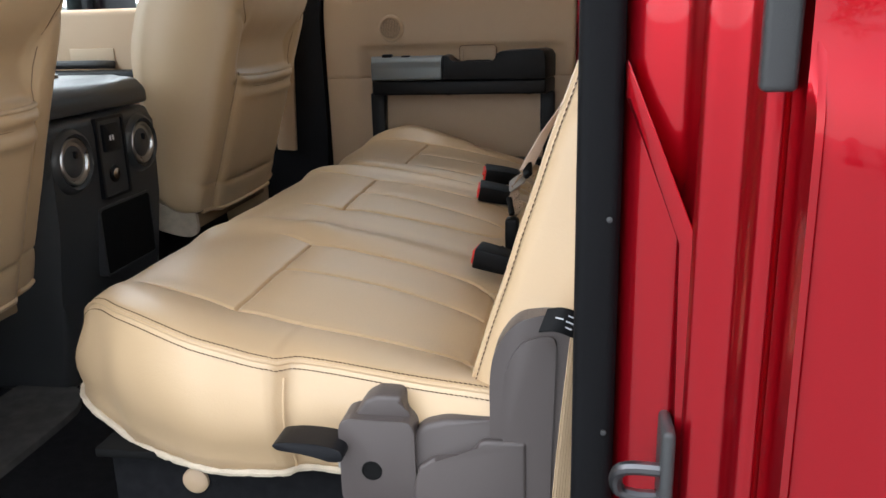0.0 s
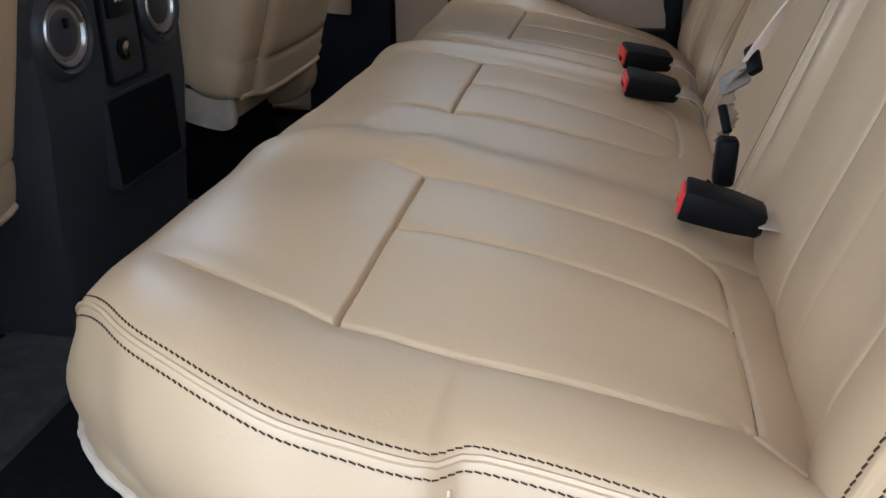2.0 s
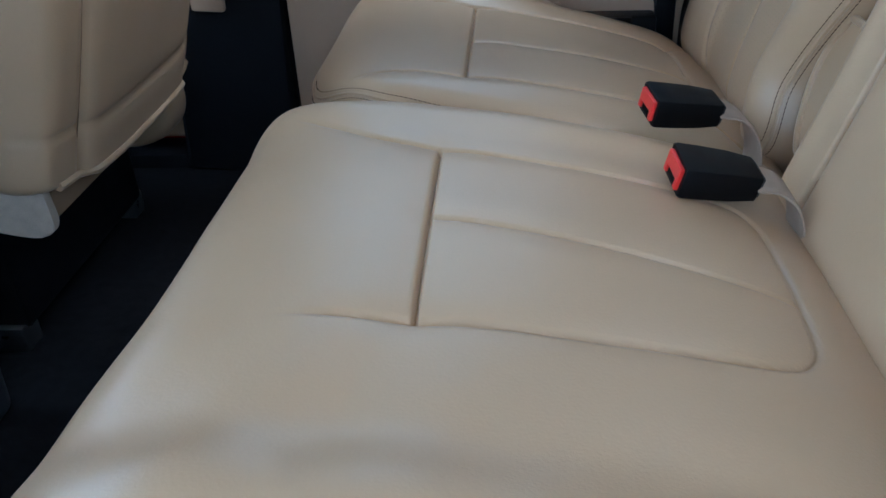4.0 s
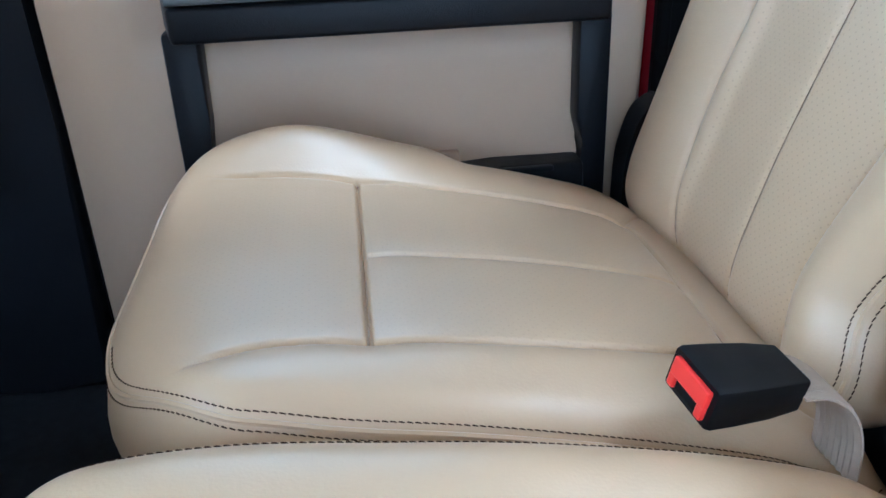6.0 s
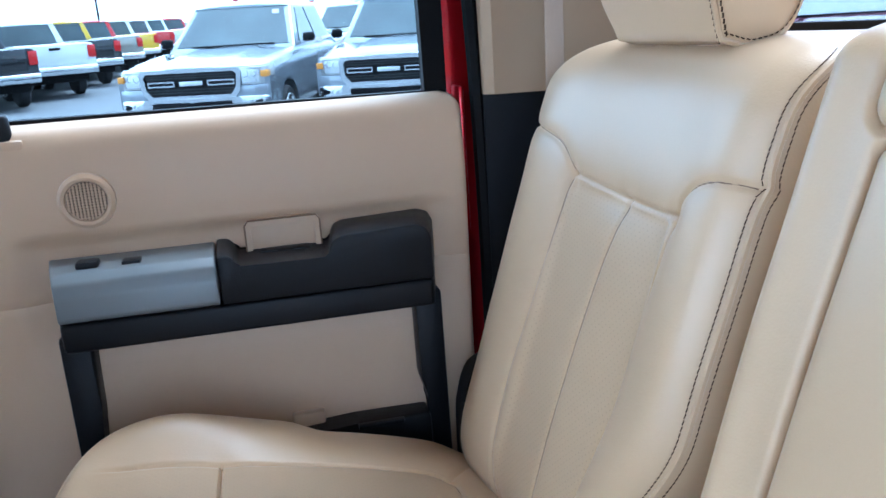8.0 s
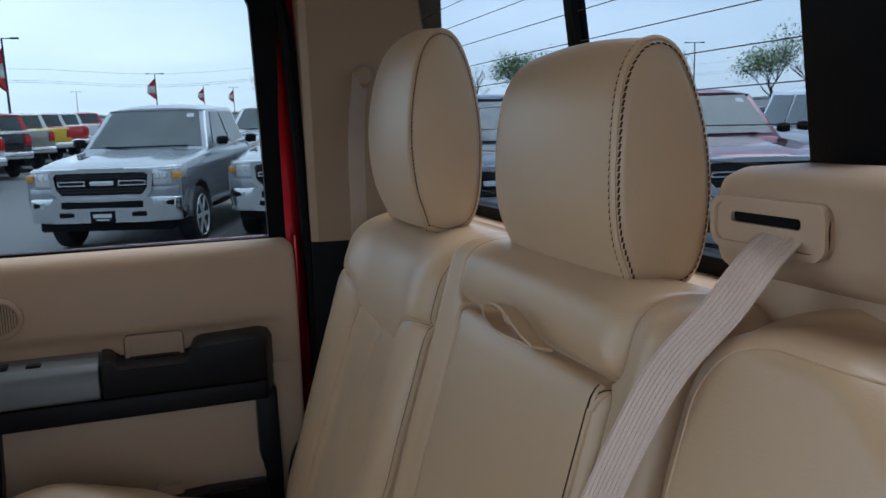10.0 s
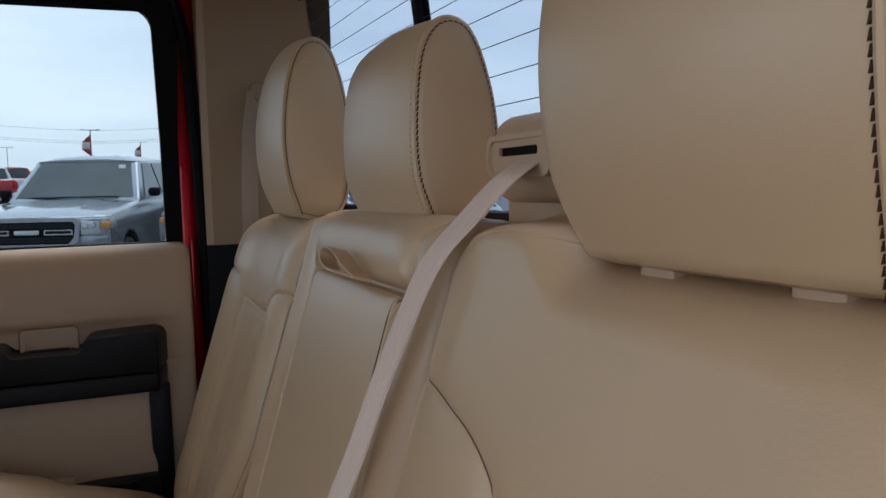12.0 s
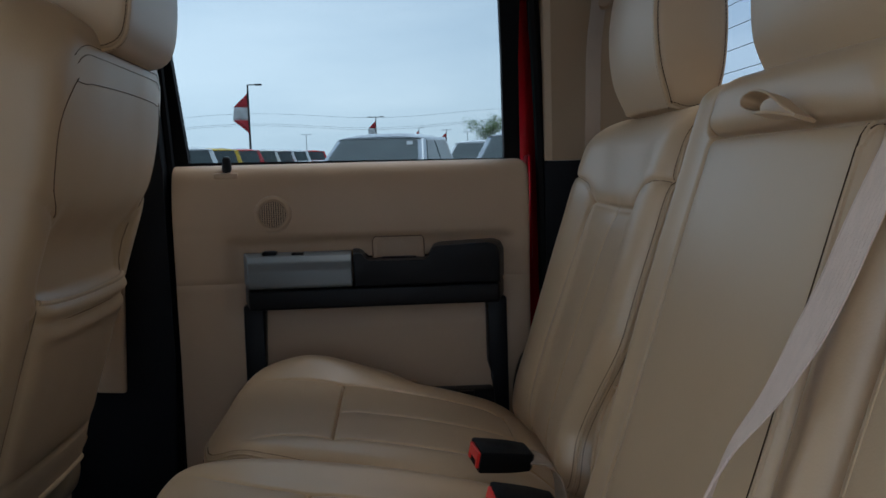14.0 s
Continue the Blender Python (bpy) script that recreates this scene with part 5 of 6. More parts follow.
strk = part("striker_plate", boxes((0.112, 0.121, -0.994, -0.956, 1.205, 1.290), bevel=0.004, seg=3), charcoal_plastic, body)
part("striker_loop", tube(smooth_line([(0.117, -0.968, 1.226), (0.098, -0.968, 1.226), (0.086, -0.969, 1.231), (0.084, -0.975, 1.246), (0.092, -0.982, 1.256), (0.117, -0.984, 1.257)], 5), 0.0050, 10), dark_steel, strk, "dark steel door striker loop")
part("near_trim", prism([(0.088, -0.928), (0.12, -0.885), (0.24, -0.872), (0.36, -0.86), (0.36, -0.93)], "z", 1.40, 2.175, 0.004), tan_plastic, body, "tan inner pillar trim")

# closed driver's door and the far front door, plain and mostly hidden
def front_door(s, name, label):
    t = thing(name, (-1.3, s * 0.95, 0.93), label, "door", kind="structure")
    def y(a, b):
        return (min(s * a, s * b), max(s * a, s * b))
    part("trim_panel", boxes((-1.95, -0.84, *y(0.905, 0.96), 0.92, 1.612), bevel=0.02, seg=3), tan_plastic, t)
    part("door_shell", boxes((-1.95, -0.80, *y(0.962, 1.03), 0.86, 1.60), bevel=0.01), red_paint, t)
    part("armrest", boxes((-1.72, -1.0, *y(0.82, 0.905), 1.36, 1.43), bevel=0.015, seg=3), black_plastic, t)
    part("pull_handle", tube(smooth_line([(-1.64, s * 0.90, 1.445), (-1.60, s * 0.865, 1.448), (-1.42, s * 0.865, 1.448), (-1.385, s * 0.90, 1.445)], 5), 0.013, 10), charcoal_plastic, t)
    part("latch_recess", boxes((-1.53, -1.38, *y(0.900, 0.906), 1.455, 1.495), bevel=0.002), tan_cloth, t)
    fr = [(-1.80, 1.605), (-0.86, 1.612), (-0.84, 1.9), (-0.83, 2.13), (-1.45, 2.13)]
    fo = [(-1.95, 1.58), (-0.80, 1.58), (-0.79, 1.9), (-0.78, 2.17), (-1.50, 2.17)]
    part("window_seal", ring_prism(fo, fr, "y", *y(0.94, 0.965)), rubber, t)
    g = part("window_pane", prism(fr, "y", *y(0.952, 0.956)), clear_glass, t)
    g.visible_shadow = False
    mir = part("side_mirror", boxes((-1.62, -1.50, *y(1.08, 1.30), 1.58, 1.80), bevel=0.02, seg=3), black_plastic, t, "black side mirror housing")
    part("mirror_arm", boxes((-1.60, -1.54, *y(1.02, 1.10), 1.58, 1.66), bevel=0.01), black_plastic, mir)
    return t


front_door(1, "door_2", "closed front passenger door with tan trim panel")
front_door(-1, "door_3", "closed driver door with tan trim panel")

# ================= front seats =================
def front_seat(yc, dx, label, inner):
    """A front seat seen from behind: padded leather back with map pocket, hem, headrest and base. inner: the console's side."""
    t = thing("front_seat", (-1.1 + dx, yc, FLOOR), label, "car seat", "front seats")

    def lay(a, b, h):
        return -0.862 + dx + 0.296 * b + 0.955 * h, yc + a, 1.105 + 0.955 * b - 0.296 * h

    def relief(A, B):
        w = 0.165 + 0.030 * np.clip(B / 0.45, 0, 1)
        h = -0.018 * (np.abs(A) / 0.25) ** 3 - 0.03 * np.clip((B - 0.50) / 0.22, 0, 1) ** 2 + 0.002 * wobble(A, B, 14, 51) + 0.001 * wobble(A, B, 40, 52)
        inside = step(A, -0.175, 0.006) - step(A, 0.175, 0.006)
        mouth = 0.352 + 0.10 * A * A
        h += 0.012 * inside * (1 - step(B, mouth, 0.0025))
        h += 0.007 * inside * (bell(B, mouth - 0.013, 0.010) + bell(B, mouth - 0.046, 0.012))
        h += -0.020 * inside * bell(B, mouth + 0.060, 0.045)
        h += -0.010 * inside * step(B, mouth, 0.0025) * (1 - step(B, mouth + 0.12, 0.012))
        h += seam(A, B, [(-0.19, 0.327), (0, 0.322), (0.19, 0.327)], 0.004, 0.0035)
        h += seam(A, B, [(-0.25, 0.088), (0.25, 0.088)], 0.006)
        for s in (-1, 1):
            h += seam(A, B, curve2([(s * 0.178, 0.0), (s * 0.178, 0.30), (s * 0.183, 0.46), (s * 0.24, 0.50)], 4), 0.005)
        return h
    p = Padded(spaced(-0.245, 0.245, 0.006), spaced(0.014, 0.735, 0.006), (0.02, 0.02, 0.09, 0.09), lambda a, b: 0.028 - 0.017 * ease(0.13 - b, 0.0, 0.10), relief, lay, lambda a, b: -(0.12 + 0.12 * ease(b, 0.02, 0.38) - 0.07 * ease(b, 0.42, 0.70)), bulge=0.012)
    back = as_object("backrest", p.mesh("backrest", [leather]), [], t)
    part("pocket_welt", tube(p.on([(a, 0.351 + 0.10 * a * a) for a in np.linspace(-0.175, 0.175, 30)], 0.001), 0.0045, 8), leather, back)
    # Brown tubes paint crease shade on the side, shoulder and pocket seams.
    for s in (-1, 1):
        part("dark_seam_line", tube(p.on(curve2([(s * 0.178, 0.02), (s * 0.178, 0.30), (s * 0.183, 0.46), (s * 0.215, 0.52), (s * 0.222, 0.60), (s * 0.19, 0.66)], 5), 0.0006), 0.0007, 5), seam_brown, back)
    part("dark_seam_line", tube(p.on([(a, 0.655 + 0.1 * 0.04 * (1 - (a / 0.19) ** 2)) for a in np.linspace(-0.19, 0.19, 20)], 0.0006), 0.0007, 5), seam_brown, back)
    part("dark_seam_line", tube(p.on([(a, 0.322 + 0.005 * (a / 0.175) ** 2) for a in np.linspace(-0.175, 0.175, 20)], 0.0006), 0.0007, 5), seam_brown, back)
    part("hem", tube(p.on(p.rim(0.006, "n", 0.02), 0.0), 0.006, 8), leather, back)
    # Same painted crease shade along the lower seam.
    part("dark_seam_line", tube(p.on([(a, 0.088) for a in np.linspace(-0.17, 0.17, 30)], 0.0006), 0.0008, 5), seam_brown, back)
    if yc > 0:
        ys = sorted((yc + inner * 0.236, yc + inner * 0.222))
        skirt = prism([(v.x, v.y) for v in smooth_line([(-0.985 + dx, 1.150, 0), (-0.985 + dx, 1.092, 0), (-0.950 + dx, 1.076, 0), (-0.905 + dx, 1.068, 0), (-0.884 + dx, 1.074, 0), (-0.878 + dx, 1.090, 0), (-0.880 + dx, 1.130, 0)], 4)], "y", *ys, 0.005, 2)
        part("skirt", skirt, fleece, t, "pale fleece skirt below the seat cover")
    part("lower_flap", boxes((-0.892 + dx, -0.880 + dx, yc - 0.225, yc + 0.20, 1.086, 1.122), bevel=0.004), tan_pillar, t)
    for inset in (0.030, 0.042):
        stitches(p.on(p.rim(inset, "f"), 0.0006), 0.0012, 0.0040, 0.0016, thread, back, (0.5, 0, 1))
    o = 1 if yc > 0 else -1
    flap = prism([(-1.30 + dx, 1.20), (-0.905 + dx, 1.19), (-0.885 + dx, 1.13), (-0.880 + dx, 1.06), (-0.898 + dx, 1.025), (-0.945 + dx, 1.005), (-1.30 + dx, 0.99)], "y", min(yc + o * 0.165, yc + o * 0.250), max(yc + o * 0.165, yc + o * 0.250), 0.020, 4)
    part("side_flap", flap, leather, t, "rounded tan side cover of the seat base")
    part("seat_base", boxes((-1.40 + dx, -1.00 + dx, yc - 0.24, yc + 0.24, 1.10, 1.24), bevel=0.05, seg=4), leather, t)
    part("seat_frame", boxes((-1.35 + dx, -0.985 + dx, yc - 0.20, yc + 0.20, FLOOR + 0.03, 1.13), bevel=0.01), black_plastic, t)
    for dy in (-0.19, 0.19):
        part("seat_rail", boxes((-1.42 + dx, -0.99 + dx, yc + dy - 0.02, yc + dy + 0.02, FLOOR, FLOOR + 0.04), bevel=0.004), steel, t)
    headrest(t, yc, 0.135, [(a * 1.35, b) for a, b in OUTER_REST], (-0.695 + dx, 1.785), 0.018, "tan leather headrest with sewn side panels")
    return t


front_seat(0.500, 0.035, "tan leather front passenger seat with map pocket", -1)
front_seat(-0.505, -0.022, "tan leather driver seat with map pocket", 1)

# ================= centre console =================
con = thing("centre_console", (-0.95, 0, FLOOR), "charcoal plastic centre console with rear vents and sockets", "console")
side = [(-1.75, FLOOR), (-0.915, FLOOR), (-0.905, 1.05), (-0.885, 1.20), (-0.880, 1.36), (-0.884, 1.395), (-1.75, 1.395)]
part("body", prism(side, "y", -0.185, 0.185, 0.034, 5), charcoal_plastic, con)
part("lid", prism([(-1.45, 1.399), (-0.882, 1.399), (-0.884, 1.43), (-0.905, 1.452), (-0.96, 1.458), (-1.45, 1.458)], "y", -0.182, 0.182, 0.009, 3), charcoal_plastic, con, "flat charcoal console lid")
part("socket_panel", ring_prism(round_rect(-0.042, 0.058, 1.225, 1.388, 0.008), round_rect(-0.036, 0.052, 1.231, 1.382, 0.006), "x", -0.884, -0.8745), black_plastic, con)
part("panel_face", prism(round_rect(-0.036, 0.052, 1.231, 1.382, 0.006), "x", -0.884, -0.8785), charcoal_plastic, con)
usb = part("usb_door", prism(round_rect(-0.022, 0.034, 1.318, 1.374, 0.005), "x", -0.880, -0.8725, 0.002), black_plastic, con)
for dy in (-0.004, 0.006):
    part("icon_bar", boxes((-0.8724, -0.8718, dy, dy + 0.0055, 1.340, 1.350)), label_white, usb, smooth=False)
sk = part("power_socket", lathe([(0.008, 0.0), (0.017, 0.0), (0.018, 0.004), (0.015, 0.006), (0.012, 0.006), (0.010, 0.0)], pose(-0.879, 0.006, 1.272, 0, 90, 0), 24), black_plastic, con)
part("socket_cap", lathe([(0.0, 0.001), (0.0115, 0.001), (0.0115, 0.007), (0.0, 0.008)], pose(-0.879, 0.006, 1.272, 0, 90, 0), 24), chrome, sk, "round bright socket cap")
for yv in (-0.123, 0.123):
    v = part("air_vent", lathe([(0.0, 0.003), (0.036, 0.003), (0.040, 0.006), (0.0455, 0.010), (0.0475, 0.004), (0.0475, 0.0), (0.0, 0.0)], pose(-0.886, yv, 1.318, 0, 90, 0), 36), black_plastic, con)
    part("vent_cowl", lathe([(0.046, 0.0), (0.0475, 0.012), (0.052, 0.016), (0.058, 0.012), (0.066, -0.004), (0.066, -0.012)], pose(-0.886, yv, 1.318, 0, 90, 0), 36), charcoal_plastic, v)
    part("vent_ring", lathe([(0.0365, 0.008), (0.039, 0.0125), (0.0425, 0.0135), (0.0445, 0.011), (0.043, 0.006)], pose(-0.886, yv, 1.318, 0, 90, 0), 36), steel, v, "bright metal vent ring")
    part("vent_disc", lathe([(0.0, 0.012), (0.015, 0.0115), (0.028, 0.009), (0.035, 0.006), (0.035, 0.003), (0.0, 0.003)], pose(-0.886, yv, 1.318, 0, 90, 0), 36), charcoal_plastic, v)
    part("vent_tab", boxes((-0.876, -0.868, yv - 0.004, yv + 0.004, 1.324, 1.338), bevel=0.002), black_plastic, v)
bin_ = part("rear_bin", ring_prism(round_rect(-0.060, 0.140, 1.070, 1.212, 0.010), round_rect(-0.055, 0.135, 1.075, 1.207, 0.008), "x", -0.905, -0.8815), charcoal_plastic, con)
# Near-flush dark box paints the shade inside the bin.
part("bin_dark_face", boxes((-0.912, -0.8835, -0.056, 0.136, 1.074, 1.208)), dark_void, bin_)
# cup tray and lever on top of the console
cup = thing("cup_tray", (-1.2, 0, 1.458), "silver cup holder tray on the console", "cup tray")
part("tray", prism(round_rect(-1.40, -1.02, -0.10, 0.10, 0.03), "z", 1.458, 1.466, 0.002), silver_paint, cup)
part("cup_ring", lathe([(0.036, 0.0), (0.042, 0.0), (0.042, 0.012), (0.036, 0.012), (0.034, 0.004)], pose(-1.10, -0.045, 1.464), 28), chrome, cup)
lever = thing("gear_lever", (-1.35, 0.1, 1.46), "dark rounded lever with bright ends", "lever")
part("grip", tube(smooth_line([(-1.38, -0.06, 1.485), (-1.37, 0.02, 1.488), (-1.36, 0.10, 1.485)], 4), 0.019, 14), charcoal_plastic, lever)
part("end_cap", tube([(-1.358, 0.100, 1.485), (-1.356, 0.112, 1.485)], 0.0195, 14), chrome, lever)
part("foot", tube([(-1.37, 0.02, 1.455), (-1.37, 0.02, 1.485)], 0.012, 10), charcoal_plastic, lever)

# floor mat in front of the bench
mat_pts = smooth_line([(-0.88, -0.72, 0), (-1.00, -0.72, 0), (-1.03, -0.68, 0), (-1.03, -0.30, 0), (-1.025, -0.17, 0), (-0.98, -0.155, 0), (-0.91, -0.178, 0), (-0.872, -0.22, 0), (-0.85, -0.30, 0), (-0.845, -0.66, 0)], 4)
fm = part("floor_mat", prism([(v.x, v.y) for v in mat_pts], "z", FLOOR + 0.001, FLOOR + 0.014, 0.004), mat_carpet)
tagged(fm, "grey carpet floor mat before the rear bench", "floor mat")


# ================= outside: the car lot =================
EXT = Matrix.Translation((0, 0, -0.08)) @ Matrix.Rotation(radians(1.5), 4, "X")
asphalt = material("pale_asphalt", (0.15, 0.152, 0.155), 0.85, var=0.14, vscale=0.35, grain=0.5, gscale=60, depth=0.01)
tyre_rubber = material("tyre_rubber", (0.012, 0.012, 0.013), 0.75, var=0.2, vscale=20, grain=0.3, gscale=200)
car_glass = material("dark_car_glass", (0.050, 0.066, 0.066), 0.05, var=0.7, vscale=1.1, rvar=0.02, spec=0.8)
lamp_glass = material("clear_lamp_glass", (0.66, 0.68, 0.70), 0.10, metal=0.4, var=0.5, vscale=14)
alloy = material("bright_alloy_rim", (0.68, 0.69, 0.70), 0.32, metal=0.3, var=0.1, vscale=10)
amber = material("amber_lens", (0.75, 0.30, 0.04), 0.2, var=0.1)
tail_red = material("red_tail_lens", (0.55, 0.02, 0.02), 0.2, var=0.1)
grille_black = material("black_grille", (0.006, 0.006, 0.007), 0.7, var=0.2, spec=0.15)
pole_metal = material("dark_pole_metal", (0.06, 0.055, 0.055), 0.5, metal=0.4, var=0.2, vscale=3)
flag_red = material("red_flag_cloth", (0.60, 0.05, 0.06), 0.8, var=0.1, vscale=3)
flag_white = material("white_flag_cloth", (0.75, 0.74, 0.72), 0.8, var=0.06, vscale=3)
bark = material("grey_bark", (0.09, 0.075, 0.065), 0.9, var=0.3, vscale=3, grain=0.6, gscale=20, depth=0.02)
leaf = material("spring_leaves", (0.14, 0.19, 0.07), 0.7, var=0.4, vscale=0.6)
scrub = material("far_woods", (0.20, 0.21, 0.205), 0.95, var=0.4, vscale=0.05)
wire_black = material("overhead_wire", (0.03, 0.03, 0.03), 0.6, var=0.1)

bm = bmesh.new()
R = 1500
rings = []
for r in (30, 120, 500, R):
    rings.append([bm.verts.new(EXT @ Vector((r * math.cos(2 * math.pi * k / 48), r * math.sin(2 * math.pi * k / 48), 0))) for k in range(48)])
bm.faces.new(rings[0])
for u, v in zip(rings, rings[1:]):
    for k in range(48):
        bm.faces.new((u[k], u[(k + 1) % 48], v[(k + 1) % 48], v[k]))
ground = part("ground", bm, asphalt, smooth=False)
tagged(ground, "pale grey asphalt of the open car lot", "ground", kind="structure")


def paint(name, color, metal=0.4):
    return material(name, color, 0.22, metal=metal, var=0.04, vscale=1.5, coat=0.8, rvar=0.03)


def arch(cx, cz, r, n=10):
    return [(cx + r * math.cos(a), cz + r * math.sin(a)) for a in np.linspace(0, math.pi, n)]


def hexa(bm, low, high):
    """A body between two four-cornered outlines."""
    a, b = [bm.verts.new(p) for p in low], [bm.verts.new(p) for p in high]
    bm.faces.new(a[::-1])
    bm.faces.new(b)
    for i in range(4):
        j = (i + 1) % 4
        bm.faces.new((a[i], a[j], b[j], b[i]))
    return bm


def pane(pts, thick=0.012):
    """A flat pane through four or more corners, a little proud of what it lies on."""
    p = [Vector(q) for q in pts]
    n = (p[1] - p[0]).cross(p[2] - p[0]).normalized() * thick
    bm = bmesh.new()
    a, b = [bm.verts.new(q - n) for q in p], [bm.verts.new(q + n) for q in p]
    bm.faces.new(a[::-1])
    bm.faces.new(b)
    for i in range(len(p)):
        j = (i + 1) % len(p)
        bm.faces.new((a[i], a[j], b[j], b[i]))
    return bm


def pickup(at, heading, body_mat, label, cab_mat=None, front=True):
    """A crew-cab pickup, its front axle over `at`, pointing along `heading` in the lot's plane."""
    t = new("pickup_truck")
    tagged(t, label, "truck", "parked trucks")
    made = []

    def put(name, bm_, mat, parent=None, lab="", smooth=True, angle=35):
        ob = part(name, bm_, mat, None, lab, smooth, angle)
        ob.parent = parent or t
        made.append(ob)
        return ob

    prof = [(0.80, 0.56), (0.86, 0.70), (0.86, 0.99), (-4.88, 0.99), (-4.90, 0.62), (-4.14, 0.58)]
    prof += [(-3.62 - p[0], p[1]) for p in arch(0, 0.44, 0.47)] + [(-3.10, 0.52), (-0.56, 0.52)] + [(-p[0], p[1]) for p in arch(0, 0.44, 0.47)] + [(0.56, 0.54)]
    put("body", prism(prof, "y", -0.985, 0.985), body_mat)
    # upper body, drawn through cross-sections so that bonnet and shoulders are rounded
    secs = []
    for x, w, zt, up in ((0.885, 0.70, 1.100, 0.0), (0.87, 0.80, 1.125, 0.004), (0.80, 0.90, 1.150, 0.015), (0.66, 0.945, 1.178, 0.03), (0.40, 0.97, 1.205, 0.036), (0.0, 0.985, 1.240, 0.038), (-0.45, 0.988, 1.268, 0.036), (-0.74, 0.988, 1.285, 0.03), (-0.9, 0.988, 1.29, 0.0), (-3.05, 0.988, 1.30, 0.0), (-3.06, 0.988, 1.34, 0.0), (-4.86, 0.985, 1.35, 0.0), (-4.90, 0.97, 1.33, 0.0)):
        half_ = [(w, 0.96), (w + 0.006, 1.04), (w, zt - 0.11), (w - 0.03, zt - 0.045), (w - 0.09, zt - 0.010), (w - 0.18, zt), (0.50, zt + 0.004), (0.43, zt + up * 0.8), (0.36, zt + up), (0.0, zt + up)]
        secs.append([(x, a, b) for a, b in half_] + [(x, -a, b) for a, b in half_[-2::-1]])
    bu = bmesh.new()
    vr = [[bu.verts.new(p) for p in row] for row in secs]
    for u, v in zip(vr, vr[1:]):
        for k in range(len(u) - 1):
            bu.faces.new((u[k], u[k + 1], v[k + 1], v[k]))
    bu.faces.new(vr[0])
    bu.faces.new(vr[-1][::-1])
    for u, v in zip(vr, vr[1:]):
        bu.faces.new((u[-1], u[0], v[0], v[-1]))
    put("bonnet_and_sides", bu, body_mat, None, "", True, 28)
    put("underbody", boxes((-4.7, 0.7, -0.80, 0.80, 0.40, 0.75)), grille_black)
    cb = hexa(bmesh.new(), [(-0.70, -0.93, 1.26), (-0.70, 0.93, 1.26), (-3.03, 0.93, 1.28), (-3.03, -0.93, 1.28)][::-1], [(-1.38, -0.735, 1.855), (-1.38, 0.735, 1.855), (-2.90, 0.735, 1.88), (-2.90, -0.735, 1.88)][::-1])
    bmesh.ops.bevel(cb, geom=list(cb.edges), offset=0.035, segments=3, profile=0.5, affect="EDGES")
    put("cab", cb, cab_mat or body_mat)
    rf = bmesh.new()
    arcs = []
    for x, lift, w in ((-1.345, -0.030, 0.70), (-1.40, 0.0, 0.735), (-1.60, 0.028, 0.74), (-2.2, 0.042, 0.74), (-2.7, 0.034, 0.74), (-2.88, 0.010, 0.73), (-2.93, -0.030, 0.70)):
        arcs.append([rf.verts.new((x, w * q, 1.845 + (lift + 0.062) * (1 - abs(q) ** 3.2))) for q in np.linspace(-1, 1, 15)])
    for u, v in zip(arcs, arcs[1:]):
        for k in range(14):
            rf.faces.new((u[k], u[k + 1], v[k + 1], v[k]))
    rf.faces.new([v for v in arcs[0]])
    rf.faces.new([v for v in arcs[-1]][::-1])
    rf.faces.new([a_[0] for a_ in arcs] + [a_[-1] for a_ in arcs[::-1]])
    put("roof", rf, cab_mat or body_mat, None, "", True, 50)
    put("windscreen", pane([(-0.772, -0.825, 1.318), (-0.772, 0.825, 1.318), (-1.350, 0.650, 1.828), (-1.350, -0.650, 1.828)]), car_glass)
    put("rear_window", pane([(-3.02, 0.72, 1.34), (-3.02, -0.72, 1.34), (-2.90, -0.60, 1.86), (-2.90, 0.60, 1.86)]), car_glass)
    for s in (-1, 1):
        q = [(-1.04, s * 0.912, 1.335), (-1.95, s * 0.912, 1.335), (-1.95, s * 0.752, 1.81), (-1.52, s * 0.752, 1.81)]
        q2 = [(-2.03, s * 0.912, 1.335), (-2.88, s * 0.912, 1.35), (-2.78, s * 0.752, 1.815), (-2.03, s * 0.752, 1.81)]
        for w in (q, q2):
            put("side_window", pane(w[::-1] if s > 0 else w), car_glass)
        m = put("side_mirror", boxes((-1.06, -0.94, min(s * 0.98, s * 1.15), max(s * 0.98, s * 1.15), 1.32, 1.45), bevel=0.045, seg=3), grille_black)
        put("door_handle", boxes((-1.95, -1.78, min(s * 0.975, s * 1.0), max(s * 0.975, s * 1.0), 1.12, 1.16), bevel=0.01), body_mat)
        put("sill_step", boxes((-2.9, -0.7, min(s * 0.92, s * 1.0), max(s * 0.92, s * 1.0), 0.44, 0.50), bevel=0.02), grille_black)
        if front:
            hl = put("headlight", prism([(0.945, s * 0.645), (0.925, s * 0.80), (0.86, s * 0.925), (0.76, s * 0.975), (0.60, s * 0.988), (0.60, s * 0.645)], "z", 0.900, 1.118, 0.014), lamp_glass)
            put("lamp_housing", prism([(0.950, s * 0.655), (0.934, s * 0.79), (0.90, s * 0.865), (0.86, s * 0.865), (0.86, s * 0.655)], "z", 0.925, 1.085, 0.012), alloy, hl)
            put("indicator", boxes((0.74, 0.905, min(s * 0.885, s * 0.972), max(s * 0.885, s * 0.972), 0.985, 1.065), bevel=0.012), amber, hl)
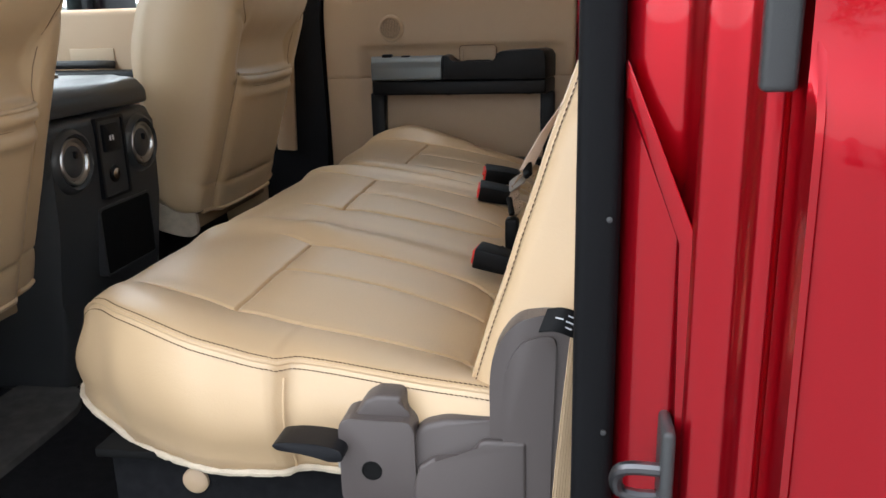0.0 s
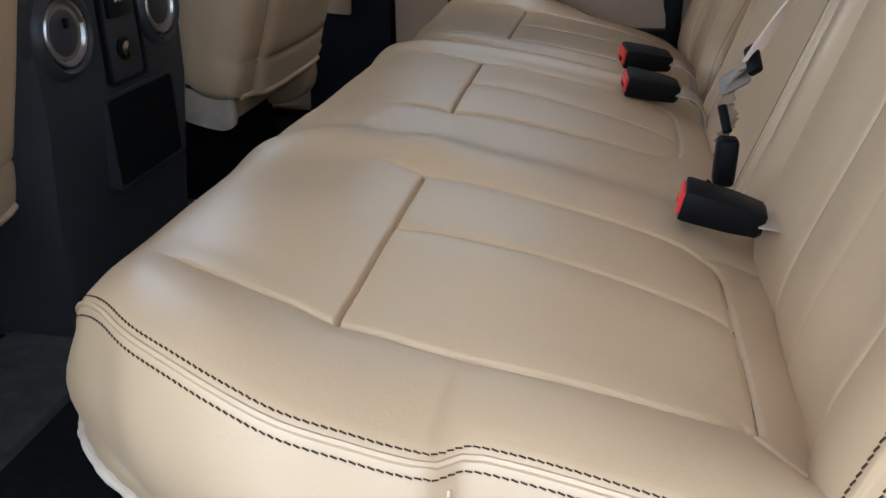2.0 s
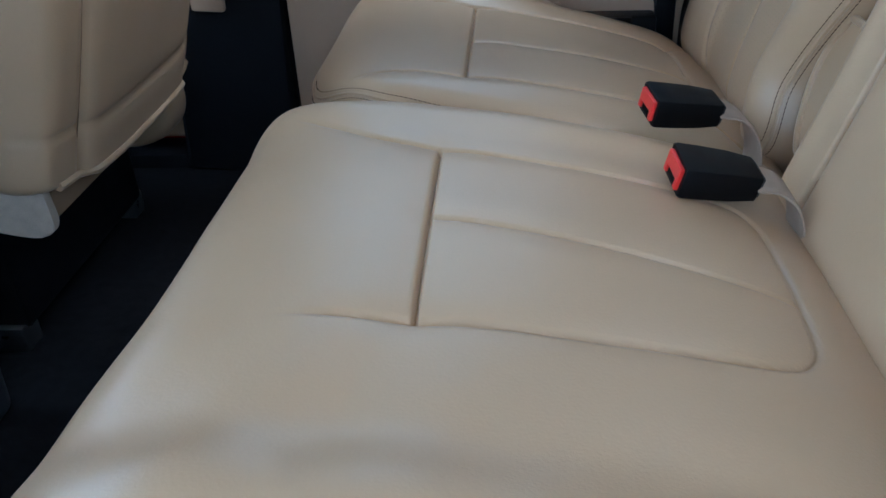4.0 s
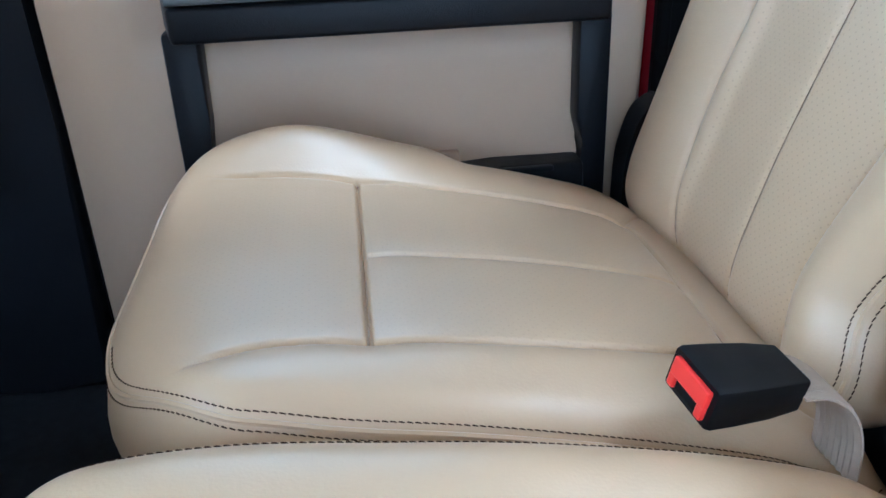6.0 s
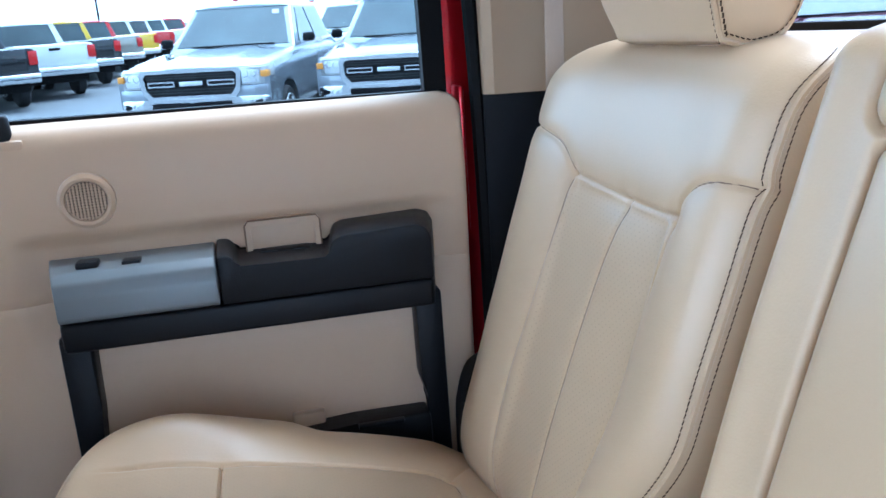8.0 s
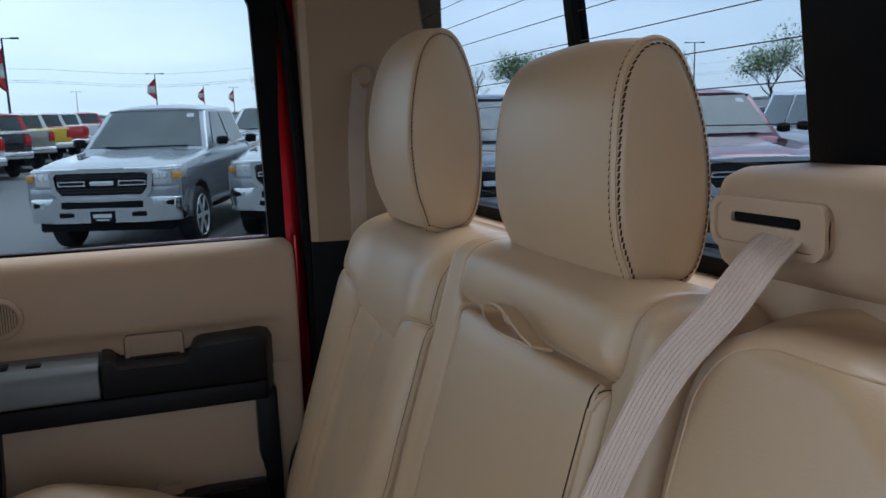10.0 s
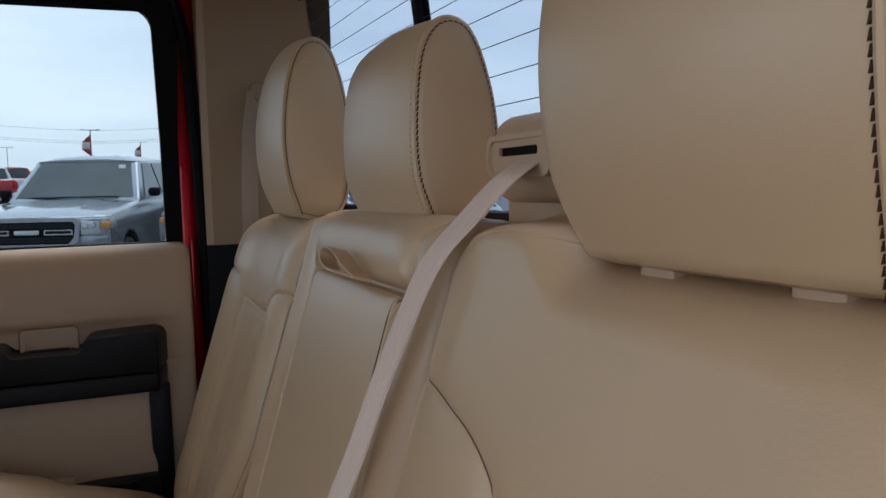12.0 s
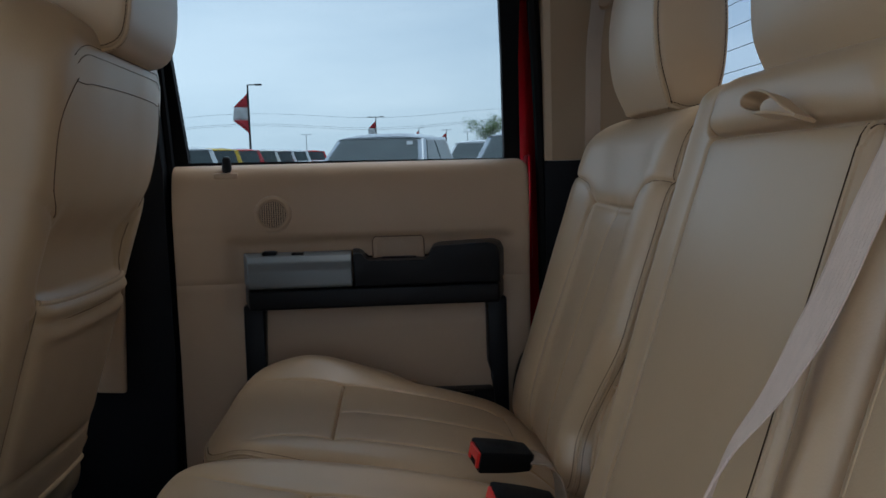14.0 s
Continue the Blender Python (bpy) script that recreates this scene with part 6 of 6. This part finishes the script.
            for yy, rr in ((0.70, 0.048), (0.80, 0.042)):
                put("reflector", lathe([(rr, 0.0), (rr, 0.02), (rr - 0.008, 0.024), (rr - 0.016, 0.012), (0.0, 0.006)], pose(0.925 - (0.012 if yy > 0.75 else 0), s * yy, 1.035, 0, 90, 0), 18), chrome, hl)
            put("lamp_bezel", boxes((0.70, 0.935, min(s * 0.62, s * 0.90), max(s * 0.62, s * 0.90), 1.098, 1.115), bevel=0.005), chrome, hl)
            fr_ = put("fog_recess", boxes((0.84, 0.945, min(s * 0.66, s * 0.90), max(s * 0.66, s * 0.90), 0.645, 0.725), bevel=0.025, seg=3), grille_black)
            fr_.data.transform(Matrix.Translation((0.014, 0, 0)))
            put("fog_lamp", lathe([(0.0, 0.01), (0.026, 0.012), (0.030, 0.02), (0.034, 0.012), (0.034, 0.0)], pose(0.955, s * 0.76, 0.685, 0, 90, 0), 16), lamp_glass, fr_)
        put("tail_light", boxes((-4.93, -4.80, min(s * 0.80, s * 0.99), max(s * 0.80, s * 0.99), 0.98, 1.28), bevel=0.02), tail_red)
        for ax in (0.0, -3.62):
            wm = pose(ax, s * 0.865, 0.40, 90 * s * -1, 0, 0)
            w = put("wheel", lathe([(0.25, -0.11), (0.36, -0.12), (0.395, -0.09), (0.40, 0.0), (0.395, 0.09), (0.36, 0.12), (0.25, 0.11)], wm, 28), tyre_rubber)
            put("rim", lathe([(0.0, 0.125), (0.05, 0.12), (0.06, 0.02), (0.19, 0.01), (0.255, 0.03), (0.268, 0.10), (0.285, 0.128), (0.292, 0.10), (0.292, -0.1), (0.0, -0.1)], wm, 28), alloy, w)
            sp = bmesh.new()
            for k in range(6):
                b2 = boxes((0.04, 0.272, -0.032, 0.032, 0.07, 0.122), bevel=0.012)
                b2.transform(wm @ Matrix.Rotation(k * math.pi / 3, 4, "Z"))
                me = bpy.data.meshes.new("tmp")
                b2.to_mesh(me)
                b2.free()
                sp.from_mesh(me)
                bpy.data.meshes.remove(me)
            put("spokes", sp, alloy, w)
    if front:
        def grille_line(top, low, z1, z0, r):
            return [(-top + r, z1), (top - r, z1), (top, z1 - r), (low + 0.03, z0 + 0.08), (low - 0.04, z0), (-low + 0.04, z0), (-low - 0.03, z0 + 0.08), (-top, z1 - r)]
        g = put("grille", ring_prism(grille_line(0.66, 0.60, 1.125, 0.762, 0.05), grille_line(0.60, 0.545, 1.082, 0.802, 0.04), "x", 0.80, 0.972), chrome, None, "chrome grille surround")
        put("grille_mesh", boxes((0.80, 0.943, -0.58, 0.58, 0.785, 1.10)), grille_black, g)
        for zz in (0.84, 0.875, 1.02, 1.05):
            put("grille_slat", boxes((0.90, 0.950, -0.57, 0.57, zz - 0.006, zz + 0.006)), charcoal_plastic, g, smooth=False)
        for s in (-1, 1):
            put("grille_bar", ring_prism(round_rect(min(s * 0.21, s * 0.56), max(s * 0.21, s * 0.56), 0.915, 0.985, 0.012), round_rect(min(s * 0.228, s * 0.542), max(s * 0.228, s * 0.542), 0.934, 0.966, 0.008), "x", 0.90, 0.958), chrome, g)
        put("grille_badge", boxes((0.90, 0.960, -0.15, 0.15, 0.922, 0.978), bevel=0.008), alloy, g, "plain bright badge bar")
        put("bonnet_lip", prism([(0.70, -0.975), (0.85, -0.90), (0.925, -0.66), (0.965, -0.30), (0.975, 0), (0.965, 0.30), (0.925, 0.66), (0.85, 0.90), (0.70, 0.975)], "z", 1.112, 1.138, 0.010, 3), chrome)
        put("fascia", prism([(0.80, -0.985), (0.88, -0.95), (0.925, -0.80), (0.935, 0.0), (0.925, 0.80), (0.88, 0.95), (0.80, 0.985), (0.70, 0.985), (0.70, -0.985)], "z", 0.74, 0.895, 0.010), body_mat)
        bp = put("front_bumper", prism([(0.62, -0.99), (0.86, -0.975), (0.945, -0.90), (0.985, -0.62), (1.01, 0), (0.985, 0.62), (0.945, 0.90), (0.86, 0.975), (0.62, 0.99)], "z", 0.45, 0.765, 0.028, 3), chrome, None, "chrome front bumper")
        put("bumper_slot", boxes((0.90, 1.014, -0.52, 0.52, 0.635, 0.725), bevel=0.020), grille_black, bp)
        for s in (-1, 1):
            put("tow_slot", boxes((0.90, 1.004, s * 0.46 - 0.10, s * 0.46 + 0.10, 0.52, 0.59), bevel=0.022), grille_black, bp)
        put("plate", boxes((0.99, 1.022, -0.155, 0.155, 0.45, 0.60), bevel=0.004), grille_black, bp)
        put("plate_bar", boxes((1.022, 1.025, -0.115, 0.115, 0.52, 0.565)), label_white, bp, smooth=False)
        put("plate_bar", boxes((1.022, 1.025, -0.08, 0.08, 0.48, 0.50)), label_white, bp, smooth=False)
        put("air_dam", boxes((0.60, 0.90, -0.86, 0.86, 0.33, 0.50), bevel=0.03), grille_black)
        put("windscreen_sticker", pane([(-1.236, 0.50, 1.730), (-1.236, 0.60, 1.730), (-1.294, 0.585, 1.782), (-1.294, 0.485, 1.782)], 0.016), label_white)
        put("wiper", tube([(-0.76, -0.6, 1.325), (-0.74, 0.1, 1.33), (-0.75, 0.62, 1.33)], 0.012, 6), grille_black)
    put("rear_bumper", boxes((-5.05, -4.86, -0.96, 0.96, 0.60, 0.80), bevel=0.03, seg=3), chrome)
    put("tailgate", boxes((-4.925, -4.86, -0.76, 0.76, 0.84, 1.33), bevel=0.02), body_mat)
    put("tailgate_handle", boxes((-4.94, -4.90, -0.14, 0.14, 1.20, 1.26), bevel=0.01), grille_black)
    hx, hy = heading
    t.matrix_world = EXT @ pose(at[0], at[1], 0, 0, 0, math.degrees(math.atan2(hy, hx))) @ Matrix.Diagonal((1.07, 1.07, 1.07, 1))
    return t


silver = paint("silver_grey_car_paint", (0.36, 0.385, 0.42), 0.6)
maroon = paint("maroon_car_paint", (0.17, 0.03, 0.055))
navy = paint("dark_blue_car_paint", (0.02, 0.03, 0.06))
white_p = paint("white_car_paint", (0.72, 0.73, 0.74), 0.0)
black_p = paint("black_car_paint", (0.02, 0.02, 0.022))
yellow_p = paint("yellow_car_paint", (0.72, 0.46, 0.02), 0.0)
redcar = paint("red_car_paint", (0.50, 0.02, 0.02), 0.1)
tan_p = paint("pale_gold_car_paint", (0.34, 0.32, 0.27), 0.5)

FACE = (-0.31, -0.95)
pickup((-0.76, 12.25), FACE, silver, "silver crew-cab pickup with chrome grille facing the lot lane")
pickup((1.92, 12.25), FACE, silver, "second silver pickup parked beside the first")
pickup((4.6, 12.1), FACE, black_p, "black pickup further along the row")
pickup((3.75, 9.1), FACE, navy, "dark blue pickup with chrome grille bars")
pickup((6.9, 8.4), FACE, maroon, "maroon crew-cab pickup facing the cab's back window")
pickup((9.7, 8.0), FACE, white_p, "white pickup beyond the maroon one")
pickup((2.2, 22.0), FACE, white_p, "white pickup in the row behind")
pickup((4.9, 22.0), FACE, redcar, "red pickup in the row behind")
# Unseen trucks outside the open door, added to block low sky and darken reflections.
NEAR_FACE = (0.25, 0.97)
pickup((-4.6, -17.6), NEAR_FACE, black_p, "unseen black pickup added across the lane to shape light and reflections")
pickup((-0.6, -17.2), NEAR_FACE, maroon, "unseen maroon pickup added across the lane to shape light and reflections")
pickup((4.4, -17.0), NEAR_FACE, silver, "unseen silver pickup added across the lane to shape light and reflections")
AWAY = (-0.5, 0.87)
for (x, y), mat_, cabm, lab in (
    ((-12.0, 35.2), black_p, None, "black pickup seen from its tailgate"),
    ((-10.9, 39.4), white_p, None, "white pickup seen from its tailgate"),
    ((-10.7, 44.6), black_p, yellow_p, "dark pickup with a yellow cab roof"),
    ((-10.4, 50.0), tan_p, redcar, "pale gold pickup with red cab"),
    ((-10.2, 56.0), yellow_p, white_p, "yellow pickup bed seen from behind"),
    ((-9.8, 62.0), redcar, white_p, "red pickup seen from its tailgate"),
    ((-9.4, 69.0), white_p, None, "far white pickup in the row"),
    ((-8.6, 77.0), redcar, None, "far red pickup in the row"),
):
    pickup((-0.18 + 0.72 * (x + 0.18), -0.7 + 0.72 * (y + 0.7)), AWAY, mat_, lab, cabm, front=False)


def far_car(x, y, mat_):
    t = new("car")
    tagged(t, "distant parked car in the lot", "car", "distant cars")
    b = part("body", boxes((-2.2, 2.2, -0.9, 0.9, 0.35, 1.0), bevel=0.12, seg=2), mat_)
    c = part("cabin", hexa(bmesh.new(), [(-1.6, -0.85, 0.98), (1.0, -0.85, 0.98), (1.0, 0.85, 0.98), (-1.6, 0.85, 0.98)], [(-1.1, -0.65, 1.55), (0.4, -0.65, 1.55), (0.4, 0.65, 1.55), (-1.1, 0.65, 1.55)]), car_glass, smooth=False)
    for o in (b, c):
        o.parent = t
    for ax in (-1.35, 1.35):
        for s in (-1, 1):
            w = part("wheel", lathe([(0.0, -0.1), (0.32, -0.1), (0.33, 0.0), (0.32, 0.1), (0.0, 0.1)], pose(ax, s * 0.8, 0.33, 90, 0, 0), 16), tyre_rubber)
            w.parent = t
    t.matrix_world = EXT @ pose(x, y, 0, 0, 0, random.uniform(-20, 20) + 90)


rng = random.Random(8)
for i in range(14):
    far_car(-18 + i * 3.1 + rng.uniform(-0.4, 0.4), 100 + rng.uniform(-3, 3) + i * 2, rng.choice([redcar, white_p, redcar, silver, black_p]))
for i in range(9):
    far_car(44 + i * 3.2, 62 - i * 2.2, rng.choice([white_p, silver, white_p, black_p]))


def light_pole(x, y, h, arms, flag):
    t = new("light_pole")
    tagged(t, "dark lot light pole with a red and white flag" if flag else "dark utility pole with crossarm", "pole", "lot poles")
    m = EXT @ Matrix.Translation((x, y, 0))

    def put(name, bm_, mat, lab=""):
        ob = part(name, bm_, mat, None, lab)
        ob.parent = t
        return ob
    put("shaft", tube([(0, 0, 0), (0, 0, h * 0.5), (0, 0, h)], [0.11, 0.09, 0.07], 10), pole_metal)
    for a in arms:
        put("lamp_arm", boxes((min(0, a), max(0, a), -0.05, 0.05, h - 0.06, h + 0.02), bevel=0.01), pole_metal)
        put("lamp_head", boxes((a - 0.3, a + 0.3, -0.16, 0.16, h - 0.08, h + 0.06), bevel=0.03), pole_metal)
    if flag:
        for i, (z0, z1, w0, w1, mt) in enumerate(((h - 0.7, h - 1.9, 0.05, 1.25, flag_red), (h - 1.9, h - 3.0, 1.25, 1.35, flag_white), (h - 3.0, h - 4.1, 1.35, 0.05, flag_red))):
            b2 = bmesh.new()
            n = 8
            grid_ = [[b2.verts.new((-k / n * (w0 + (w1 - w0) * j / 4), 0.10 * math.sin(k * 0.9 + j), z0 + (z1 - z0) * j / 4)) for k in range(n + 1)] for j in range(5)]
            for u, v in zip(grid_, grid_[1:]):
                for k in range(n):
                    b2.faces.new((u[k], u[k + 1], v[k + 1], v[k]))
            f = put("flag_panel", b2, mt)
            sol = f.modifiers.new("cloth", "SOLIDIFY")
            sol.thickness = 0.02
    t.matrix_world = m
    return t


light_pole(-11.6, 71.0, 7.9, (0.9,), True)
light_pole(-1.2, 138.0, 8.0, (-1.1, 1.1), True)
light_pole(8.8, 200.0, 8.0, (1.0,), True)
light_pole(17.5, 225.0, 8.0, (-0.9, 1.0), True)
light_pole(26.0, 250.0, 8.0, (-0.9, 1.0), False)
light_pole(-24.0, 260.0, 8.5, (-1.2, 1.2), False)
light_pole(66.0, 92.0, 9.0, (-1.2, 1.2), False)
light_pole(52.0, 88.0, 9.0, (-1.2, 1.2), False)

# overhead wires beyond the lot
for i, z in enumerate((9.0, 9.5, 12.0)):
    w = part("overhead_wire", tube([EXT @ Vector((x, 190 + i * 3, z - 1.6 * math.sin((x + 160) / 320 * math.pi * 5) ** 2)) for x in range(-160, 161, 8)], 0.03, 4), wire_black)
    tagged(w, "thin black overhead wire across the sky", "wire", "overhead wires")


def tree(x, y, h, spread, leafy, seed):
    """A tapered trunk with forking limbs; the leafy ones carry clumps of small leaf blades."""
    rg = random.Random(seed)
    t = new("tree")
    tagged(t, "broad tree in early green leaf" if leafy else "bare tree with thin grey branches", "tree", "lot-edge trees")
    bm_ = bmesh.new()
    tips = []

    def limb(p, d, length, r, depth):
        pts = [p]
        q = p
        for k in range(4):
            d = (d + Vector((rg.uniform(-1, 1), rg.uniform(-1, 1), rg.uniform(-0.3, 0.6))) * 0.16).normalized()
            q = q + d * length / 4
            pts.append(q)
        tube(pts, [r * (1 - 0.13 * k) for k in range(5)], 5 if depth else 8, bm_)
        if depth >= 3:
            tips.append(q)
            return
        for k in range(3 if depth else 5):
            a = rg.uniform(0, 6.28)
            nd = (d * 0.6 + Vector((math.cos(a), math.sin(a), rg.uniform(0.1, 0.9))) * (0.55 if depth else 0.75)).normalized()
            limb(pts[rg.choice((2, 3, 4))], nd, length * rg.uniform(0.55, 0.8) * (spread if depth == 0 else 1), r * 0.5, depth + 1)

    limb(Vector((0, 0, 0)), Vector((0, 0, 1)), h * 0.42, h * 0.022, 0)
    trunk = part("trunk", bm_, bark)
    trunk.parent = t
    if leafy:
        bl = bmesh.new()
        for tip in tips:
            for _ in range(70):
                c = tip + Vector((rg.gauss(0, 1), rg.gauss(0, 1), rg.gauss(0, 0.8))) * h * 0.085
                a = Vector((rg.uniform(-1, 1), rg.uniform(-1, 1), rg.uniform(-1, 1))).normalized() * h * 0.016
                b = a.orthogonal().normalized() * h * 0.012
                bl.faces.new([bl.verts.new(c + o) for o in (a, b, -a, -b)])
        crown = part("crown", bl, leaf, smooth=False)
        crown.parent = t
    t.matrix_world = EXT @ Matrix.Translation((x, y, 0))


tree(62.0, 72.0, 8.2, 1.2, True, 1)
tree(66.0, 71.0, 7.2, 1.0, False, 2)
tree(55.0, 78.0, 8.0, 0.9, False, 3)
tree(50.0, 84.0, 7.0, 1.0, False, 4)
tree(38.0, 84.0, 8.0, 1.0, True, 5)
tree(33.0, 86.0, 7.0, 0.9, False, 6)
tree(70.0, 66.0, 7.5, 1.0, False, 7)
tree(24.0, 190.0, 9.0, 1.3, True, 9)
# Two unseen trees on the open door's side, added for the paint's reflections.
tree(9.0, -24.0, 8.5, 1.3, True, 12)
tree(15.0, -26.0, 8.0, 1.2, False, 13)

# the far edge of woods and low buildings, a ragged band
bm = bmesh.new()
rg = random.Random(3)
for k in range(900):
    a = radians(-70 + 360 * k / 900)
    r = rg.uniform(420, 520)
    c = Vector((r * math.sin(a), r * math.cos(a), 0))
    w, h = rg.uniform(3, 9), rg.uniform(0.5, 1.9) * (1.0 + 0.6 * math.sin(k * 0.021) ** 2)
    pts = []
    for j in range(6):
        an = 2 * math.pi * j / 6
        pts.append((c.x + w * math.cos(an) * rg.uniform(0.7, 1.2), c.y + w * math.sin(an) * rg.uniform(0.7, 1.2)))
    lo = [bm.verts.new(EXT @ Vector((p[0], p[1], 0))) for p in pts]
    mid = [bm.verts.new(EXT @ Vector((p[0], p[1], h * rg.uniform(0.5, 0.8)))) for p in pts]
    top = bm.verts.new(EXT @ Vector((c.x, c.y, h)))
    for j in range(6):
        i2 = (j + 1) % 6
        bm.faces.new((lo[j], lo[i2], mid[i2], mid[j]))
        bm.faces.new((mid[j], mid[i2], top))
woods = part("far_woods", bm, scrub, smooth=False)
tagged(woods, "low grey-brown line of woods beyond the lot", "woods", kind="stuff")

# the truck's own load bed behind the back window
bed = thing("load_bed", (1.5, 0, 0.9), "red load bed with black rail behind the cab", "truck bed")
part("bed_floor", boxes((0.46, 2.5, -0.95, 0.95, 0.88, 0.92)), black_plastic, bed)
part("bed_front", boxes((0.46, 0.52, -0.98, 0.98, 0.92, 1.50), bevel=0.015), red_paint, bed)
for s in (-1, 1):
    part("bed_side", boxes((0.52, 2.55, min(s * 0.88, s * 1.0), max(s * 0.88, s * 1.0), 0.80, 1.50), bevel=0.02), red_paint, bed)
part("tailgate", boxes((2.5, 2.56, -0.88, 0.88, 0.90, 1.48), bevel=0.015), red_paint, bed)
part("header_rail", boxes((0.50, 0.56, -0.95, 0.95, 1.50, 1.68), bevel=0.02), black_plastic, bed, "black rail across the bed front")
